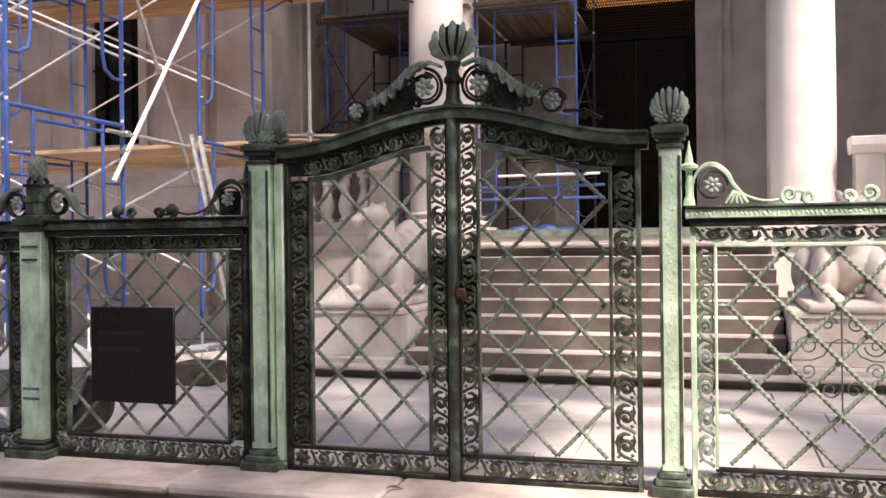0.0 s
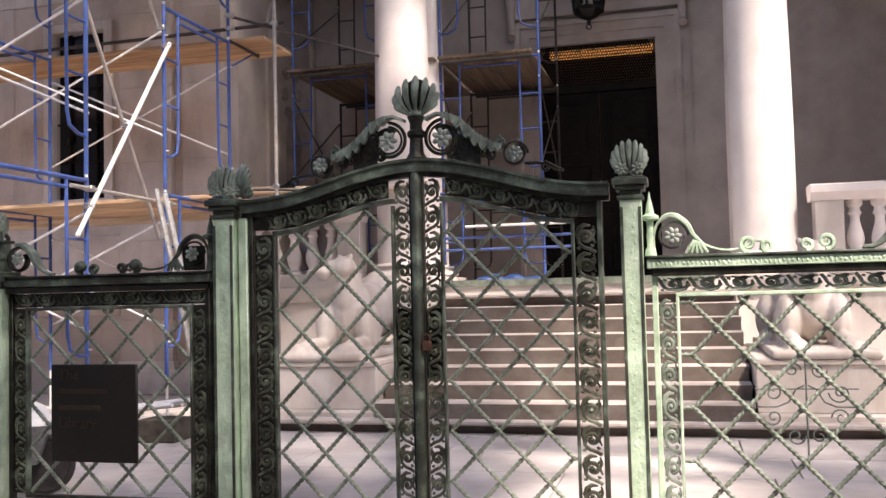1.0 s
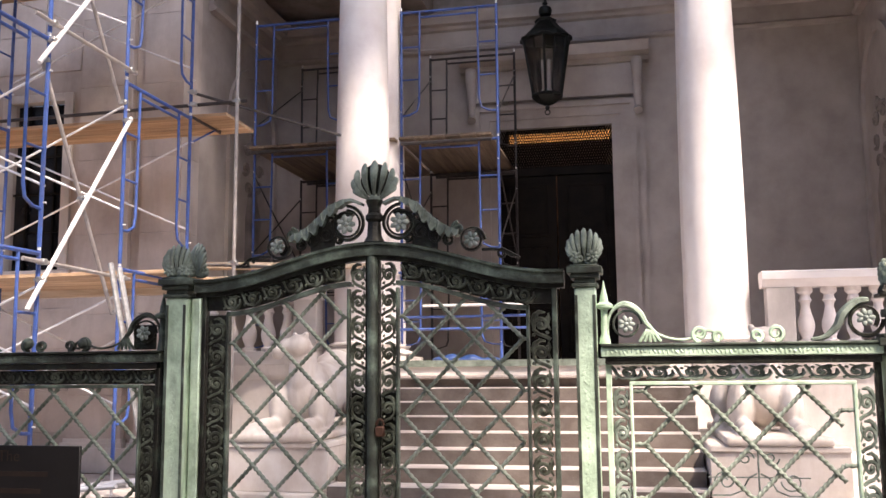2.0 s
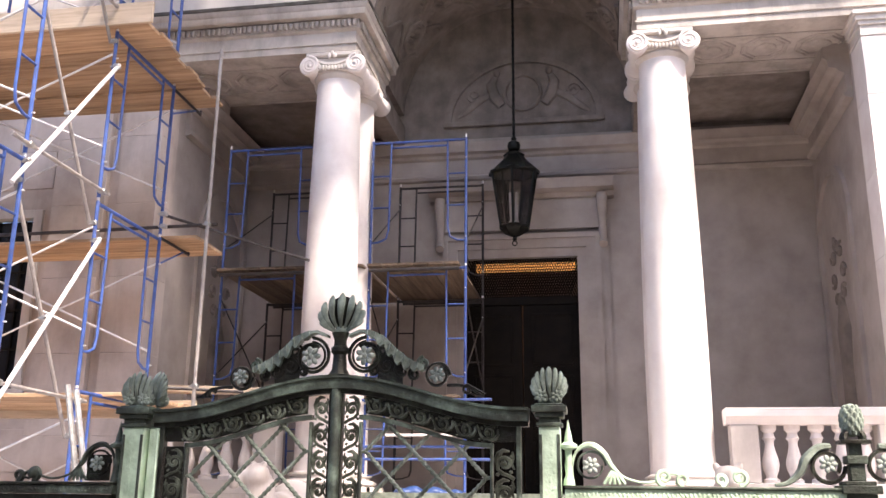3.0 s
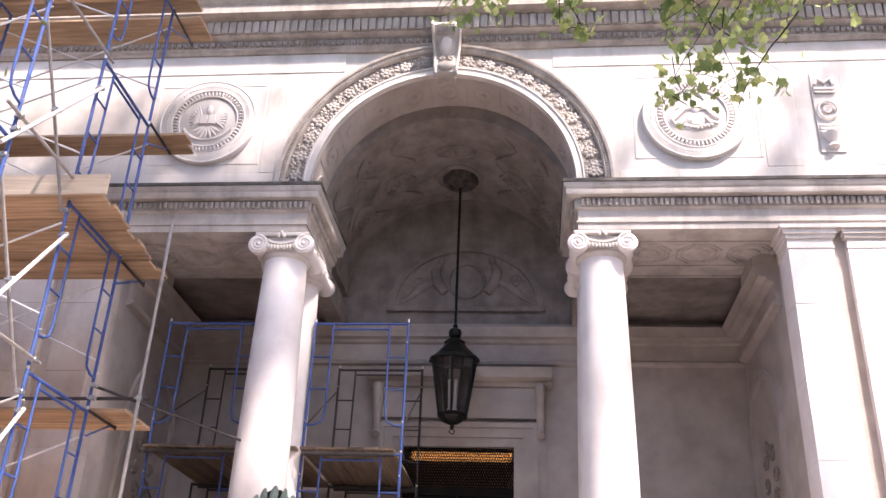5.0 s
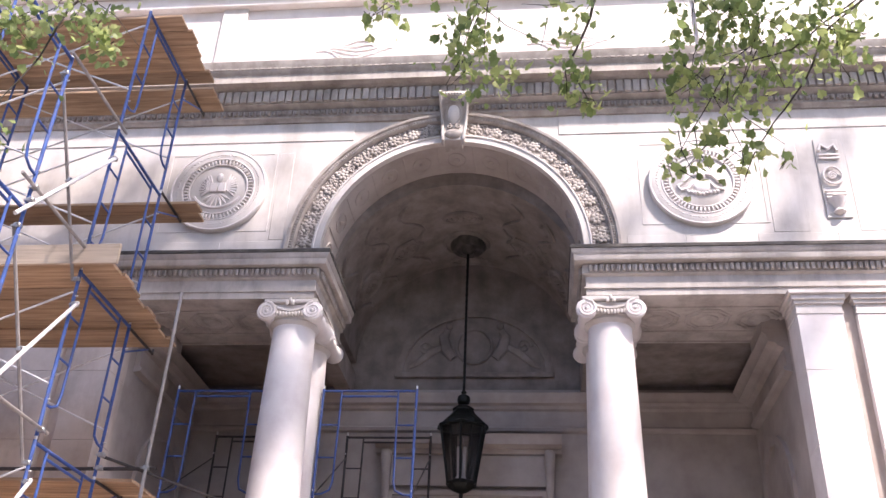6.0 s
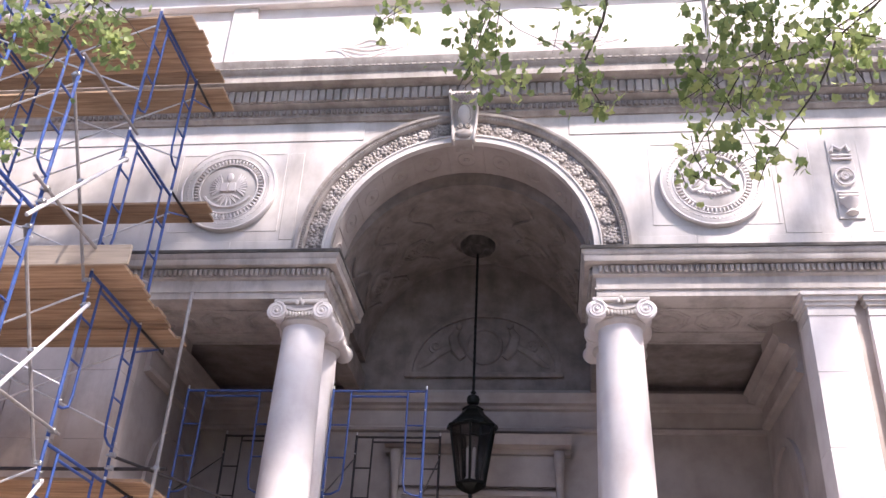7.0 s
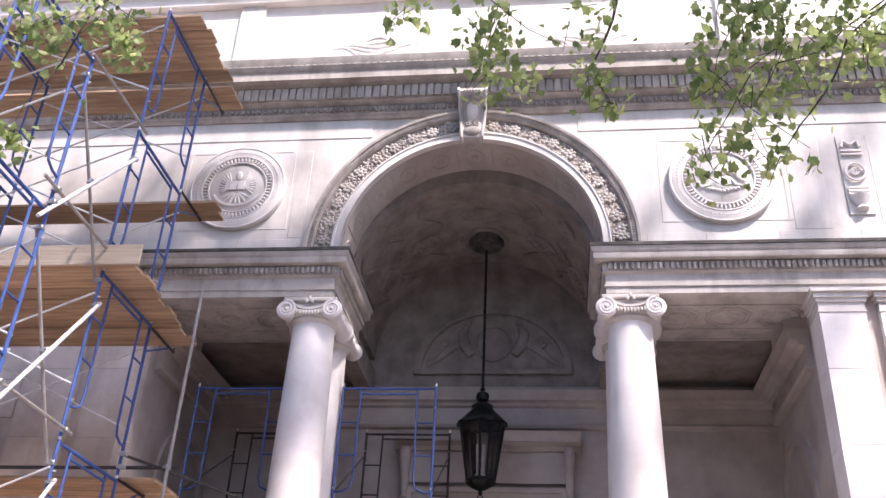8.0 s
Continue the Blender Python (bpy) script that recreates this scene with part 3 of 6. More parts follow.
me = finish("egg", ball(bmesh.new(), (0, 0, 0), (0.013, 0.014, 0.026), 8, 6), CARVED)
for i in range(170):
    a = math.pi * (i + 0.5) / 170
    shared("egg", me, arch, pose(AX + 2.603 * math.cos(a), WALL - 0.093, CZ + 2.603 * math.sin(a), 0, 90 - math.degrees(a), 0))
thing(arch, "carved marble archivolt with a fruit garland", "archivolt", "", "structure")

key = empty("keystone")
bm = bmesh.new()
prof = [(12.5, 11.15), (12.3, 11.15), (12.22, 11.19), (12.2, 11.30), (12.26, 11.42), (12.28, 11.56), (12.2, 11.8), (12.06, 11.92), (12.0, 12.01), (12.05, 12.10), (12.16, 12.14), (12.5, 12.14)]
a = [bm.verts.new((AX - 0.145 - 0.07 * (z - 11.15), y, z)) for y, z in prof]
b = [bm.verts.new((AX + 0.145 + 0.07 * (z - 11.15), y, z)) for y, z in prof]
for i in range(len(prof)):
    bm.faces.new((a[i], a[(i + 1) % len(prof)], b[(i + 1) % len(prof)], b[i]))
bm.faces.new(a[::-1])
bm.faces.new(b)
part("console", bm, ENTM, key)
for s in (-1, 1):
    bm = bmesh.new()
    sweep(bm, [(AX + s * (0.17 + 0.07 * (z - 11.15)), y - 0.01, z) for y, z in prof[1:-1]], 0.028, 8, side=Vector((1, 0, 0)))
    part("side_scroll", bm, ENTM, key)
part("shield", ball(bmesh.new(), (AX, 12.195, 11.72), (0.11, 0.05, 0.165), 18, 12, (24, 0, 0)), MARBLE, key)
bm = sweep(bmesh.new(), [(0.125 * math.cos(2 * math.pi * i / 28), 0, 0.175 * math.sin(2 * math.pi * i / 28)) for i in range(28)], 0.018, 6, closed=True)
bm.transform(Matrix.Translation((AX, 12.19, 11.72)) @ pose(0, 0, 0, 24, 0, 0))
part("shield_rim", bm, ENTM, key)
bm = bmesh.new()
for y, z in ((12.085, 11.895), (12.055, 11.925), (12.035, 11.955), (12.015, 11.985), (12.0, 12.015)):
    j = round((z - 11.895) / 0.03)
    for i in range(6):
        ball(bm, (AX - 0.125 + i * 0.05 + 0.025 * (j % 2), y, z), (0.027, 0.02, 0.03), 8, 6)
tagged(part("scale_carving", bm, CARVED, key), "", "", "", "stuff")
bm = bmesh.new()
ball(bm, (AX, 12.215, 11.31), (0.15, 0.06, 0.10), 16, 10)
for s in (-1, 1):
    sweep(bm, spiral((AX + s * 0.075, 12.235, 11.49), 0.055, 0.012, 1.3, math.pi / 2, 18, s), 0.016, 6)
part("cup_carving", bm, CARVED, key)
thing(key, "carved marble scroll keystone with an oval shield", "keystone", "", "structure")


def medallion(cx, seed, book):
    cz = 10.40 if book else 10.36
    md = empty("medallion", (cx, WALL - 0.03, cz))
    md.scale = (1.04, 1.0, 1.03)
    turn = pose(0, 0, 0, 90, 0, 0)
    bm = lathe(bmesh.new(), [(0.0, -0.05), (0.805, -0.05), (0.805, 0.03), (0.76, 0.06), (0.60, 0.05), (0.585, 0.03), (0.5, 0.025), (0.48, 0.035), (0.0, 0.045)], 56)
    bm.transform(turn)
    part("disc", bm, MARBLE, md)
    for r, t in ((0.78, 0.022), (0.6, 0.016), (0.485, 0.016)):
        bm = bmesh.new()
        sweep(bm, [(r * math.cos(2 * math.pi * i / 56), -0.05, r * math.sin(2 * math.pi * i / 56)) for i in range(56)], t, 6, closed=True)
        part("ring", bm, MARBLE_CLEAN, md)
    me = finish("tooth", slab(-0.014, 0.014, -0.05, 0.0, -0.035, 0.035, 0.006), MARBLE_CLEAN)
    for i in range(56):
        an = 2 * math.pi * i / 56
        shared("tooth", me, md, pose(0.54 * math.cos(an), -0.02, 0.54 * math.sin(an), 0, 90 - math.degrees(an), 0))
    rn = random.Random(seed)
    bm = bmesh.new()
    for i in range(70):
        an = 2 * math.pi * i / 70
        c = Vector((0.68 * math.cos(an), -0.05, 0.68 * math.sin(an)))
        ball(bm, c, (0.03, 0.015, 0.014), 6, 4, (0, rn.uniform(-60, 60), 0))
    tagged(part("wreath", bm, MARBLE, md), "", "", "", "stuff")
    bm = bmesh.new()
    if book:
        for s in (-1, 1):
            for j in range(9):
                an = math.radians(-35 + j * 13)
                sweep(bm, [(s * (0.1 + 0.22 * f * math.cos(an)), -0.05, 0.02 + 0.36 * f * math.sin(an) * 0.8) for f in (0, 0.4, 0.8, 1)], [0.02, 0.024, 0.02, 0.006], 6)
        ball(bm, (0, -0.05, 0.22), (0.06, 0.03, 0.09))
        box(bm, -0.13, -0.004, -0.09, -0.04, -0.07, 0.1, 0.008)
        box(bm, 0.004, 0.13, -0.09, -0.04, -0.07, 0.1, 0.008)
        for j in range(7):
            an = math.radians(-150 + j * 20)
            sweep(bm, [(0.26 * f * math.cos(an), -0.05, -0.08 + 0.26 * f * math.sin(an)) for f in (0.2, 0.6, 1)], [0.02, 0.03, 0.008], 6)
        sweep(bm, [(0.42 * math.cos(math.radians(an)), -0.045, 0.36 * math.sin(math.radians(an))) for an in range(205, 336, 10)], 0.03, 6)
    else:
        for s in (-1, 1):
            sweep(bm, [(s * x, -0.05, z) for x, z in ((0.06, 0.12), (0.16, 0.1), (0.26, -0.02), (0.36, -0.1), (0.32, -0.17), (0.2, -0.14), (0.14, -0.05))], 0.03, 6)
        ball(bm, (0, -0.04, -0.1), (0.14, 0.03, 0.12))
        ball(bm, (0, -0.045, 0.12), (0.08, 0.035, 0.1))
        for i in range(9):
            ball(bm, ((i - 4) * 0.055, -0.05, -0.25 + 0.012 * abs(i - 4)), (0.04, 0.03, 0.028), 8, 5, (0, 35, 0))
        sweep(bm, [(0.14 * math.cos(math.radians(an)), -0.045, 0.28 + 0.14 * math.sin(math.radians(an))) for an in range(0, 181, 20)], 0.02, 6)
    tagged(part("relief", bm, MARBLE_CLEAN, md), "", "", "", "stuff")
    thing(md, "round carved marble medallion " + ("with a winged open book" if book else "with an urn and scrolls"), "medallion", "facade medallions")


medallion(-5.38, 2, True)
medallion(2.63, 3, False)

# carved panel beside the right-hand medallion
cp = empty("carved_panel", (4.68, WALL - 0.02, 10.4))
part("frame", slab(-0.19, 0.19, -0.004, 0.05, -0.75, 0.75, 0.003), MARBLE, cp)
part("roundel", sweep(bmesh.new(), [(0.145 * math.cos(2 * math.pi * i / 28), -0.04, 0.02 + 0.16 * math.sin(2 * math.pi * i / 28)) for i in range(28)], 0.02, 6, closed=True), MARBLE_CLEAN, cp)
part("rosette", sweep(bmesh.new(), spiral((0, -0.04, 0.02), 0.085, 0.01, 2.2, 0, 30), 0.014, 6), MARBLE_CLEAN, cp)
for z in (-0.27, -0.33, -0.39, 0.36, 0.43):
    part("band", slab(-0.16, 0.16, -0.045, -0.015, z - 0.018, z + 0.018, 0.006), MARBLE_CLEAN, cp)
part("vase", lathe(bmesh.new(), [(0.03, -0.7), (0.1, -0.66), (0.05, -0.6), (0.13, -0.48), (0.15, -0.43)], 14, (0, -0.01, 0)), MARBLE_CLEAN, cp)
part("crest", sweep(bmesh.new(), [(-0.14, -0.03, 0.5), (-0.1, -0.03, 0.62), (0, -0.03, 0.54), (0.1, -0.03, 0.62), (0.14, -0.03, 0.5)], 0.03, 6), MARBLE_CLEAN, cp)
thing(cp, "tall narrow carved marble panel with a roundel", "panel")


# ---- columns ----
def column(cx, cy, label):
    c = empty("column", (cx, cy, LAND))
    h = 7.90 - LAND
    prof = []
    for i in range(15):
        f = i / 14
        prof.append((0.405 - 0.07 * max(0, (f - 0.25) / 0.75) ** 1.5, 0.32 + (h - 0.32) * f))
    prof = [(0.44, 0.30)] + prof + [(0.338, h + 0.06)]
    part("shaft", lathe(bmesh.new(), prof, 40), MARBLE_CLEAN, c)
    part("plinth", slab(-0.56, 0.56, -0.56, 0.56, 0.0, 0.12, 0.01), MARBLE, c)
    base = [(0.55, 0.12)] + [(0.5 + 0.055 * math.sin(math.pi * i / 6), 0.12 + 0.09 * i / 6) for i in range(7)] + [(0.46, 0.215), (0.455, 0.245)] + [(0.45 + 0.035 * math.sin(math.pi * i / 5), 0.25 + 0.055 * i / 5) for i in range(6)]
    part("base", lathe(bmesh.new(), base, 40), MARBLE, c)
    cap = empty("capital", (0, 0, 0))
    cap.parent = c
    z0 = h - 0.07
    part("echinus", lathe(bmesh.new(), [(0.335, z0 + 0.1), (0.36, z0 + 0.12), (0.39, z0 + 0.16), (0.385, z0 + 0.2), (0.34, z0 + 0.22)], 32), MARBLE, cap)
    part("abacus", slab(-0.43, 0.43, -0.43, 0.43, z0 + 0.43, z0 + 0.5, 0.015), MARBLE, cap)
    part("cushion", slab(-0.37, 0.37, -0.38, 0.38, z0 + 0.19, z0 + 0.43, 0.02), MARBLE, cap)
    for sx in (-1, 1):
        bm = bmesh.new()
        # bolster: a waisted roll from front to back
        pts = [(sx * 0.365, y, z0 + 0.29) for y in (-0.43, -0.40, -0.25, -0.1, 0.0, 0.1, 0.25, 0.40, 0.43)]
        sweep(bm, pts, [0.15, 0.165, 0.13, 0.10, 0.125, 0.10, 0.13, 0.165, 0.15], 18, side=Vector((0, 0, 1)))
        part("bolster", bm, MARBLE_CLEAN, cap)
        for sy in (-1, 1):
            bm = bmesh.new()
            sweep(bm, spiral((sx * 0.365, sy * 0.435, z0 + 0.29), 0.15, 0.03, 2.3, math.pi / 2, 44, sx), [0.022 - 0.012 * i / 44 for i in range(45)], 6)
            ball(bm, (sx * 0.365, sy * 0.435, z0 + 0.29), (0.032, 0.03, 0.032), 10, 6)
            part("volute", bm, MARBLE_CLEAN, cap)
    for sy in (-1, 1):
        bm = bmesh.new()
        sweep(bm, [(x, sy * 0.40, z0 + 0.40 - 0.10 * (1 - (x / 0.3) ** 2)) for x in [-0.3 + 0.06 * i for i in range(11)]], 0.03, 6)
        for i in range(9):
            ball(bm, (-0.2 + 0.05 * i, sy * 0.42, z0 + 0.25 - 0.02 * (1 - ((i - 4) / 4) ** 2)), (0.026, 0.03, 0.045), 7, 5)
        for i in (-1, 0, 1):
            ball(bm, (i * 0.045, sy * 0.44, z0 + 0.42 + (0.05 if i == 0 else 0)), (0.03, 0.025, 0.045), 7, 5)
        part("garland", bm, MARBLE, cap)
    thing(c, label, "column", "portico columns")


for cx in (-3.873, 1.087):
    column(cx, 12.86, "smooth pale marble column with a scrolled Ionic capital")
    column(cx, 13.76, "smooth pale marble column standing close behind another")

# ---- portico interior ----
ceil = set_kind(empty("ceiling"), "dim plastered portico ceiling with a barrel vault", "ceiling")
# Vault and side ceilings get their dimness from the darkened marble.
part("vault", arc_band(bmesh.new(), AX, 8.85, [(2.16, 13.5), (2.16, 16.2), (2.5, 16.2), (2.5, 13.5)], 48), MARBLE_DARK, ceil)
bm = bmesh.new()
for x0, x1, s in ((-6.62, AX - 2.14, 1), (AX + 2.14, 3.84, -1)):
    box(bm, x0, x1, 14.192, 16.2, 8.37, 8.6)
    e = x1 if s == 1 else x0
    box(bm, min(e, e - s * 0.3), max(e, e - s * 0.3), 14.452, 16.2, 8.15, 8.368)
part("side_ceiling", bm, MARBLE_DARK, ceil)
# low reliefs on the vault
bm = bmesh.new()
R = 2.14


def on_vault(a, y, r=R):
    return Vector((AX + r * math.sin(a), y, 8.85 + r * math.cos(a)))


for a0, y0, ra, ry, k in ((0, 15.3, 0.2, 0.42, 28), (0, 14.35, 0.16, 0.16, 24), (0.55, 15.0, 0.15, 0.26, 6), (-0.55, 15.0, 0.15, 0.26, 6), (0, 15.95, 0.16, 0.14, 6), (1.0, 15.2, 0.14, 0.3, 20), (-1.0, 15.2, 0.14, 0.3, 20)):
    for f in (1.0, 0.72):
        sweep(bm, [on_vault(a0 + f * ra * math.cos(2 * math.pi * i / k), y0 + f * ry * math.sin(2 * math.pi * i / k)) for i in range(k)], 0.046 * f, 6, side=Vector((0, 0, 1)), closed=True)
    for i in range(7):
        b = 2 * math.pi * i / 7
        ball(bm, on_vault(a0 + 0.4 * ra * math.cos(b), y0 + 0.4 * ry * math.sin(b)), (0.07, 0.07, 0.035), 7, 5)
for s in (-1, 1):
    for a in (0.45, 0.8, 1.15):
        sweep(bm, [on_vault(s * (a + 0.1 * math.sin(i * 0.8)), 13.6 + i * 0.16) for i in range(15)], [0.018 + 0.02 * abs(math.sin(i * 1.1)) for i in range(15)], 6, side=Vector((0, 0, 1)))
    for i in range(10):
        ball(bm, on_vault(s * (0.75 + 0.05 * (i % 3)), 13.8 + 0.22 * i), (0.05, 0.07, 0.02), 7, 5)
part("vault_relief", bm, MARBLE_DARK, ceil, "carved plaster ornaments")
# coffers under the front arch
bm = bmesh.new()
for i in range(11):
    a = -1.45 + 2.9 * i / 10
    sweep(bm, [Vector((AX + 2.104 * math.sin(a + 0.075 * math.cos(b * 0.3927)), 12.9 + 0.19 * math.sin(b * 0.3927), 9.16 + 2.104 * math.cos(a + 0.075 * math.cos(b * 0.3927)))) for b in range(16)], 0.014, 6, side=Vector((0, 0, 1)), closed=True)
    ball(bm, (AX + 2.10 * math.sin(a), 12.9, 9.16 + 2.10 * math.cos(a)), (0.06, 0.06, 0.03), 8, 6)
    sweep(bm, [Vector((AX + 2.106 * math.sin(a + 0.145), y, 9.16 + 2.106 * math.cos(a + 0.145))) for y in (12.55, 12.9, 13.25)], 0.012, 6, side=Vector((0, 0, 1)))
part("coffer_ribs", bm, INNER, ceil, "ring coffers with rosettes")

lun = empty("lunette", (-1.25, 16.2, 8.63))
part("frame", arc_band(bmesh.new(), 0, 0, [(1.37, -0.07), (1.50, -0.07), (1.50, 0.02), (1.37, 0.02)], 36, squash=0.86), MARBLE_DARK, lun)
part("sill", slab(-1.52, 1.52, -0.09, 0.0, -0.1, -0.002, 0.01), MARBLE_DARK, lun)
bm = bmesh.new()
sweep(bm, [(0.34 * math.cos(2 * math.pi * i / 28), -0.03, 0.55 + 0.36 * math.sin(2 * math.pi * i / 28)) for i in range(28)], 0.035, 6, closed=True)
for s in (-1, 1):
    sweep(bm, [(s * x, -0.03, z) for x, z in ((0.4, 0.3), (0.55, 0.5), (0.6, 0.75), (0.52, 0.9))], [0.09, 0.12, 0.1, 0.06], 8, 0.5)
    ball(bm, (s * 0.5, -0.04, 0.98), (0.07, 0.05, 0.08))
    sweep(bm, [(s * x, -0.03, z) for x, z in ((0.6, 0.55), (0.85, 0.42), (1.1, 0.2), (1.25, 0.1))], [0.06, 0.08, 0.06, 0.03], 8, 0.5)
    sweep(bm, spiral((s * 0.95, -0.02, 0.55), 0.16, 0.03, 1.5, 0, 20, s), 0.025, 6)
part("relief", bm, MARBLE_DARK, lun)
thing(lun, "dim half-round relief panel over the portico door", "lunette")

inner = empty("inner_cornice")
prof = [(16.2, 7.45), (16.12, 7.47), (16.1, 7.52), (16.14, 7.56), (16.14, 7.85), (16.08, 7.88), (16.06, 7.93), (15.98, 7.96), (15.97, 8.06), (15.93, 8.12), (15.93, 8.15), (16.2, 8.15)]
part("moulding", moulding(bmesh.new(), prof, -6.62, 3.84), INNER, inner)
for s, e in ((1, 3.84), (-1, -6.62)):
    pr = [(e - s * 1.4 * (16.2 - y), z) for y, z in prof]
    part("side_moulding", moulding_y(bmesh.new(), pr, 13.3, 15.92), INNER, inner)
    xa, xb = sorted((e, e - s * 0.37))
    part("bearing_block", slab(xa, xb, 13.3, 14.188, 8.152, 8.334), INNER, inner)
thing(inner, "pale marble cornice round the portico walls", "cornice", "", "structure")

# door with casing and cornice
door = empty("door_1", ((DX0 + DX1) / 2, 16.3, LAND))
hw = (DX1 - DX0) / 2
for s in (-1, 1):
    lf = part("leaf", slab(0.012 if s == 1 else -hw, hw if s == 1 else -0.012, 0.0, 0.08, 0.02, 3.35), DOORM, door)
    for z0, z1 in ((0.2, 1.0), (1.15, 2.1), (2.25, 3.2)):
        bm = bmesh.new()
        xa, xb = sorted((s * 0.16, s * (hw - 0.12)))
        for q in ((xa, xb, z0, z0 + 0.05), (xa, xb, z1 - 0.05, z1), (xa, xa + 0.05, z0 + 0.05, z1 - 0.05), (xb - 0.05, xb, z0 + 0.05, z1 - 0.05)):
            box(bm, q[0], q[1], -0.03, 0.0, q[2], q[3], 0.008)
        part("panel_moulding", bm, DOORM, lf)
part("transom", slab(-hw, hw, -0.04, 0.1, 3.36, 3.5), DOORM, door)
bm = bmesh.new()
for i in range(46):
    x0 = -hw + i * 2 * hw / 45
    for s in (-1, 1):
        xa, xb = x0 - s * 0.17, x0 + s * 0.17
        fa = max(0.0, min(1.0, ((-hw if s == 1 else hw) - xa) / (xb - xa)))
        fb = max(0.0, min(1.0, ((hw if s == 1 else -hw) - xa) / (xb - xa)))
        if fb - fa > 0.05:
            tube(bm, (xa + (xb - xa) * fa, -0.02, 3.5 + 0.76 * fa), (xa + (xb - xa) * fb, -0.02, 3.5 + 0.76 * fb), 0.013, 5)
part("grille", bm, DOORM, door, "dark bronze lattice grille")
part("glass", slab(-hw, hw, 0.02, 0.03, 3.5, 4.26), GLASS, door)
hallroom = set_kind(empty("hall_walls"), "dark hall behind the portico door", "wall")
bm = bmesh.new()
join_box(bm, [(DX0 - 1.0, DX1 + 1.0, 18.6, 18.7, 1.6, 7.0), (DX0 - 1.1, DX0 - 1.0, 16.61, 18.7, 1.6, 7.0), (DX1 + 1.0, DX1 + 1.1, 16.61, 18.7, 1.6, 7.0), (DX0 - 1.1, DX1 + 1.1, 16.61, 18.7, 7.0, 7.1), (DX0 - 1.1, DX1 + 1.1, 16.61, 18.7, 1.5, 1.6)])
part("shell", bm, MARBLE_DARK, hallroom)
lampo = empty("hall_lamp", ((DX0 + DX1) / 2, 16.95, 6.53))
bm = slab(-hw * 0.93, hw * 0.93, 0.1, 0.2, -0.62, -0.46)
part("tube", bm, GLOW, lampo, "glowing warm lamp strip")
part("holder", slab(-hw * 0.95, hw * 0.95, 0.08, 0.24, -0.455, -0.40), DOORM, lampo)
thing(lampo, "warm orange lamp glowing behind the door grille", "lamp")
thing(door, "tall dark bronze double door with a lattice transom", "door", "", "structure")
casing = empty("door_casing")
bm = bmesh.new()
for s, e in ((-1, DX0), (1, DX1)):
    for o0, o1, d in ((0, 0.16, 0.05), (0.16, 0.33, 0.09), (0.33, 0.42, 0.14)):
        xa, xb = sorted((e + s * o0, e + s * o1))
        box(bm, xa, xb, 16.2 - d, 16.22, LAND, DTOP + o1)
for o0, o1, d in ((0, 0.16, 0.05), (0.16, 0.33, 0.09), (0.33, 0.42, 0.14)):
    box(bm, DX0 - o0, DX1 + o0, 16.2 - d, 16.22, DTOP + o0, DTOP + o1)
part("architrave", bm, INNER, casing)
part("frieze", slab(DX0 - 0.42, DX1 + 0.42, 16.1, 16.22, 6.44, 7.0), INNER, casing)
bm = bmesh.new()
moulding(bm, [(16.22, 7.0), (16.05, 7.02), (16.03, 7.1), (15.85, 7.13), (15.83, 7.22), (15.78, 7.3), (16.22, 7.32)], DX0 - 0.68, DX1 + 0.68)
part("cornice", bm, INNER, casing)
for s, e in ((-1, DX0 - 0.47), (1, DX1 + 0.47)):
    bm = bmesh.new()
    sweep(bm, [(e, 15.98, 7.02), (e, 15.95, 6.85), (e, 16.05, 6.55), (e, 16.1, 6.2), (e, 16.02, 6.1)], [0.1, 0.1, 0.075, 0.07, 0.08], 10, side=Vector((1, 0, 0)))
    part("bracket", bm, INNER, casing)
    part("side_strip", slab(e - 0.1, e + 0.1, 16.14, 16.22, LAND, 6.1), INNER, casing)
thing(casing, "pale marble door surround with a bracketed cornice", "door surround", "", "structure")

# niches on the end walls
for s, e in ((1, 3.84), (-1, -6.62)):
    nz = empty("niche", (e, 15.1, 3.0))
    bm = arc_band(bmesh.new(), 0, 2.95, [(0.9, -0.06), (1.04, -0.06), (1.04, 0.02), (0.9, 0.02)], 28)
    for xx in (-1.04, 0.9):
        box(bm, xx, xx + 0.14, -0.06, 0.02, 0.0, 2.95)
    bm.transform(pose(0, 0, 0, 0, 0, -90 if s == 1 else 90))
    part("frame", bm, INNER, nz)
    bm = bmesh.new()
    sweep(bm, [(0, 0, 0.1), (0, 0, 0.7), (0.06, 0, 1.3), (0, 0, 1.9)], [0.26, 0.24, 0.3, 0.1], 12, 0.4, side=Vector((0, 1, 0)))
    for i in range(8):
        sweep(bm, spiral((0.3 * math.cos(i * 0.8), -0.02, 2.2 + 0.5 * math.sin(i * 0.8)), 0.14, 0.02, 1.3, i, 14), 0.03, 6)
    bm.transform(pose(0, 0, 0, 0, 0, -90 if s == 1 else 90))
    part("relief", bm, MARBLE_DARK, nz)
    thing(nz, "shadowed arched niche with carved relief on the wall", "niche", "portico niches")


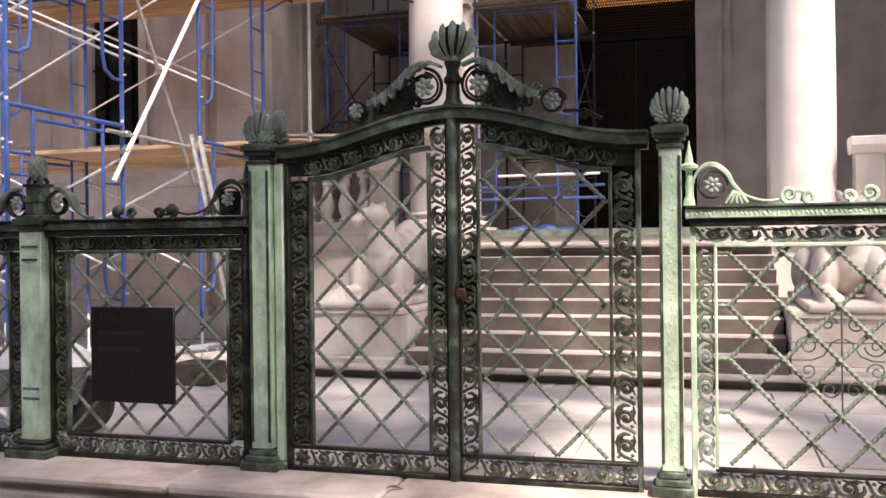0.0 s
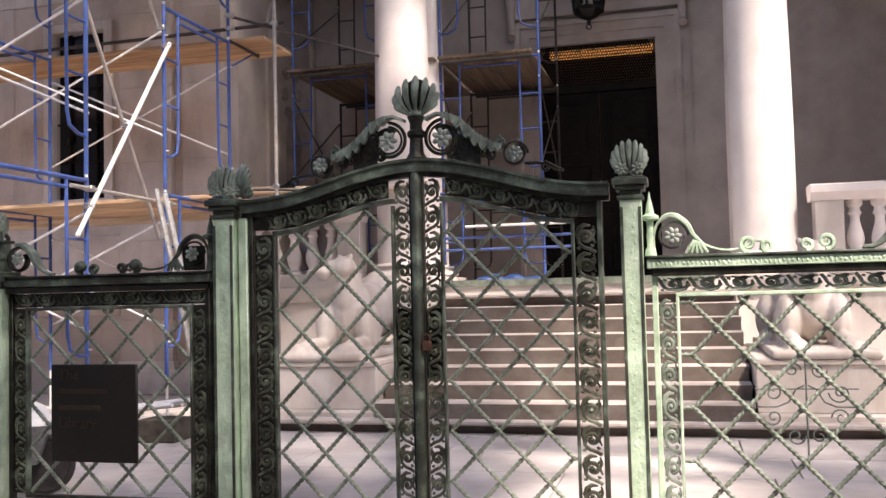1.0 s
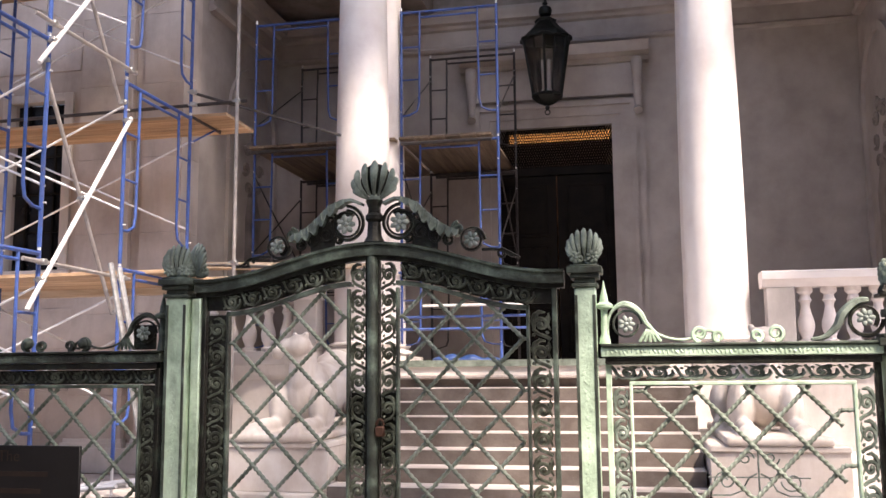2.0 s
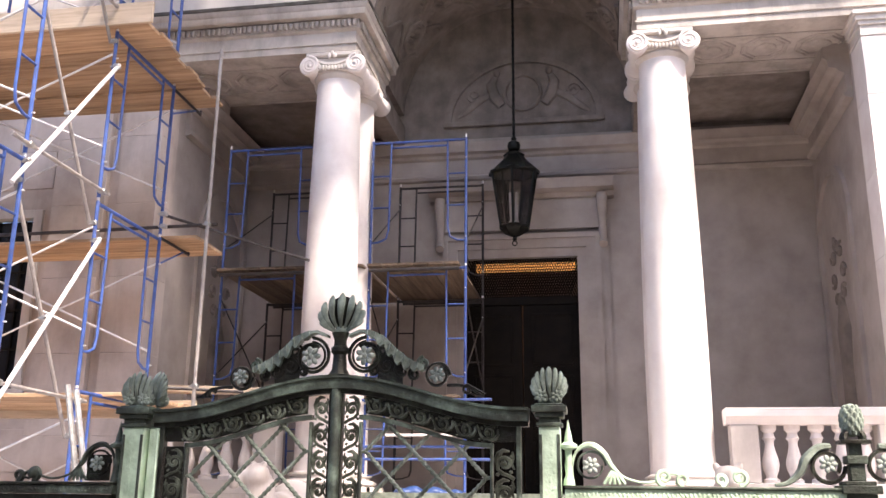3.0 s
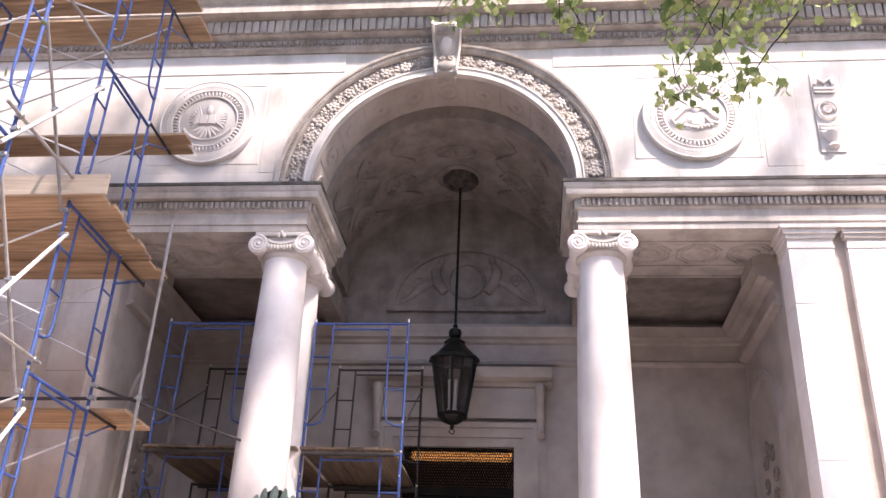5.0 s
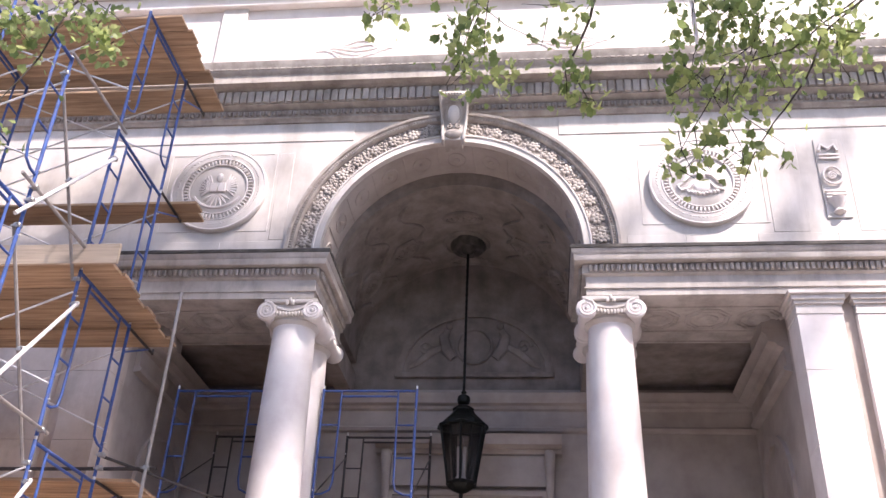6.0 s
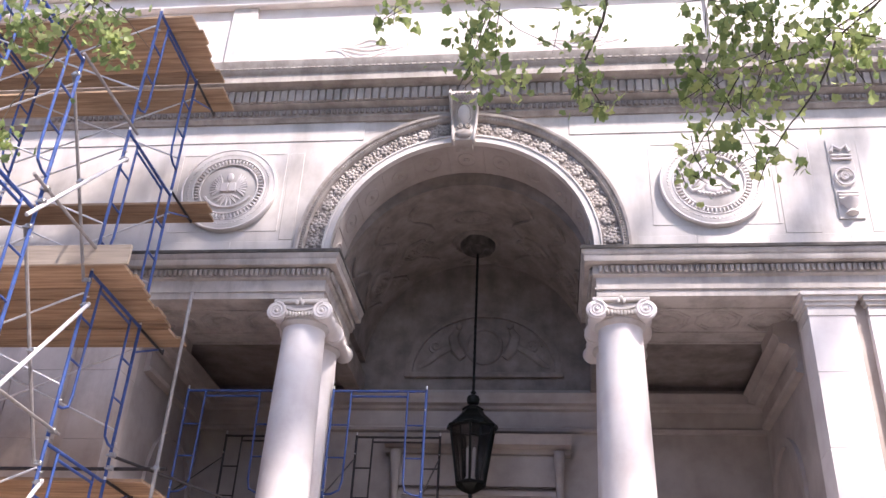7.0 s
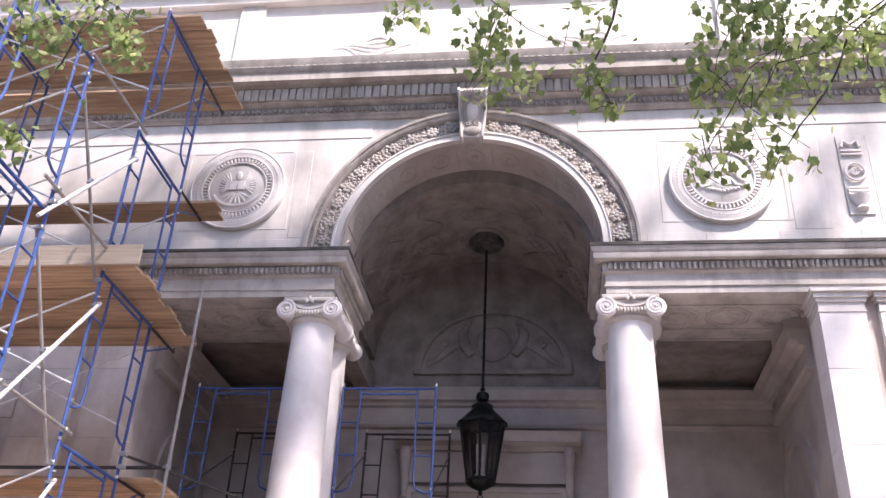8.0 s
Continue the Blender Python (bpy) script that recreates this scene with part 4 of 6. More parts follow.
def balustrade(x0, x1):
    b = empty("balustrade", (0, 12.62, LAND))
    part("base_rail", slab(x0, x1, -0.17, 0.17, 0.0, 0.2, 0.012), MARBLE, b)
    bm = moulding(bmesh.new(), [(-0.15, 0.93), (0.15, 0.93), (0.17, 0.98), (0.22, 1.03), (0.22, 1.12), (0.19, 1.14), (-0.19, 1.14), (-0.22, 1.12), (-0.22, 1.03), (-0.17, 0.98)], x0 - 0.05, x1 + 0.02)
    part("top_rail", bm, MARBLE_CLEAN, b)
    for e in (x0, x1 - 0.34):
        part("pedestal", slab(e, e + 0.34, -0.15, 0.15, 0.2, 0.93, 0.008), MARBLE, b)
    prof = [(0.1, 0.2), (0.1, 0.245), (0.07, 0.26), (0.065, 0.29), (0.095, 0.36), (0.108, 0.43), (0.1, 0.5), (0.07, 0.6), (0.055, 0.68), (0.06, 0.73), (0.085, 0.76), (0.07, 0.79), (0.06, 0.83), (0.1, 0.87), (0.1, 0.93)]
    me = finish("baluster", lathe(bmesh.new(), prof, 16), MARBLE_CLEAN)
    n = 5
    for i in range(n):
        shared("baluster", me, b, pose(x0 + 0.34 + (x1 - x0 - 0.68) * (i + 0.5) / n, 0, 0))
    thing(b, "pale marble balustrade between column and pilaster", "balustrade", "portico balustrades")


balustrade(1.66, 3.8)
balustrade(-6.58, -4.44)

# window of the left pavilion
win = empty("window_1", (-9.07, WALL + 0.1, 3.2))
bm = bmesh.new()
for q in ((-0.62, -0.47, 0.0, 2.78), (0.47, 0.62, 0.0, 2.78), (-0.47, 0.47, 2.65, 2.78), (-0.66, 0.66, -0.15, -0.002)):
    box(bm, q[0], q[1], -0.09, 0.05, q[2], q[3], 0.006)
part("frame", bm, MARBLE, win)
part("pane", slab(-0.47, 0.47, 0.12, 0.13, 0.0, 2.65), DARKGLASS, win)
bm = bmesh.new()
for x in (-0.24, 0.0, 0.24):
    box(bm, x - 0.015, x + 0.015, 0.06, 0.1, 0.0, 2.65)
for z in (0.6, 1.2, 1.8):
    box(bm, -0.47, 0.47, 0.062, 0.098, z, z + 0.03)
part("grille", bm, DOORM, win)
thing(win, "tall dark window with an iron grille in a marble frame", "window", "", "structure")


# ---- lanterns and statues ----
lan = empty("hanging_lantern", (-1.352, 15.3, 6.035))
lan.scale = (1.033, 1.033, 1.033)
hexa = [math.pi / 6 + i * math.pi / 3 for i in range(6)]


def ring6(r, z):
    return [Vector((r * math.cos(a), r * math.sin(a), z)) for a in hexa]


bm = bmesh.new()
lo, hi = ring6(0.25, 0.2), ring6(0.41, 1.15)
for i in range(6):
    tube(bm, lo[i], hi[i], 0.022, 6)
    tube(bm, lo[i], lo[(i + 1) % 6], 0.03, 6)
    tube(bm, hi[i], hi[(i + 1) % 6], 0.035, 6)
    tube(bm, (lo[i] + lo[(i + 1) % 6]) / 2, (hi[i] + hi[(i + 1) % 6]) / 2, 0.012, 5)
part("cage", bm, LANT, lan)
bm = bmesh.new()
for i in range(6):
    f = [bm.verts.new(v * 0.97) for v in (lo[i], lo[(i + 1) % 6], hi[(i + 1) % 6], hi[i])]
    for v in f:
        v.co.z = v.co.z / 0.97
    bm.faces.new(f)
gl = part("panes", bm, GLASS, lan, "smoky glass panes")
gl.visible_shadow = False
part("roof", lathe(bmesh.new(), [(0.44, 1.14), (0.43, 1.2), (0.3, 1.32), (0.2, 1.42), (0.17, 1.47), (0.19, 1.5), (0.12, 1.54), (0.05, 1.57)], 6), LANT, lan)
part("finial", lathe(bmesh.new(), [(0.03, 1.56), (0.1, 1.6), (0.115, 1.66), (0.1, 1.72), (0.03, 1.76), (0.05, 1.8), (0.02, 1.84)], 14), LANT, lan)
part("bottom", lathe(bmesh.new(), [(0.02, -0.03), (0.04, 0.0), (0.03, 0.04), (0.14, 0.08), (0.22, 0.15), (0.26, 0.2)], 6), LANT, lan)
part("ring", sweep(bmesh.new(), [(0.04 * math.cos(i * 0.524), 0, -0.07 + 0.04 * math.sin(i * 0.524)) for i in range(12)], 0.01, 6, closed=True), LANT, lan)
bm = tube(bmesh.new(), (0, 0, 1.83), (0, 0, 4.72), 0.022, 8)
for i in range(22):
    ball(bm, (0, 0, 1.9 + i * 0.128), (0.03, 0.03, 0.045), 6, 5)
part("chain", bm, LANT, lan)
part("candle", lathe(bmesh.new(), [(0.06, 0.2), (0.05, 0.3), (0.03, 0.32), (0.03, 0.8), (0.005, 0.82)], 10), MARBLE_CLEAN, lan)
part("ceiling_rose", lathe(bmesh.new(), [(0.05, 4.56), (0.10, 4.60), (0.15, 4.69), (0.20, 4.69), (0.23, 4.64), (0.29, 4.64), (0.33, 4.70), (0.34, 4.84)], 24), SOOT, lan)
thing(lan, "large black iron hanging lantern with glass sides", "lantern")


def lion(cx, cy, cz, face, label):
    """A couchant lioness facing the street, her head turned a little."""
    bm = bmesh.new()
    ball(bm, (0.02, 0.95, 0.52), (0.30, 0.70, 0.38), 16, 12)
    ball(bm, (0.06, 1.30, 0.60), (0.36, 0.44, 0.46), 16, 12)
    ball(bm, (0, 0.45, 0.50), (0.27, 0.34, 0.42), 16, 12, (-14, 0, 0))
    ball(bm, (0, 0.30, 0.80), (0.17, 0.22, 0.36), 14, 10, (-12, 0, 0))
    hx = 0.02 * face
    tx, ty = (-0.21, -0.12) if face < 0 else (0.04, -0.21)
    ball(bm, (hx, 0.20, 1.08), (0.16, 0.175, 0.15), 14, 10)
    ball(bm, (hx + tx * 0.6, 0.20 + ty * 0.6, 1.09), (0.10, 0.10, 0.095), 12, 9)
    ball(bm, (hx + tx, 0.20 + ty, 1.025), (0.095, 0.095, 0.075), 12, 9)
    ball(bm, (hx + tx * 1.05, 0.20 + ty * 1.05, 0.96), (0.07, 0.07, 0.045), 12, 8)
    ball(bm, (hx, 0.26, 0.93), (0.13, 0.17, 0.24), 12, 8)
    for s in (-1, 1):
        ball(bm, (hx + s * 0.125 * (1 if face > 0 else 0.75), 0.25 + (0 if face > 0 else -0.07 * s), 1.21), (0.05, 0.035, 0.06), 8, 6, (0, s * 25, 0))
        ball(bm, (s * 0.26, 0.30, 0.32), (0.15, 0.26, 0.32), 12, 9)
        ball(bm, (s * 0.27, -0.12, 0.115), (0.10, 0.42, 0.10), 12, 9)
        ball(bm, (s * 0.27, -0.50, 0.085), (0.125, 0.15, 0.085), 12, 8)
        for k in (-1, 0, 1):
            ball(bm, (s * 0.27 + k * 0.07, -0.6, 0.06), (0.04, 0.07, 0.055), 8, 6)
        ball(bm, (s * 0.36, 1.35, 0.32), (0.16, 0.36, 0.3), 12, 9, (0, 0, s * 8))
        ball(bm, (s * 0.42, 0.98, 0.09), (0.10, 0.28, 0.09), 10, 7)
    box(bm, -0.52, 0.52, -0.68, 1.95, -0.04, 0.05)
    ob = part("lion_statue", bm, PINK)
    mod = ob.modifiers.new("fuse", "REMESH")
    mod.mode, mod.voxel_size, mod.use_smooth_shade = "VOXEL", 0.022, True
    sm = ob.modifiers.new("soften", "SMOOTH")
    sm.iterations, sm.factor = 3, 0.5
    ob.location = (cx, cy, cz)
    ob.scale = (0.92, 1.0, 0.90)
    thing(ob, label, "statue", "lion statues")


for cx, face, lb in ((-3.72, -1, "reclining pale marble lioness statue on a stone pedestal"), (1.27, 1, "reclining marble lioness statue stained brown at the chest")):
    pd = empty("lion_pedestal", (cx, 9.45, COURT))
    part("base", slab(-0.63, 0.63, -0.4, 2.33, 0.0, 0.2, 0.02), PINK, pd)
    for z0, z1, y0, y1 in ((0.2, 0.64, -0.32, 1.2), (0.2, 0.64, 1.204, 2.31)):
        part("block", slab(-0.62, 0.62, y0, y1, z0 + 0.002, z1, 0.006), PINK, pd)
    part("cap", slab(-0.625, 0.625, -0.35, 2.32, 0.642, 0.70, 0.012), PINK, pd)
    thing(pd, "pale stone pedestal block beside the steps", "pedestal", "lion pedestals")
    lion(cx, 9.75, COURT + 0.735, face, lb)


# ---- bronze gate and fence ----
GX = -1.36          # middle of the gate


def rosette(name, r, parent, x, z, y, mat=None):
    mat = mat or ROSE
    ob = part(name, ball(bmesh.new(), (0, -0.12 * r, 0), (0.26 * r, 0.24 * r, 0.26 * r), 8, 6), mat, parent, "", pose(x, y, z))
    me = finish("petal", ball(bmesh.new(), (0.6 * r, 0, 0), (0.40 * r, 0.20 * r, 0.28 * r), 8, 6), mat)
    for i in range(7):
        shared("petal", me, ob, pose(0, 0, 0, 0, 360 * i / 7, 0))
    return ob


def palmette(name, w, h, parent, m, mat, lobes=9):
    """A shell of rounded lobes fanning out of a small boss."""
    ob = part(name, ball(bmesh.new(), (0, 0, 0.02), (0.16 * w, 0.12 * w, 0.03), 12, 8), mat, parent, "", m)
    # Backing added in dark bronze so the gaps between lobes look shaded.
    part("shell", ball(bmesh.new(), (0, 0.008, 0.5 * h), (0.33 * w, 0.012, 0.38 * h), 16, 10), DARKB, ob)
    for i in range(lobes):
        f = (i / (lobes - 1) - 0.5) * 2
        bm = bmesh.new()
        phi = f * 2.0
        tip = Vector((0.44 * w * math.sin(phi), 0, h * (0.52 + 0.42 * math.cos(phi))))
        ctl = Vector((1.15 * tip.x, 0, h * (0.22 + 0.2 * (1 - abs(f)))))
        pts, rad = [], []
        wide = 0.085 if abs(f) < 0.01 else 0.07
        for j in range(18):
            t = 1 - (1 - j / 17) ** 1.6
            p = 2 * t * (1 - t) * ctl + t * t * tip
            pts.append((p.x, -0.03 * math.sin(math.pi * t) - 0.006 * (1 - abs(f)), p.z))
            rad.append(w * (0.012 + wide * math.sin(0.5 * math.pi * t) ** 1.4) * math.sqrt(max(0.03, 1 - (max(0, t - 0.72) / 0.28) ** 2)))
        sweep(bm, pts, rad, 8, 0.7)
        part("lobe", bm, mat, ob)
    return ob


def scroll_mesh(name, mat, mirror=1):
    """One openwork scroll, 0.148 high and 0.09 wide."""
    bm = bmesh.new()
    main = [Vector((mirror * x, 0, z)) for x, z in ((-0.044, -0.078), (-0.02, -0.062), (0.012, -0.05), (0.034, -0.028))]
    sp = spiral((0.0, 0, 0.0), 0.039, 0.009, 1.35, -0.5, 22, 1)
    main += [Vector((mirror * p.x, p.y, p.z)) for p in sp[2:]]
    sweep(bm, main, [0.0095] * 4 + [0.0115 - 0.004 * i / 21 for i in range(len(main) - 4)], 6, 1.1)
    ball(bm, (0, -0.004, 0), (0.012, 0.012, 0.012), 8, 6)
    sweep(bm, [Vector((mirror * x, 0, z)) for x, z in ((0.034, -0.02), (0.042, 0.02), (0.03, 0.05), (0.008, 0.066), (-0.02, 0.062))], [0.006, 0.011, 0.013, 0.011, 0.005], 6, 1.2)
    for a, b in ((0.036, -0.055), (-0.03, -0.045), (0.022, 0.048), (-0.03, 0.035)):
        sweep(bm, [Vector((mirror * a * 0.7, 0, b * 0.8)), Vector((mirror * a, 0, b)), Vector((mirror * a * 1.25, 0, b * 1.02))], [0.004, 0.010, 0.0035], 6, 1.1)
    sweep(bm, [Vector((mirror * x, 0, z)) for x, z in ((-0.044, -0.03), (-0.03, 0.0), (-0.04, 0.03), (-0.034, 0.06))], [0.004, 0.008, 0.008, 0.004], 6, 1.1)
    return finish(name, bm, mat)


SCR = scroll_mesh("scroll", SCROLLM)
SCRM = scroll_mesh("scroll", SCROLLM, -1)
SCRL = scroll_mesh("scroll", LEAFP)
SCRLM = scroll_mesh("scroll", LEAFP, -1)


def scroll_column(parent, x, z0, z1, width=0.10, mirror=False, pale=False):
    n = max(1, round((z1 - z0) / 0.148))
    st = (z1 - z0) / n
    for i in range(n):
        shared("scroll", (SCRLM if mirror else SCRL) if pale else (SCRM if mirror else SCR), parent, pose(x, FENCE, z0 + st * (i + 0.5)) @ Matrix.Diagonal((width / 0.1, 1, st / 0.148, 1)))


def scroll_row(parent, x0, x1, z, height=0.10, pale=False):
    n = max(1, round((x1 - x0) / 0.148))
    st = (x1 - x0) / n
    for i in range(n):
        shared("scroll", SCRL if pale else SCR, parent, pose(x0 + st * (i + 0.5), FENCE, z, 0, 90, 0) @ Matrix.Diagonal((height / 0.1, 1, st / 0.148, 1)))


def rope(parent, p, q):
    p, q = Vector(p), Vector(q)
    ln = (q - p).length
    if ln < 0.02:
        return
    n = max(4, int(ln / 0.0055))
    bm = bmesh.new()
    sweep(bm, [p.lerp(q, i / n) for i in range(n + 1)], 0.0105, 12, 1.0, Vector((0, 1, 0)), 0.56, 2)
    part("rope_bar", bm, ROPE, parent)


def lattice(parent, x0, x1, z0, top, n, dz, inset=0.022, from_right=False):
    """Crossed rope bars, n diamonds wide, from z0 up to the height top(x), tied to the stiles by short stubs."""
    xa, xb = x0 + inset, x1 - inset
    dx = (xb - xa) / n
    zmax = max(top(x0), top((x0 + x1) / 2), top(x1))
    reach = int((zmax - z0) / dz) + int(n) + 3
    for s in (1, -1):
        for i in range(-reach, reach + 1):
            base = (xb - i * dx) if from_right else (xa + i * dx)
            run = []
            for j in range(301):
                z = z0 + (zmax - z0) * j / 300
                x = base + s * (z - z0) * dx / dz
                if xa - 1e-4 <= x <= xb + 1e-4 and z <= top(x):
                    run.append((x, z))
            if len(run) > 6:
                y = FENCE + 0.006 * s
                rope(parent, (run[0][0], y, run[0][1]), (run[-1][0], y, run[-1][1]))
                x, z = run[-1]
                if z < top(x) - 0.02:
                    out = x1 if s > 0 else x0
                    rope(parent, (x, FENCE, z), (out, FENCE, z))


def bar(parent, name, x0, x1, z0, z1, d=0.022, mat=None, bevel=0.004):
    return part(name, slab(x0, x1, FENCE - d, FENCE + d, z0, z1, bevel), mat or PATINA, parent)


def curve_strip(parent, name, x0, x1, lo, hi, d, mat, n=26):
    """A bar whose lower and upper edges follow lo(x) and hi(x)."""
    bm = bmesh.new()
    rings = []
    for i in range(n + 1):
        x = x0 + (x1 - x0) * i / n
        rings.append([bm.verts.new(v) for v in ((x, FENCE - d, lo(x)), (x, FENCE - d, hi(x)), (x, FENCE + d, hi(x)), (x, FENCE + d, lo(x)))])
    for a, b in zip(rings, rings[1:]):
        for k in range(4):
            bm.faces.new((a[k], a[(k + 1) % 4], b[(k + 1) % 4], b[k]))
    bm.faces.new(rings[0][::-1])
    bm.faces.new(rings[-1])
    return part(name, bm, mat, parent)


def rail_top(x):
    return 2.112 + 0.178 * 0.5 * (1 + math.cos(math.pi * min(1, abs(x - GX) / 0.98)))


def panel_top(x):
    return 1.935 + 0.15 * 0.5 * (1 + math.cos(math.pi * min(1, max(0, abs(x - GX) - 0.1) / 0.76)))


for side in (-1, 1):
    g = empty("gate_leaf", (0, 0, 0))
    X = lambda u: GX + side * u

    def b2(name, u0, u1, z0, z1, d=0.022, mat=None):
        xa, xb = sorted((X(u0), X(u1)))
        return bar(g, name, xa, xb, z0, z1, d, mat)

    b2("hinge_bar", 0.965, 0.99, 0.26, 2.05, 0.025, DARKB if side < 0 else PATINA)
    b2("stile", 0.83, 0.845, 0.42, 1.95)
    b2("stile", 0.13, 0.145, 0.42, 2.06)
    b2("meeting_stile", 0.028, 0.04, 0.3, 2.22, 0.022, DARKB)
    b2("bottom_rail", 0.03, 0.965, 0.415, 0.435, 0.022, DARKB)
    b2("foot_rail", 0.03, 0.965, 0.285, 0.315, 0.03, DARKB)
    xa, xb = sorted((X(0.13), X(0.845)))
    curve_strip(g, "panel_head", xa, xb, lambda x: panel_top(x) - 0.012, lambda x: panel_top(x) + 0.012, 0.022, PATINA)
    # Dark sheet added in place of the dim background seen through the openwork.
    xa, xb = sorted((X(0.16), X(0.965)))
    curve_strip(g, "frieze_gap_fill", xa, xb, lambda x: panel_top(x) + 0.02, lambda x: rail_top(x) - 0.075, 0.004, DARKB)
    for i in range(6):
        u = 0.22 + 0.12 * i
        x = X(u)
        zc = (panel_top(x) + rail_top(x) - 0.06) / 2
        shared("scroll", SCR, g, pose(x, FENCE - 0.008, zc, 0, 90, 0) @ Matrix.Diagonal((0.9, 1.2, 0.8, 1)))
    xa, xb = sorted((X(0.0), X(1.03)))
    curve_strip(g, "top_rail", xa, xb, lambda x: rail_top(x) - 0.055, lambda x: rail_top(x), 0.05, PATINA)
    curve_strip(g, "rail_lip", xa, xb, lambda x: rail_top(x) + 0.001, lambda x: rail_top(x) + 0.016, 0.062, PATINA)
    curve_strip(g, "rail_under", xa, xb, lambda x: rail_top(x) - 0.08, lambda x: rail_top(x) - 0.056, 0.028, DARKB)
    scroll_column(g, X(0.905), 0.44, 1.92, 0.11, side > 0)
    if side < 0:
        b2("backing_plate", 0.85, 0.962, 0.44, 1.93, 0.004, DARKB)
    scroll_column(g, X(0.085), 0.34, 2.2, 0.09, side < 0)
    xa, xb = sorted((X(0.14), X(0.85)))
    scroll_row(g, xa, xb, 0.365, 0.095)
    rosette("corner_boss", 0.05, g, X(0.905), 0.365, FENCE, SCROLLM)
    xa, xb = sorted((X(0.145), X(0.83)))
    lattice(g, xa, xb, 0.45, panel_top, 2.5, 0.265, 0.02, side > 0)
    thing(g, "green and black patinated bronze gate leaf with rope lattice", "gate", "gate leaves")

ast = empty("gate_astragal")
part("bar", lathe(bmesh.new(), [(0.022, 0.2), (0.03, 0.24), (0.03, 2.22), (0.02, 2.25)], 10, (GX, FENCE - 0.02, 0)), PATINA, ast)
part("foot_bolt", tube(bmesh.new(), (GX, FENCE - 0.02, 0.295), (GX, FENCE - 0.02, 0.22), 0.012), DARKB, ast)
for dx in (-0.085, 0.085):
    part("lock_plate", slab(GX + dx - 0.045, GX + dx + 0.045, FENCE + 0.016, FENCE + 0.03, 1.12, 1.50, 0.004), DARKB, ast)
thing(ast, "green patinated bronze bar closing the gate leaves", "gate bar")
lock = empty("padlock", (GX + 0.05, FENCE - 0.045, 1.3))
part("body", slab(-0.026, 0.026, -0.016, 0.016, -0.03, 0.026, 0.008), RUST, lock)
part("shackle", sweep(bmesh.new(), [(0.02 * math.cos(a * 0.35), 0, 0.03 + 0.03 * math.sin(a * 0.35)) for a in range(10)], 0.006, 6), RUST, lock)
thing(lock, "small rusty orange padlock hanging at the gate bar", "padlock")

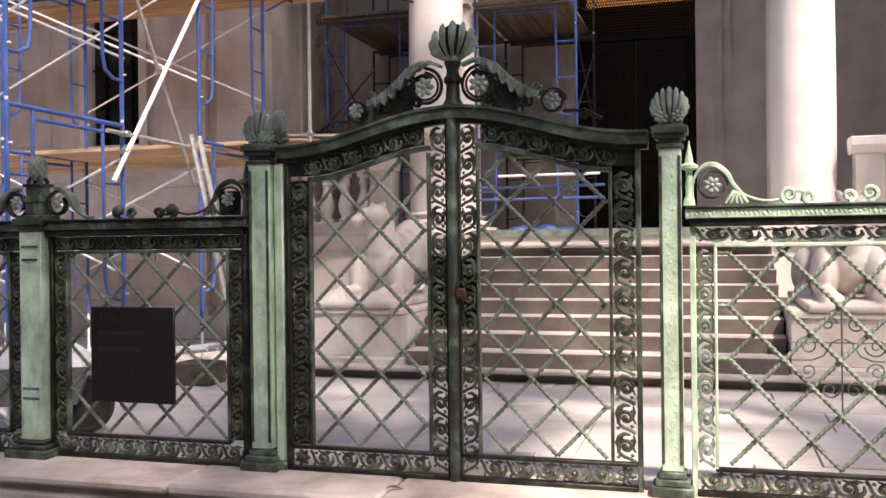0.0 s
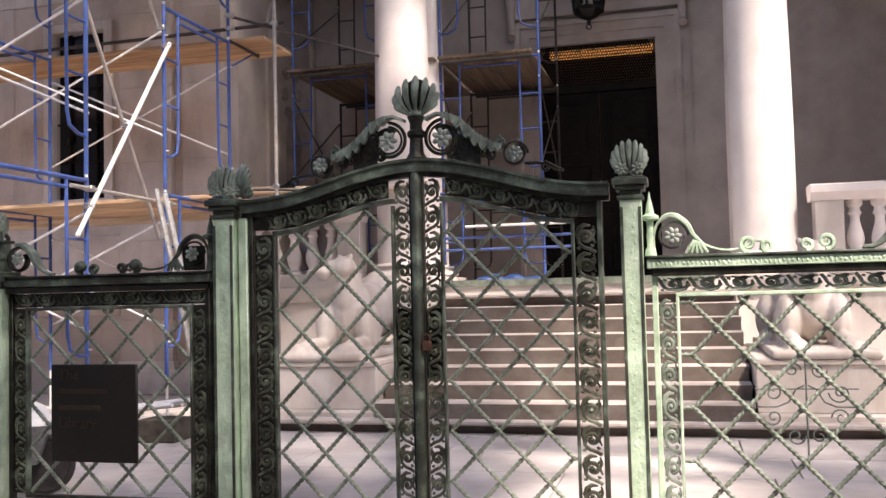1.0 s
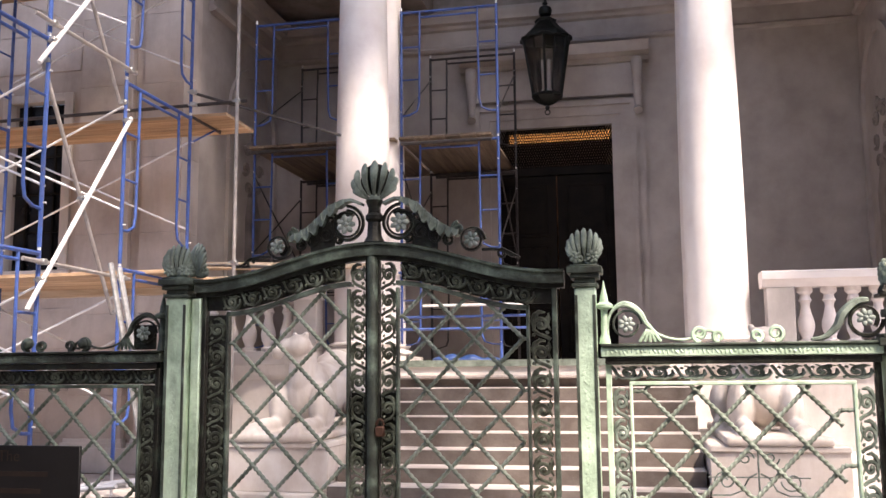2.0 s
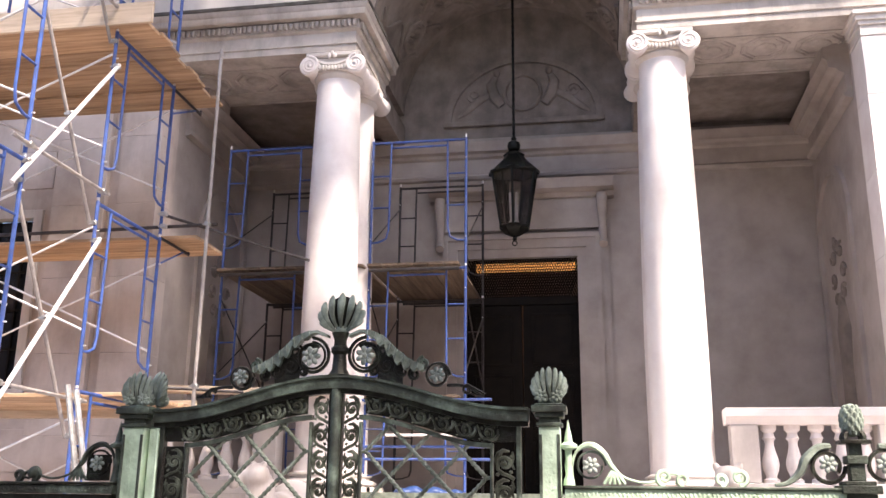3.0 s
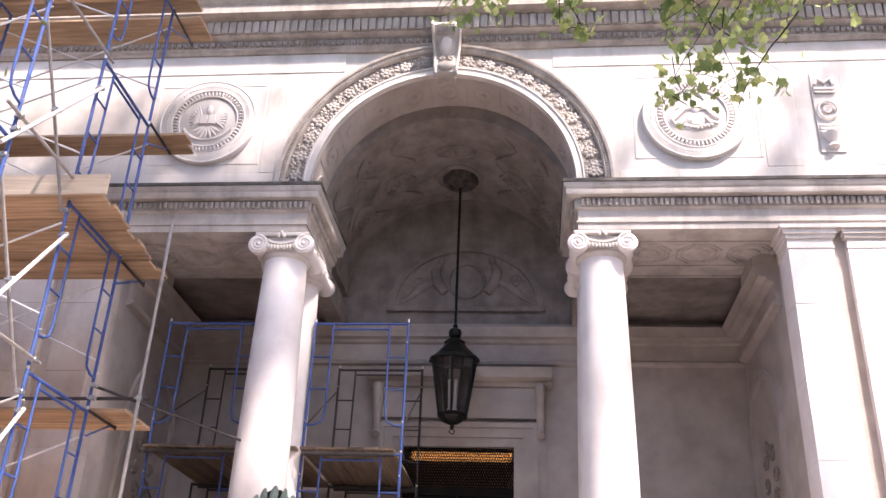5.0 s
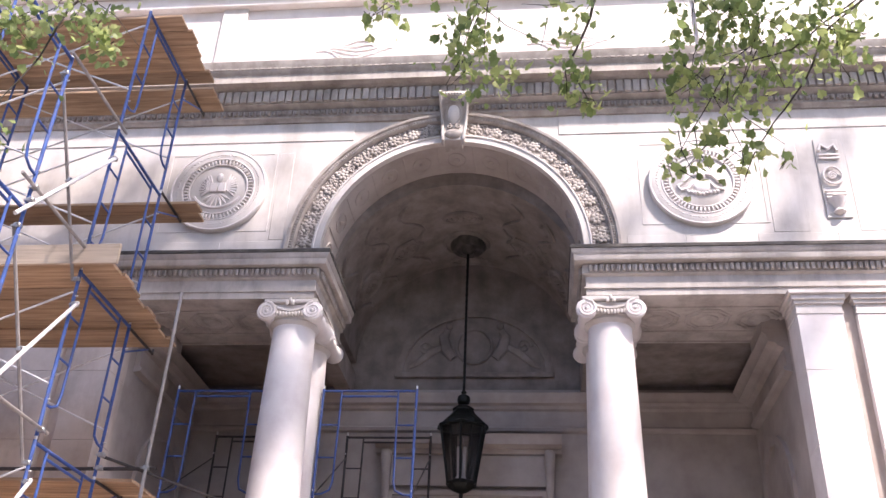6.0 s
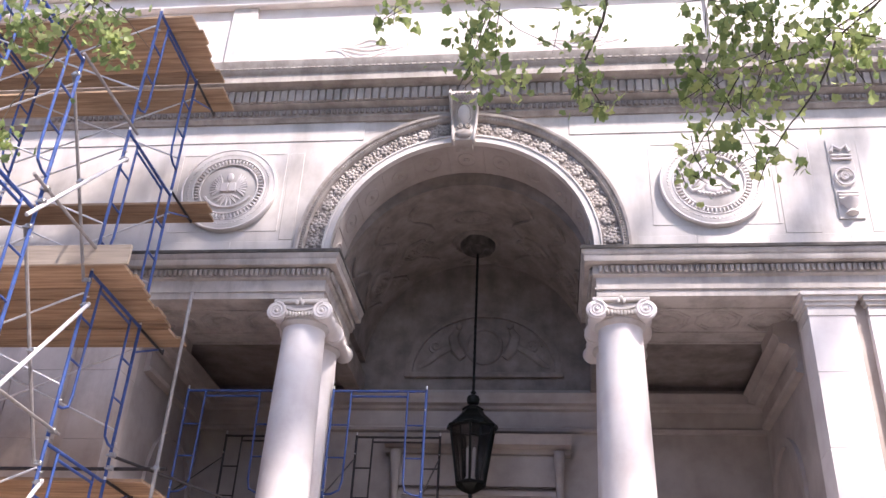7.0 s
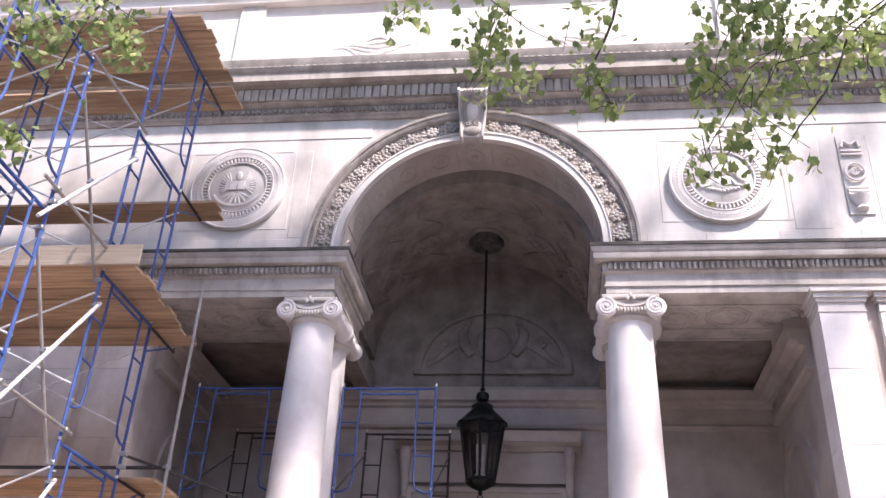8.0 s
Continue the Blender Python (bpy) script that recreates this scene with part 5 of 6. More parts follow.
# cresting over the gate
crest = empty("gate_crest")
palmette("palmette", 0.265, 0.25, crest, pose(GX + 0.01, FENCE, 2.53), LEAFP, 9)
part("stem", lathe(bmesh.new(), [(0.06, 2.31), (0.042, 2.34), (0.036, 2.42), (0.05, 2.435), (0.05, 2.455), (0.036, 2.47), (0.034, 2.5), (0.05, 2.54)], 12, (GX + 0.005, FENCE, 0)), DARKB, crest)
for s in (-1, 1):
    cx, cz = GX + s * 0.152, 2.413
    for r, t in ((0.105, 0.010), (0.082, 0.007)):
        part("scroll_ring", sweep(bmesh.new(), spiral((cx, FENCE, cz), r, r * 0.62, 1.1, math.pi / 2, 30, s), t, 6, 1.8), DARKB, crest)
    rosette("rosette", 0.056, crest, cx, cz, FENCE - 0.02)
    # acanthus leaf sloping down
    top = [(0.06, 2.53), (0.12, 2.555), (0.18, 2.55), (0.25, 2.52), (0.31, 2.46), (0.37, 2.41), (0.43, 2.375), (0.48, 2.355)]
    bm = bmesh.new()
    pv = None
    for i in range(57):
        f = i / 56 * (len(top) - 1)
        k = min(int(f), len(top) - 2)
        u = top[k][0] + (top[k + 1][0] - top[k][0]) * (f - k)
        z = top[k][1] + (top[k + 1][1] - top[k][1]) * (f - k)
        wd = 0.016 + 0.07 * max(0, math.sin(math.pi * min(1, max(0, (u - 0.14) / 0.36)))) * (0.4 + 0.6 * abs(math.sin(i * 0.5)))
        vs = [bm.verts.new((GX + s * u, FENCE + yy, zz)) for yy, zz in ((-0.03, z), (0.03, z), (0.022, z - wd), (-0.04, z - wd))]
        if pv:
            for j in range(4):
                bm.faces.new((pv[j], pv[(j + 1) % 4], vs[(j + 1) % 4], vs[j]))
        pv = vs
    for i in range(9):
        f = 0.25 + 0.74 * i / 8
        k = min(int(f * 7), 6)
        u = top[k][0] + (top[k + 1][0] - top[k][0]) * (f * 7 - k)
        z = top[k][1] + (top[k + 1][1] - top[k][1]) * (f * 7 - k)
        ln = 0.004 + 0.018 * math.sin(math.pi * i / 8)
        sweep(bm, [(GX + s * u, FENCE - 0.034, z), (GX + s * (u - 0.004), FENCE - 0.046, z - 0.03), (GX + s * (u - 0.012), FENCE - 0.046, z - 0.03 - ln)], [0.004, 0.006, 0.003], 6)
    part("acanthus", bm, LEAFP, crest)
    part("crest_curl", sweep(bmesh.new(), spiral((GX + s * 0.47, FENCE, 2.37), 0.034, 0.008, 1.4, math.pi / 2, 18, s), 0.012, 6, 1.6), PATINA, crest)
    part("scroll_ring", sweep(bmesh.new(), spiral((GX + s * 0.548, FENCE, 2.303), 0.07, 0.045, 1.2, 0, 26, s), 0.010, 6, 2.0), DARKB, crest)
    rosette("rosette", 0.045, crest, GX + s * 0.548, 2.303, FENCE - 0.025)
    part("tail", sweep(bmesh.new(), [(GX + s * u, FENCE, z) for u, z in ((0.60, 2.25), (0.66, 2.25), (0.72, 2.24), (0.76, 2.21), (0.80, 2.2))] + [p for p in spiral((GX + s * 0.71, FENCE, 2.225), 0.035, 0.01, 1.1, 0, 12, s)][3:], 0.009, 6, 1.6), DARKB, crest)
    # filling under the leaf
    for u, z, r in ((0.27, 2.36, 0.055), (0.35, 2.33, 0.042), (0.42, 2.31, 0.034), (0.24, 2.44, 0.04), (0.33, 2.41, 0.03), (0.20, 2.335, 0.03)):
        part("filling_scroll", sweep(bmesh.new(), spiral((GX + s * u, FENCE, z), r, 0.008, 1.5, math.pi / 2, 20, s), 0.009, 6, 1.5), DARKB, crest)
    part("web", slab(GX + s * 0.29 - 0.07, GX + s * 0.29 + 0.07, FENCE - 0.006, FENCE + 0.006, 2.24, 2.43, 0.002), DARKB, crest)
thing(crest, "patinated bronze gate crest with palmette, rosettes and acanthus", "gate crest")


def gate_post(x, w, double):
    p = empty("gate_post", (x, FENCE, KERB))
    part("shaft", slab(-w / 2, w / 2, -w / 2, w / 2, 0.12, 1.74, 0.006), POSTP, p)
    for s in (-1, 1):
        part("edge_strip", slab(s * w * 0.42 - 0.008, s * w * 0.42 + 0.008, -w / 2 - 0.006, -w / 2 + 0.002, 0.16, 1.7, 0.002), PATINA, p)
    bm = bmesh.new()
    rn = random.Random(int(x * 100))
    for i in range(34):
        z = 0.2 + i * 0.044
        ball(bm, (rn.uniform(-0.02, 0.02), -w / 2, z), (0.006 + 0.006 * rn.random(), 0.003, 0.017), 6, 4, (0, rn.uniform(-70, 70), 0))
    tagged(part("relief", bm, POSTP, p), "", "", "", "stuff")
    bm = bmesh.new()
    for z0, z1, o in ((0.0, 0.05, 0.05), (0.05, 0.085, 0.03), (0.085, 0.12, 0.012)):
        box(bm, -w / 2 - o, w / 2 + o, -w / 2 - o, w / 2 + o, z0, z1, 0.006)
    part("base", bm, PATINA, p)
    bm = bmesh.new()
    for z0, z1, o in ((1.74, 1.76, 0.012), (1.76, 1.785, 0.0), (1.785, 1.81, 0.02), (1.81, 1.845, 0.035), (1.845, 1.855, 0.02)):
        box(bm, -w / 2 - o, w / 2 + o, -w / 2 - o, w / 2 + o, z0, z1, 0.004)
    part("cap", bm, PATINA, p)
    for k in ([(-0.02, 0), (0.105, -35)] if double else [(0, 0)]):
        palmette("palmette", 0.19, 0.205, p, pose(k[0], 0, 1.86, 0, 0, k[1]), LEAFP, 11)
        bm = bmesh.new()
        for s in (-1, 1):
            sweep(bm, [(q.x + k[0], q.y - 0.02, q.z) for q in spiral((s * 0.035, 0, 1.885), 0.03, 0.008, 1.3, math.pi, 14, s)], 0.012, 6, 1.6)
        part("leaf_base", bm, LEAFP, p)
        for s in (-1, 1):
            rosette("boss", 0.036, p, k[0] + s * 0.042, 1.895, -0.04, LEAFP)
    thing(p, "square pale green bronze gate post with palmette finial", "gate post", "gate posts")


gate_post(-2.49, 0.125, True)
gate_post(-0.222, 0.108, False)
for x in (-2.385, -2.6):
    hb = empty("hinge_post", (x, FENCE, KERB))
    if x < -2.5:
        part("rod", lathe(bmesh.new(), [(0.02, 0.0), (0.03, 0.02), (0.018, 0.06), (0.018, 1.4), (0.01, 1.45)], 10), DARKB, hb)
        thing(hb, "slim dark bronze rod beside the gate post", "rod", "hinge rods")
    else:
        part("rod", slab(-0.028, 0.028, -0.03, 0.03, 0.05, 1.74, 0.008), POSTP, hb)
        part("foot", slab(-0.04, 0.04, -0.045, 0.045, 0.0, 0.052, 0.008), PATINA, hb)
        thing(hb, "slim pale green bronze hinge post beside the gate", "rod", "hinge rods")


def cone_post(x):
    p = empty("fence_post", (x, FENCE, KERB))
    w = 0.16 if x < 0 else 0.12
    part("shaft", slab(-w / 2, w / 2, -w / 2, w / 2, 0.1, 1.38, 0.006), POSTP, p)
    for z in (0.35, 0.41, 1.2, 1.28):
        part("band", slab(-w / 2 + 0.02, w / 2 - 0.02, -w / 2 - 0.008, -w / 2, z, z + 0.014, 0.002), PATINA, p)
    bm = bmesh.new()
    for z0, z1, o in ((0.0, 0.05, 0.07), (0.05, 0.075, 0.04), (0.075, 0.1, 0.015)):
        box(bm, -w / 2 - o, w / 2 + o, -w / 2 - o, w / 2 + o, z0, z1, 0.006)
    part("base", bm, PATINA, p)
    bm = bmesh.new()
    for z0, z1, o in ((1.38, 1.42, 0.01), (1.42, 1.46, 0.03), (1.46, 1.48, 0.01), (1.48, 1.56, -0.025), (1.56, 1.6, -0.012), (1.6, 1.66, -0.03)):
        box(bm, -w / 2 - o, w / 2 + o, -w / 2 - o, w / 2 + o, z0, z1, 0.004)
    part("cap", bm, PATINA, p)
    bm = bmesh.new()
    for s in (-1, 1):
        sweep(bm, [(s * 0.04, -0.03, 1.66), (s * 0.045, -0.03, 1.69), (s * 0.03, -0.02, 1.72)], 0.014, 6)
        sweep(bm, [(s * 0.04, 0.03, 1.66), (s * 0.045, 0.03, 1.69), (s * 0.03, 0.02, 1.72)], 0.014, 6)
    box(bm, -0.07, 0.07, -0.06, 0.06, 1.655, 1.675, 0.004)
    part("stand", bm, DARKB, p)
    bm = ball(bmesh.new(), (0, 0, 1.77), (0.052, 0.052, 0.082), 16, 12)
    for i in range(7):
        for j in range(9):
            a = 2 * math.pi * (j + 0.5 * (i % 2)) / 9
            t = -0.9 + 1.8 * i / 6
            r = 0.05 * math.cos(t)
            ball(bm, (r * math.cos(a), r * math.sin(a), 1.77 + 0.076 * math.sin(t)), (0.011, 0.011, 0.016), 6, 4)
    part("cone", bm, LEAFP, p, "pine cone finial")
    for s in (-1, 1):
        rosette("rosette", 0.045, p, s * (w / 2 + 0.07), 1.56, -0.02)
        part("scroll_ring", sweep(bmesh.new(), spiral((s * (w / 2 + 0.07), 0, 1.55), 0.085, 0.055, 1.1, 0, 24, s), 0.011, 6, 2.2), DARKB, p)
        part("scroll_tail", sweep(bmesh.new(), smooth([(s * (w / 2 + u), 0, z) for u, z in ((0.05, 1.645), (0.11, 1.635), (0.17, 1.58), (0.2, 1.52), (0.26, 1.47), (0.32, 1.46))]), spread([0.014, 0.02, 0.024, 0.02, 0.012, 0.008]), 6, 1.8), LEAFP, p)
    thing(p, "green bronze fence post with a pine cone finial", "fence post", "fence posts")


cone_post(-4.04)
cone_post(1.245)


def fence(x0, x1, crest_left, crest_right, label, light):
    f = empty("fence")
    # Sunlight on the right-hand panel is put into paler bronze and scroll colours.
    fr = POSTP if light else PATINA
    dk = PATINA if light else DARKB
    bar(f, "end_bar", x0, x0 + 0.028, 0.24, 1.66, 0.022, fr if light else DARKB)
    bar(f, "end_bar", x1 - 0.028, x1, 0.24, 1.66, 0.022, DARKB)
    for x in (x0 + 0.115, x1 - 0.13):
        bar(f, "stile", x, x + 0.015, 0.42, 1.54, 0.022, fr)
    bar(f, "foot_rail", x0 + 0.028, x1 - 0.028, 0.29, 0.315, 0.03, DARKB)
    bar(f, "bottom_rail", x0 + 0.115, x1 - 0.115, 0.415, 0.435, 0.022, DARKB)
    bar(f, "panel_head", x0 + 0.115, x1 - 0.115, 1.53, 1.55, 0.022, fr)
    bar(f, "under_rail", x0, x1, 1.635, 1.672, 0.05, DARKB)
    bar(f, "top_rail", x0 - 0.02, x1 + 0.02, 1.674, 1.722, 0.065, fr)
    bar(f, "rail_lip", x0 - 0.02, x1 + 0.02, 1.724, 1.738, 0.08, dk)
    rn = random.Random(int(x0 * 100))
    me = finish("leaf_tooth", ball(bmesh.new(), (0, 0, 0), (0.011, 0.008, 0.019), 6, 5), fr)
    n = int((x1 - x0) / 0.021)
    for i in range(n):
        shared("leaf_tooth", me, f, pose(x0 + 0.0105 + i * (x1 - x0) / n, FENCE - 0.063, 1.699 + rn.uniform(-0.006, 0.006), 0, rn.uniform(-50, 50), 0) @ Matrix.Diagonal((rn.uniform(0.5, 1.0), 0.8, rn.uniform(0.5, 1.0), 1)))
    scroll_column(f, x0 + 0.072, 0.44, 1.52, 0.085, True, light)
    scroll_column(f, x1 - 0.072, 0.44, 1.52, 0.085, False, light)
    scroll_row(f, x0 + 0.03, x1 - 0.03, 1.593, 0.075, light)
    if not light:
        bar(f, "backing_plate", x0 + 0.03, x1 - 0.03, 1.552, 1.632, 0.004, DARKB, 0.001)
        bar(f, "backing_plate", x1 - 0.112, x1 - 0.03, 0.44, 1.545, 0.004, DARKB, 0.001)
        bar(f, "backing_plate", x0 + 0.03, x0 + 0.112, 0.44, 1.545, 0.004, DARKB, 0.001)
    scroll_row(f, x0 + 0.03, x1 - 0.03, 0.365, 0.095)
    w = x1 - x0 - 0.26
    lattice(f, x0 + 0.13, x1 - 0.13, 0.45, lambda x: 1.53, 3.65 if light else 4, 0.263, 0.055 if light else 0.012)
    # cresting
    for on, e, s in ((crest_left, x0, 1), (crest_right, x1, -1)):
        if not on:
            continue
        c = e + s * 0.11
        rosette("rosette", 0.045, f, c, 1.838, FENCE - 0.02)
        part("arch_scroll", sweep(bmesh.new(), smooth([(e + s * u, FENCE, z) for u, z in ((0.02, 1.745), (0.015, 1.83), (0.035, 1.9), (0.08, 1.938), (0.13, 1.935), (0.18, 1.895), (0.21, 1.84), (0.26, 1.79), (0.33, 1.762), (0.4, 1.758), (0.46, 1.775), (0.5, 1.8), (0.54, 1.79), (0.55, 1.765), (0.52, 1.755))]), spread([0.007] * 3 + [0.014, 0.017, 0.015, 0.012] + [0.0065] * 8), 6, 1.8), fr, f)
        part("inner_scroll", sweep(bmesh.new(), spiral((c, FENCE, 1.838), 0.075, 0.058, 1.0, 0, 26), 0.006, 6, 1.4), dk, f)
        bm = bmesh.new()
        for k in range(5):
            sweep(bm, [(e + s * 0.225, FENCE, 1.835), (e + s * (0.225 + (k - 2) * 0.012), FENCE - 0.01, 1.79), (e + s * (0.225 + (k - 2) * 0.026), FENCE - 0.005, 1.748)], [0.005, 0.01, 0.008], 6)
        part("bell_leaf", bm, fr, f)
        part("back_plate", slab(c - 0.07, c + 0.07, FENCE + 0.004, FENCE + 0.008, 1.745, 1.885, 0.001), dk, f) if not light else None
        part("pinnacle", lathe(bmesh.new(), [(0.03, 1.74), (0.026, 1.77), (0.017, 1.79), (0.02, 1.84), (0.016, 1.87), (0.018, 1.915), (0.044, 1.925), (0.046, 1.94), (0.022, 1.955), (0.018, 1.985), (0.008, 2.03), (0.002, 2.065)], 12, (e - s * 0.0, FENCE, 0)), fr, f)
    m = (x0 + x1) / 2
    for s in (-1, 1):
        for u, r in ((0.18, 0.042), (0.09, 0.03)):
            part("curl", sweep(bmesh.new(), spiral((m + s * u, FENCE, 1.742 + r), r, 0.01, 1.4, -math.pi / 2, 20, s), [0.013 - 0.006 * i / 20 for i in range(21)], 6, 1.6), fr if light else PATINA, f)
        if not light:
            part("curl_ball", ball(bmesh.new(), (m + s * 0.18, FENCE - 0.01, 1.785), (0.032, 0.025, 0.032), 10, 8), PATINA, f)
    thing(f, label, "fence", "fence panels")


fence(-0.13, 1.17, True, False, "bronze rope lattice fence panel, coloured pale green for sunlight", True)
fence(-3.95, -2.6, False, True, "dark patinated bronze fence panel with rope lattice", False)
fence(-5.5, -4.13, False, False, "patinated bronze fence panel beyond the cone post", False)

sign = empty("sign", (-3.321, FENCE - 0.075, 0.929))
part("plate", slab(-0.285, 0.285, -0.008, 0.012, -0.283, 0.283, 0.004), SIGNM, sign)
for sx in (-1, 1):
    part("bracket", slab(sx * 0.2 - 0.012, sx * 0.2 + 0.012, 0.012, 0.06, 0.2, 0.22, 0.002), SIGNM, sign)


def words(body, x, z, size):
    cu = bpy.data.curves.new("lettering", "FONT")
    cu.body, cu.size, cu.extrude = body, size, 0.001
    cu.materials.append(GOLD)
    ob = new("lettering", cu)
    ob.parent = sign
    ob.matrix_basis = pose(x, -0.0105, z, 90, 0, 0)


words("The", -0.235, 0.195, 0.09)
part("text_bar", slab(-0.235, 0.09, -0.0115, -0.009, 0.112, 0.14), GOLD, sign)
part("text_bar", slab(-0.235, 0.05, -0.0115, -0.009, 0.018, 0.046), GOLD, sign)
words("Library", -0.235, -0.085, 0.09)
thing(sign, "square dark brown bronze sign with faint lettering", "sign")


# ---- scaffolding ----
def tube_part(name, p, q, r, mat, parent, n=8):
    return part(name, tube(bmesh.new(), p, q, r, n), mat, parent)


def scaffold_frame(paint, h=2.08, w=1.52):
    """A walk-through frame in its own x-z plane, from 0 to w."""
    f = empty("scaffold")
    for x in (0, w):
        tube_part("post", (x, 0, 0), (x, 0, h), 0.022, paint, f)
        part("coupling_pin", tube(bmesh.new(), (x, 0, h - 0.02), (x, 0, h + 0.06), 0.017), STEEL, f)
    tube_part("header", (0, 0, h - 0.03), (w, 0, h - 0.03), 0.022, paint, f)
    tube_part("inner_header", (0.3, 0, h - 0.12), (w - 0.3, 0, h - 0.12), 0.018, paint, f)
    for s, e in ((1, 0.0), (-1, w)):
        part("ladder_leg", sweep(bmesh.new(), [(e + s * 0.30, 0, h - 0.03), (e + s * 0.295, 0, h - 0.6), (e + s * 0.285, 0, h - 1.5), (e + s * 0.25, 0, h - 1.64), (e + s * 0.13, 0, h - 1.70), (e, 0, h - 1.71)], 0.017, 8), paint, f)
        for z in (0.60, 1.13):
            tube_part("rung", (e, 0, h - z), (e + s * 0.295, 0, h - z), 0.014, paint, f)
        for z in (0.35, 1.65):
            part("brace_stud", tube(bmesh.new(), (e, 0, h - z), (e, -0.05, h - z), 0.009, 6), STEEL, f)
    return f


FR = scaffold_frame(BLUE)
FR.matrix_basis = pose(-5.5, 9.1, 0.70, 0, 0, 90)
LBL = "blue painted steel scaffold frame with ladder rungs"
thing(FR, LBL, "scaffold frame", "scaffold frames")
LEVELS = [0.70, 2.81, 4.93, 7.06, 9.20]
for x, y, lv in ((-5.5, 9.1, LEVELS[1:]), (-5.5, 6.18, LEVELS[:4]), (-8.15, 9.1, LEVELS)):
    for z in lv:
        copy_thing(FR, pose(x, y, z, 0, 0, 90))
# two bays inside the portico
# Rear frames repeat the blue frame in black, which stands for deep shade.
FRD = scaffold_frame(BLACKP)
FRD.matrix_basis = pose(-5.92, 15.72, 3.02)
thing(FRD, "scaffold frame by the portico wall, blackened for shade", "scaffold frame", "dark scaffold frames")
for y, fr in ((13.62, FR), (15.72, FRD)):
    for x in (-5.92, -3.48):
        for z in (3.08, 5.2):
            if fr is FR or x > -5 or z > 4:
                copy_thing(fr, pose(x, y, z - (0.06 if y > 15 else 0)))
        copy_thing(fr, pose(x, y, 1.78) @ Matrix.Diagonal((1, 1, 0.61, 1)))


def tube_thing(p, q, r, mat, name, label, group):
    ob = part(name, tube(bmesh.new(), p, q, r, 8), mat)
    thing(ob, label, "scaffold tube", group)
    return ob


def clamp(p):
    c = empty("clamp", p)
    part("jaw", slab(-0.04, 0.04, -0.035, 0.035, -0.028, 0.028, 0.008), CLAMP, c)
    part("bolt", tube(bmesh.new(), (0.02, -0.07, 0), (0.02, 0.05, 0), 0.009, 6), CLAMP, c)
    part("wing", slab(-0.075, -0.035, -0.02, 0.02, -0.012, 0.012, 0.004), CLAMP, c)
    thing(c, "grey steel scaffold tube clamp", "clamp", "scaffold clamps")


# feet
for x, y in ((-5.5, 9.1), (-5.5, 10.62), (-5.5, 6.18), (-5.5, 7.7), (-8.15, 9.1), (-8.15, 10.62)):
    ft = empty("screw_jack", (x, y, COURT))
    part("plate", slab(-0.08, 0.08, -0.08, 0.08, 0, 0.012), STEEL, ft)
    part("screw", tube(bmesh.new(), (0, 0, 0.01), (0, 0, 0.54), 0.016), STEEL, ft)
    thing(ft, "steel screw foot under a scaffold post", "scaffold foot", "scaffold feet")

# cross braces between the bays
for y, lv in ((9.05, LEVELS), (10.66, LEVELS)):
    for z in lv:
        for a, b in ((0.60, 1.76), (1.76, 0.60)):
            tube_thing((-8.15, y, z + a), (-5.5, y, z + b), 0.013, STEEL, "cross_brace", "thin galvanised scaffold cross brace", "cross braces")
for y in (6.14, 7.74):
    for z in LEVELS[:4]:
        for a, b in ((0.60, 1.76), (1.76, 0.60)):
            tube_thing((-8.15, y, z + a), (-5.5, y, z + b), 0.013, STEEL, "cross_brace", "thin galvanised scaffold cross brace", "cross braces")
for x in (-5.92, -4.4, -3.48, -1.96):
    for a, b in ((3.5, 4.75), (4.75, 3.5), (5.55, 6.8)):
        tube_thing((x, 13.62, a), (x, 15.72, b), 0.012, BLACKP, "cross_brace", "thin dark scaffold cross brace in the portico", "portico braces")

# big tubes tying the two towers
for lo, hi in ((2.20, 4.45), (4.55, 6.58), (6.80, 8.70)):
    tube_thing((-5.44, 7.48, lo), (-5.44, 9.12, hi), 0.024, STEEL, "tie_tube", "bright galvanised scaffold tie tube", "tie tubes")
    tube_thing((-5.57, 7.70, hi + 0.22), (-5.57, 9.10, lo + 0.06), 0.022, TUBEGREY, "tie_tube", "dull grey scaffold tie tube", "tie tubes")
    tube_thing((-5.45, 7.40, lo + 0.47), (-5.45, 9.22, lo + 0.45), 0.021, TUBEGREY, "tie_tube", "dull grey scaffold tie tube", "tie tubes")
    for p in ((-5.46, 9.1, hi - 0.03), (-5.46, 7.7, lo + 0.3), (-5.5, 8.38, (lo + hi) / 2 + 0.08), (-5.52, 9.1, lo + 0.08), (-5.52, 7.7, hi + 0.2), (-5.46, 9.1, lo + 0.45), (-5.46, 7.7, lo + 0.47)):
        clamp(p)
tube_thing((-5.45, 7.60, 9.14), (-5.45, 9.22, 9.17), 0.021, TUBEGREY, "tie_tube", "dull grey scaffold tie tube", "tie tubes")
tube_thing((-4.86, 10.62, COURT), (-4.86, 10.62, 7.5), 0.024, TUBEGREY, "standing_tube", "tall grey galvanised pole beside the scaffold", "poles")
tube_thing((-4.6, 8.4, COURT), (-5.3, 8.6, 2.75), 0.03, CLAMP, "leaning_tube", "grey galvanised tube leaning on the scaffold", "poles")
tube_thing((-4.5, 8.4, COURT), (-5.2, 8.6, 2.7), 0.03, CLAMP, "leaning_tube", "grey galvanised tube leaning on the scaffold", "poles")
tube_thing((-11, 10.7, 5.0), (-4.75, 10.66, 5.05), 0.024, BLACKP, "ledger_pipe", "black steel pipe clamped along the scaffold", "pipes")
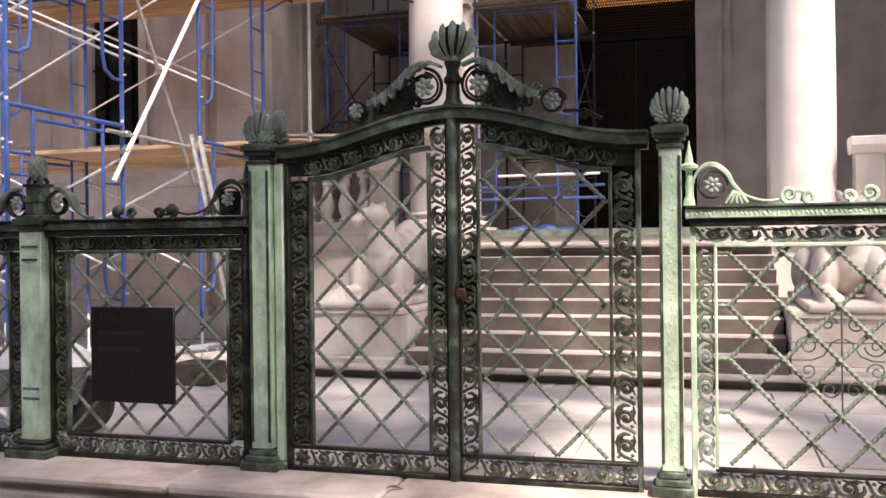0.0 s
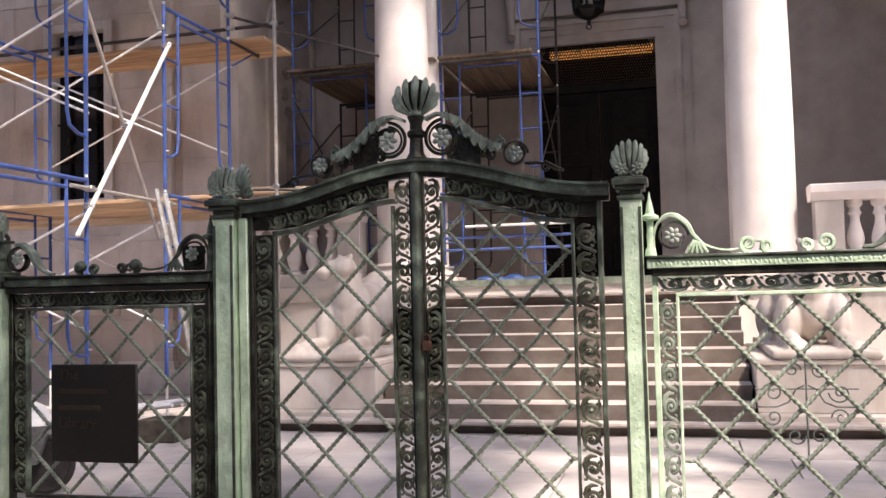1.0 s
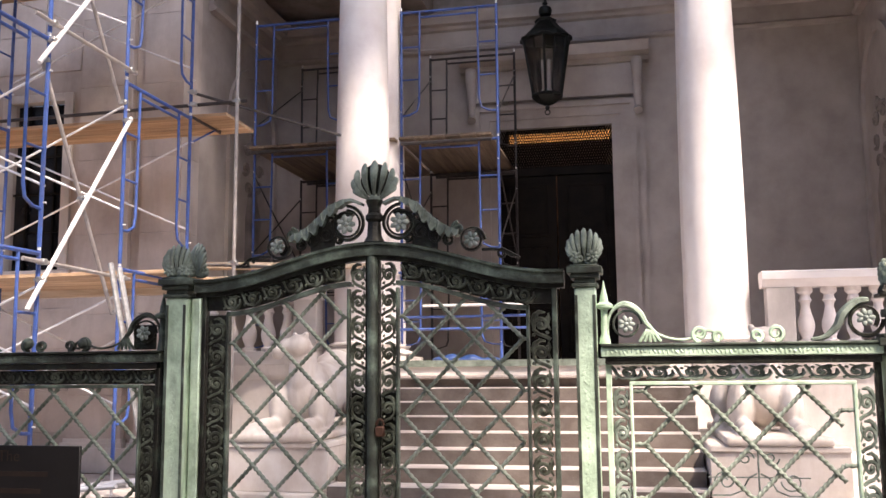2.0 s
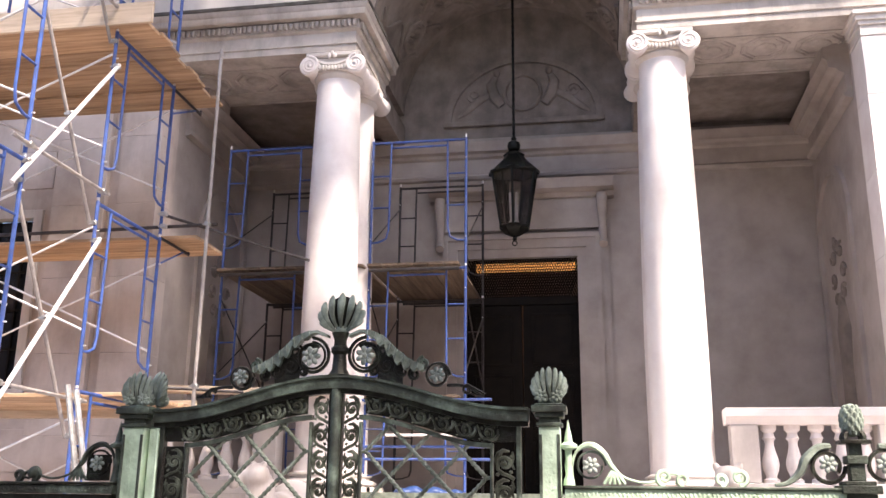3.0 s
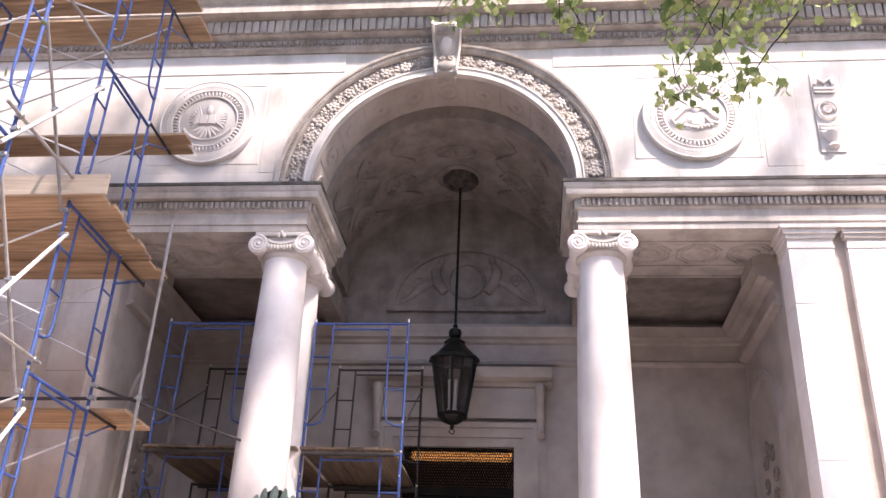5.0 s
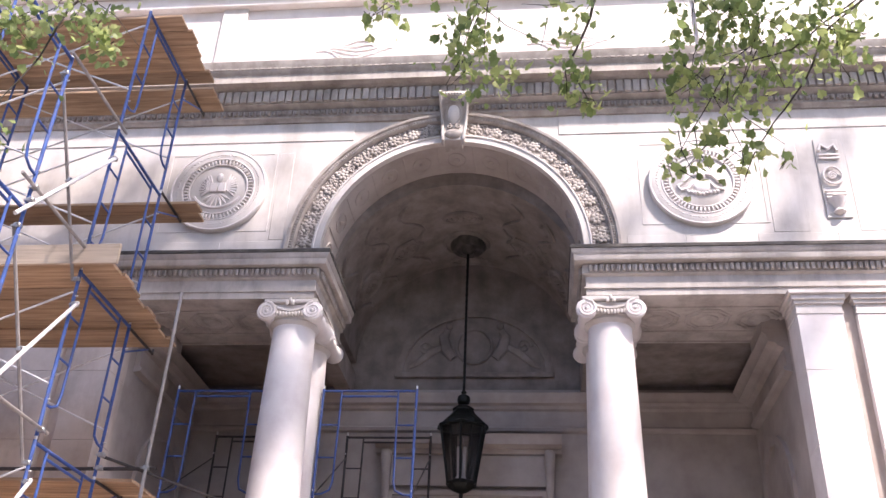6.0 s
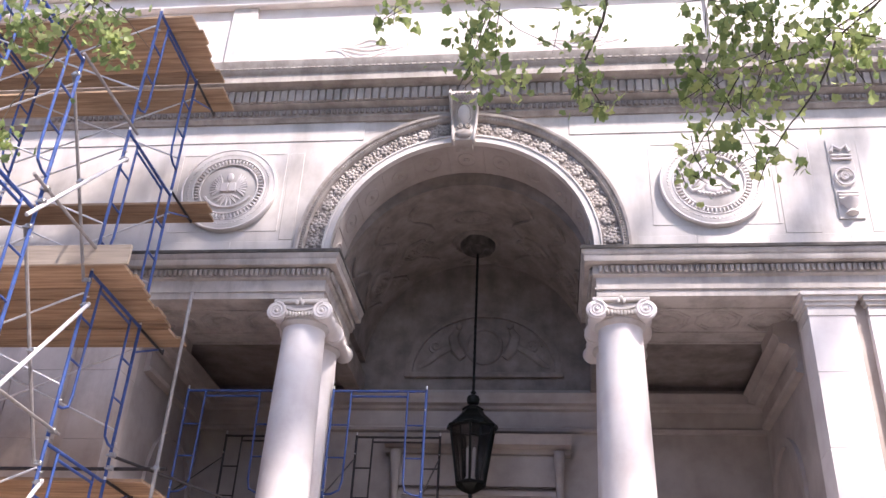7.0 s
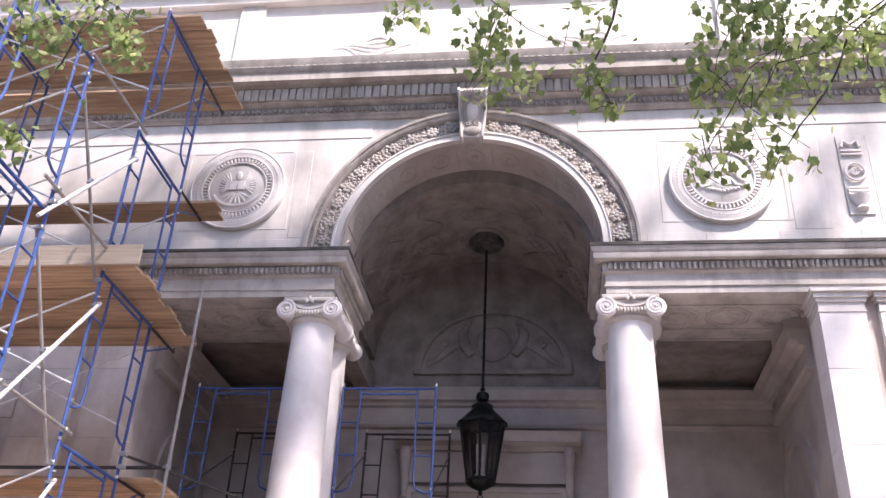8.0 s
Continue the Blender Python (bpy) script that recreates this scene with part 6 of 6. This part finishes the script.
tube_thing((-5.5, 10.6, 5.2), (-3.75, 13.1, 5.0), 0.02, BLACKP, "ledger_pipe", "black steel pipe clamped along the scaffold", "pipes")
tube_thing((-5.5, 10.66, 2.98), (-3.9, 11.9, 3.0), 0.02, BLACKP, "ledger_pipe", "black steel pipe clamped along the scaffold", "pipes")
for p in ((-4.86, 10.63, 5.05), (-4.86, 10.63, 2.98), (-5.46, 10.6, 5.2), (-5.46, 10.62, 5.04)):
    clamp(p)


def plank(x0, x1, y0, y1, z, t=0.045, label="rough brown timber scaffold plank"):
    ob = part("plank", slab(x0, x1, y0, y1, z, z + t, 0.005), DECKW)
    thing(ob, label, "plank", "scaffold planks")
    return ob


rnd = random.Random(11)
for z, y0, y1 in ((11.31, 9.26, 10.70), (11.31, 10.86, 11.40), (7.04, 9.02, 10.72), (7.0, 10.76, 11.36), (4.92, 10.82, 11.75), (2.74, 9.6, 11.3)):
    y = y0
    while y + 0.2 < y1:
        e = -5.1 + rnd.uniform(-0.06, 0.06)
        plank(-11.5, e, y + 0.004, y + 0.292, z + rnd.uniform(0, 0.008))
        y += 0.297
plank(-11.5, -5.1, 11.02, 11.29, 9.22)
plank(-11.5, -5.16, 11.295, 11.56, 9.22)
# toe boards on edge
ob = part("toe_board", slab(-11.5, -5.0, 8.96, 9.005, 7.03, 7.30, 0.005), PLANK)
thing(ob, "pale timber toe board on edge at the deck", "plank", "toe boards")
ob = part("toe_board", slab(-11.5, -5.05, 11.12, 11.165, 2.64, 2.86, 0.005), PLANK)
thing(ob, "pale timber toe board on edge at the deck", "plank", "toe boards")
for i in range(3):
    ob = part("plank", slab(0, 2.3, -0.12, 0.12, 0, 0.045, 0.005), PLANK, None, "", pose(-6.0 + 0.1 * i, 11.2 + 0.25 * i, 2.98 + 0.05 * i, 0, 0, 12 + 4 * i))
    thing(ob, "loose timber plank lying on the scaffold deck", "plank", "loose planks")
# side brackets carrying the outer planks
for z in (11.28, 9.19, 6.97, 4.89, 2.72):
    br = empty("side_bracket", (-5.5, 10.62, z))
    tube_part("arm", (0, 0, 0), (0.0, 0.86, 0), 0.02, BLACKP, br)
    tube_part("strut", (0, 0.02, -0.35), (0, 0.7, -0.01), 0.014, BLUE, br)
    tube_part("tip", (0.0, 0.86, -0.02), (0.0, 0.86, 0.06), 0.014, BLACKP, br)
    thing(br, "dark steel bracket holding the scaffold planks", "bracket", "scaffold brackets")
# decks in the portico
for x0, n in ((-5.92, 10), (-3.47, 6)):
    for i in range(n):
        ob = part("plank", slab(x0 + i * 0.24, x0 + i * 0.24 + 0.23, 13.4, 16.1, 5.14, 5.185, 0.004), SHADEPLANK)
        thing(ob, "dusty brown portico scaffold plank, darkened for shade", "plank", "portico planks")
# Extra low deck, added so the back wall below it falls dark.
for i in range(6):
    ob = part("plank", slab(-3.47 + i * 0.24, -3.24 + i * 0.24, 13.5, 16.1, 3.13, 3.175, 0.004), SHADEPLANK)
    thing(ob, "dusty brown portico scaffold plank, darkened for shade", "plank", "portico planks")
for x in (-5.85, -3.42):
    br = empty("portico_deck_frame", (x, 13.35, 5.0))
    tube_part("beam", (0, 0, 0.06), (1.4, 0, 0.06), 0.03, BLACKP, br)
    tube_part("beam", (0, 2.5, 0.06), (1.4, 2.5, 0.06), 0.03, BLACKP, br)
    thing(br, "dark steel beams under the portico deck", "beam", "deck beams")

# low rails, a pale bar and a folded sheet on the landing
tube_thing((-3.1, 13.4, 2.58), (-1.6, 13.4, 2.58), 0.02, STEEL, "guard_rail", "pale galvanised rail low on the portico scaffold", "guard rails")
for z in (2.24, 2.42, 3.10):
    tube_thing((-3.5, 13.5, z), (-1.55, 13.5, z), 0.02, BLUE, "guard_rail", "blue steel rail low on the portico scaffold", "guard rails")
bm = bmesh.new()
for x, w, h in ((-2.75, 0.16, 0.13), (-2.55, 0.20, 0.09), (-2.35, 0.14, 0.16), (-2.2, 0.17, 0.10), (-2.62, 0.12, 0.17), (-2.05, 0.12, 0.12), (-2.45, 0.4, 0.06)):
    ball(bm, (x, 13.2 + 0.3 * (x + 2.5), LAND + h * 0.4), (w, 0.2, h * 0.45), 14, 9, (0, 8 * (x + 2.5), 20))
fs = part("folded_sheet", bm, TARPBLUE)
md = fs.modifiers.new("fuse", "REMESH")
md.mode, md.voxel_size, md.use_smooth_shade = "VOXEL", 0.03, True
thing(fs, "crumpled blue sheet heaped on the portico landing", "sheet")

# ---- ashlar of the left pavilion ----
rnd = random.Random(4)
z, k = 0.75, 0
while z < 8.2:
    h = 0.62 if z < 7.7 else 8.33 - z
    x = -14.0 - (0.6 if k % 2 else 0)
    while x < -8.3:
        w = 1.25
        x1 = min(x + w, -8.3)
        if x1 - x > 0.15 and not (x1 > -9.75 and x < -8.4 and z + h > 3.0 and z < 6.05):
            part("stone", slab(x + 0.003, x1 - 0.003, WALL + 0.035 + rnd.uniform(0, 0.004), WALL + 0.07, z + 0.003, z + h - 0.003, 0.006), PAVM, wall)
        x += w
    z += h
    k += 1

# ---- paving slabs ----
rnd = random.Random(9)
y = 5.055
row = 0
while y < 12.2:
    d = (0.92, 1.1, 0.8)[row % 3]
    x = -9.5 - (0.55 if row % 2 else 0)
    while x < 4.5:
        w = (1.35, 1.15, 1.5)[(row + int(x * 3)) % 3]
        part("slab", slab(x + 0.005, x + w - 0.005, y + 0.005, min(y + d, 12.2) - 0.005, COURT - 0.03, COURT + rnd.uniform(-0.003, 0.003), 0.006), SLAB, court)
        x += w
    y += d
    row += 1

# ---- clutter in the courtyard ----
cart = empty("mortar_cart", (-4.89, 5.8, COURT))
cart.rotation_euler = (0, 0, radians(25))
cart.scale = (0.65, 0.65, 0.65)
whl = empty("wheel", (0.55, -0.25, 0.33))
whl.parent = cart
part("tyre", sweep(bmesh.new(), [(0.29 * math.cos(2 * math.pi * i / 28), 0, 0.29 * math.sin(2 * math.pi * i / 28)) for i in range(28)], 0.042, 8, closed=True), RUBBER, whl)
bm = lathe(bmesh.new(), [(0.01, -0.03), (0.06, -0.03), (0.24, -0.015), (0.26, -0.03), (0.26, 0.03), (0.06, 0.03), (0.01, 0.03)], 20)
bm.transform(pose(0, 0, 0, 90, 0, 0))
part("rim", bm, BLACKP, whl)
bm = bmesh.new()
rings = [[bm.verts.new(v) for v in q] for q in (((-0.5, -0.4, 0.35), (0.5, -0.4, 0.35), (0.5, 0.4, 0.35), (-0.5, 0.4, 0.35)), ((-0.65, -0.5, 0.78), (0.65, -0.5, 0.78), (0.65, 0.5, 0.78), (-0.65, 0.5, 0.78)))]
for i in range(4):
    bm.faces.new((rings[0][i], rings[0][(i + 1) % 4], rings[1][(i + 1) % 4], rings[1][i]))
bm.faces.new(rings[0][::-1])
bm.faces.new(rings[1])
part("tray", bm, CLAMP, cart)
for s in (-1, 1):
    tube_part("handle", (0.3, s * 0.3, 0.3), (-1.2, s * 0.32, 0.62), 0.02, BLACKP, cart)
    tube_part("leg", (-0.35, s * 0.3, 0.4), (-0.4, s * 0.3, 0.0), 0.02, BLACKP, cart)
thing(cart, "dark wheeled builder's cart standing behind the fence", "cart")
bm = bmesh.new()
n = 22
grid = []
for i in range(n + 1):
    for j in range(n + 1):
        u, v = i / n * 2 - 1, j / n * 2 - 1
        zz = 0.24 * max(0, 1 - u * u) * max(0, 1 - v * v) + 0.07 * noise.noise(Vector((u * 3, v * 3, 2.0))) + 0.03 * noise.noise(Vector((u * 8, v * 8, 5.0)))
        grid.append(bm.verts.new((u * 0.6, v * 0.48, zz + 0.03 - 0.1 * max(abs(u), abs(v)) ** 4)))
for i in range(n):
    for j in range(n):
        a = i * (n + 1) + j
        bm.faces.new((grid[a], grid[a + 1], grid[a + n + 2], grid[a + n + 1]))
tp = part("plastic_sheet", bm, TARP, None, "", pose(-4.89, 5.8, COURT + 0.52, 0, 0, 25) @ Matrix.Diagonal((0.68, 0.66, 0.6, 1)))
sl = tp.modifiers.new("thick", "SOLIDIFY")
sl.thickness = 0.006
thing(tp, "crumpled white plastic sheet over the builder's cart", "plastic sheet")
for i in range(6):
    ob = part("spare_tube", tube(bmesh.new(), (-7.6 + 0.05 * i, 8.6 + 0.09 * (i % 3), COURT + 0.03 + 0.05 * (i // 3)), (-4.9 + 0.06 * i, 8.2 + 0.09 * (i % 3), COURT + 0.35 + 0.05 * (i // 3)), 0.026), STEEL)
    thing(ob, "grey steel tube from a pile on the courtyard", "tube", "spare tubes")
ob = part("block", slab(-5.2, -4.8, 8.05, 8.4, COURT, COURT + 0.22, 0.01), BARK)
thing(ob, "rough timber block under the tube pile", "timber block")

# low iron gate by the pedestal
low = empty("iron_gate", (0.88, 7.4, COURT + 0.14))
low.scale = (0.7, 1, 0.7)
IR = LEAFP
for s in (-1, 1):
    part("scroll", sweep(bmesh.new(), spiral((s * 0.34, 0, 0.62), 0.12, 0.02, 1.4, math.pi, 24, s), 0.009, 6), IR, low)
    part("scroll", sweep(bmesh.new(), spiral((s * 0.34, 0, 0.36), 0.10, 0.02, 1.4, math.pi, 24, -s), 0.009, 6), IR, low)
    part("scroll", sweep(bmesh.new(), spiral((s * 0.12, 0, 0.16), 0.10, 0.02, 1.3, 0, 24, s), 0.009, 6), IR, low)
    part("scroll", sweep(bmesh.new(), spiral((s * 0.13, 0, 0.86), 0.09, 0.02, 1.3, 0, 24, -s), 0.009, 6), IR, low)
    part("arch_bar", sweep(bmesh.new(), [(s * 0.02, 0, 0.7), (s * 0.1, 0, 0.66), (s * 0.18, 0, 0.52), (s * 0.3, 0, 0.47), (s * 0.5, 0, 0.47)], 0.009, 6), IR, low)
part("middle_bar", tube(bmesh.new(), (0, 0, -0.2), (0, 0, 1.0), 0.010), IR, low)
part("top_bar", tube(bmesh.new(), (-0.52, 0, 0.66), (0.52, 0, 0.66), 0.007), IR, low)
thing(low, "low wrought iron scroll gate in the courtyard", "iron gate")

dl = part("dry_leaf", sweep(bmesh.new(), [(-0.07, 0, 0.004), (-0.03, 0.01, 0.02), (0.01, 0, 0.025), (0.05, 0.01, 0.012), (0.09, 0, 0.004)], [0.006, 0.022, 0.028, 0.018, 0.002], 6, 0.25, Vector((0, 0, 1))), DRYLEAF, None, "", pose(-1.62, 4.52, KERB + 0.004) @ Matrix.Scale(0.62, 4))
thing(dl, "curled brown dry leaf on the stone kerb", "leaf")

# ---- street tree ----
tree = empty("plane_tree", (5.2, 3.2, 0))
TP = Vector((5.2, 3.2, 0))


def limb(name, pts, r0, r1, parent=tree):
    n = len(pts)
    fine = []
    for i in range(n - 1):
        for k in range(5):
            f = k / 5
            p = Vector(pts[i]).lerp(Vector(pts[i + 1]), f)
            p += Vector((noise.noise(p * 1.7), noise.noise(p * 1.7 + Vector((9, 0, 0))), noise.noise(p * 1.7 + Vector((0, 9, 0))))) * 0.07
            fine.append(p - TP)
    fine.append(Vector(pts[-1]) - TP)
    m = len(fine)
    ob = part(name, sweep(bmesh.new(), fine, [r0 + (r1 - r0) * i / (m - 1) for i in range(m)], 8), BARK, parent)
    return ob


limb("trunk", [(5.2, 3.2, 0), (5.15, 3.2, 3), (5.0, 3.25, 6), (4.9, 3.2, 9), (5.2, 1.0, 14), (5.6, -1.0, 18)], 0.26, 0.1)
limb("branch", [(5.05, 3.25, 5.4), (3.8, 4.4, 6.9), (2.7, 5.1, 7.2), (2.15, 5.2, 6.75), (1.81, 5.2, 6.1), (1.55, 5.2, 5.72), (1.3, 5.2, 5.6)], 0.015, 0.002)
limb("branch", [(2.7, 5.1, 7.2), (1.9, 5.2, 6.65), (1.45, 5.2, 6.45), (1.1, 5.2, 5.9), (0.98, 5.2, 5.6)], 0.008, 0.002)
limb("branch", [(4.9, 3.2, 7.6), (3.2, 4.6, 8.6), (1.6, 5.2, 8.4), (0.48, 5.2, 7.3), (0.28, 5.2, 6.6), (0.4, 5.2, 6.2)], 0.03, 0.003)
limb("branch", [(1.6, 5.2, 8.4), (0.3, 5.2, 8.2), (-0.45, 5.2, 7.4), (-0.55, 5.2, 6.6)], 0.012, 0.003)
limb("branch", [(0.3, 5.2, 8.2), (-0.7, 5.2, 7.8), (-1.3, 5.2, 7.15)], 0.008, 0.003)
limb("branch", [(4.9, 3.2, 8.8), (2.0, 4.0, 10.6), (-1.5, 4.8, 10.2), (-3.4, 5.2, 8.6), (-3.9, 5.2, 7.3), (-4.3, 5.2, 6.2)], 0.04, 0.003)
# unseen limbs reaching up to the added shading foliage
for q in ((0, 0, 10), (3, 1, 10), (6.3, 0, 10)):
    limb("branch", [(5.1, 3.2, 7.5), ((5.1 + q[0]) / 2, (3.2 + q[1]) / 2, 9.6), q], 0.07, 0.02)
for q in ((9, 1, 19), (1, 5, 19), (-7, 5.5, 19), (4, 6, 19), (-2, 5, 19), (7, -1, 19), (11.5, 3.5, 19), (8, 6.5, 19)):
    limb("branch", [(5.2, 1.0, 14), ((5.2 + q[0]) / 2, (1.0 + q[1]) / 2, 17.5), q], 0.09, 0.02)

CLUMPS_A = [(-0.5, 5.2, 6.95, 0.24, 45), (-0.53, 5.2, 6.55, 0.16, 25), (-0.23, 5.2, 6.42, 0.14, 14), (-1.14, 5.2, 7.17, 0.18, 16), (-1.32, 5.2, 7.12, 0.08, 5), (0.25, 5.2, 7.02, 0.24, 25), (0.27, 5.2, 6.4, 0.18, 25), (0.41, 5.2, 6.18, 0.1, 8)]
CLUMPS_B = [(1.35, 5.2, 6.84, 0.32, 60), (1.71, 5.2, 6.49, 0.32, 62), (1.38, 5.2, 6.09, 0.28, 34), (1.07, 5.2, 5.7, 0.2, 13), (1.21, 5.2, 5.6, 0.16, 8), (0.95, 5.2, 5.55, 0.06, 4), (2.08, 5.2, 6.8, 0.28, 60), (2.3, 5.2, 6.67, 0.2, 40), (1.74, 5.2, 5.58, 0.06, 3), (1.52, 5.2, 5.64, 0.1, 6), (1.09, 5.2, 6.36, 0.2, 28), (1.57, 5.2, 7.0, 0.24, 36)]
CLUMPS_C = [(-4.39, 5.2, 7.17, 0.24, 60), (-3.81, 5.2, 7.27, 0.28, 60), (-3.53, 5.2, 6.94, 0.12, 20), (-4.26, 5.2, 6.04, 0.12, 20)]
OUT = [(0.0, 0.0), (0.14, -0.10), (0.36, -0.10), (0.36, 0.08), (0.54, 0.26), (0.40, 0.36), (0.38, 0.56), (0.20, 0.62), (0.0, 0.92), (-0.20, 0.62), (-0.38, 0.56), (-0.40, 0.36), (-0.54, 0.26), (-0.36, 0.08), (-0.36, -0.10), (-0.14, -0.10)]
rnd = random.Random(21)
lv, lf = [], []


def add_leaf(p, s):
    m = Matrix.Translation(p) @ Euler((rnd.uniform(0.4, 2.6), rnd.uniform(-0.9, 0.9), rnd.uniform(0, 6.28))).to_matrix().to_4x4()
    b = len(lv)
    c = rnd.uniform(0.15, 0.5)
    lv.append(tuple(m @ Vector((0, 0.28 * s, 0.06 * s))))
    for u, v in OUT:
        lv.append(tuple(m @ Vector((u * s, v * s, -c * s * u * u))))
    k = len(OUT)
    for i in range(k):
        lf.append((b, b + 1 + i, b + 1 + (i + 1) % k))


for x, y, z, r, n in CLUMPS_A + CLUMPS_B + CLUMPS_C:
    for i in range(int(n * 2.7)):
        d = Vector((rnd.gauss(0, 0.55), rnd.gauss(0, 0.9), rnd.gauss(0, 0.55))) * r
        add_leaf(Vector((x, y, z)) + d - TP, rnd.uniform(0.035, 0.098))
bm = bmesh.new()
for x, y, z, r, n in CLUMPS_A + CLUMPS_B + CLUMPS_C:
    for i in range(max(2, n // 9)):
        a = Vector((x + rnd.gauss(0, 0.35) * r, y + rnd.gauss(0, 0.4) * r, z + 0.7 * r))
        b = Vector((x + rnd.gauss(0, 0.9) * r, y + rnd.gauss(0, 0.8) * r, z - rnd.uniform(0.2, 1.1) * r))
        mid = a.lerp(b, 0.5) + Vector((rnd.gauss(0, 0.15), rnd.gauss(0, 0.1), rnd.gauss(0, 0.1))) * r
        sweep(bm, [a - TP, a.lerp(mid, 0.6) - TP, mid - TP, mid.lerp(b, 0.6) - TP, b - TP], [0.0045, 0.004, 0.0035, 0.0028, 0.0018], 5)
tagged(part("twig_web", bm, BARK, tree), "thin brown twigs between the leaves", "", "", "stuff")
me = bpy.data.meshes.new("crown")
me.from_pydata(lv, [], lf)
me.materials.append(LEAF)
ob = new("crown", me)
ob.parent = tree
tagged(ob, "broad green lobed leaves in loose sprays", "", "", "stuff")
# unseen upper foliage, added along the sun's path to shade fence, steps and facade
lv, lf = [], []
BIG = [(0.0, 0.0), (0.4, 0.05), (0.52, 0.4), (0.2, 0.6), (0.0, 0.95), (-0.2, 0.6), (-0.52, 0.4), (-0.4, 0.05)]
OUT = BIG
# masses of foliage: x, y and z spans, clumps, leaf size
MASSES = [((5.4, 10.2), (5.0, 8.2), (18.6, 19.4), 14, 0.34), ((-9.0, -2.0), (2.8, 6.2), (18.6, 19.4), 115, 0.36), ((-4.6, -1.6), (1.6, 4.4), (9.8, 10.6), 11, 0.22), ((-1.2, 4.0), (-2.2, 3.3), (9.6, 10.4), 175, 0.22), ((5.75, 7.4), (-2.2, 3.0), (9.6, 10.4), 50, 0.22), ((-4.0, 5.5), (2.4, 7.5), (18.6, 19.4), 128, 0.36), ((6.0, 7.9), (-1.8, 2.4), (18.6, 19.4), 16, 0.32), ((8.3, 10.4), (-1.8, 2.4), (18.6, 19.4), 6, 0.3), ((-1.0, 3.2), (2.6, 4.6), (18.6, 19.4), 36, 0.34), ((3.9, 6.2), (-1.2, 1.9), (18.6, 19.4), 15, 0.32), ((9.9, 11.7), (-1.5, 1.6), (18.6, 19.4), 14, 0.34), ((10.4, 12.6), (2.9, 4.8), (18.6, 19.4), 16, 0.34)]
for (xa, xb), (ya, yb), (za, zb), n, sz in MASSES:
    for k in range(n):
        c = Vector((rnd.uniform(xa, xb), rnd.uniform(ya, yb), rnd.uniform(za, zb)))
        for i in range(20):
            p = c + Vector((rnd.gauss(0, 0.3), rnd.gauss(0, 0.3), rnd.gauss(0, 0.2)))
            if xa - 0.1 < p.x < xb + 0.1 and ya - 0.3 < p.y < yb + 0.3:
                add_leaf(p - TP, sz * rnd.uniform(0.8, 1.25))
me = bpy.data.meshes.new("crown")
me.from_pydata(lv, [], lf)
me.materials.append(LEAF)
ob = new("crown", me)
ob.parent = tree
tagged(ob, "unseen upper foliage added to shade the fence and facade", "", "", "stuff")
thing(tree, "leafy plane tree reaching over the pavement and fence", "tree")
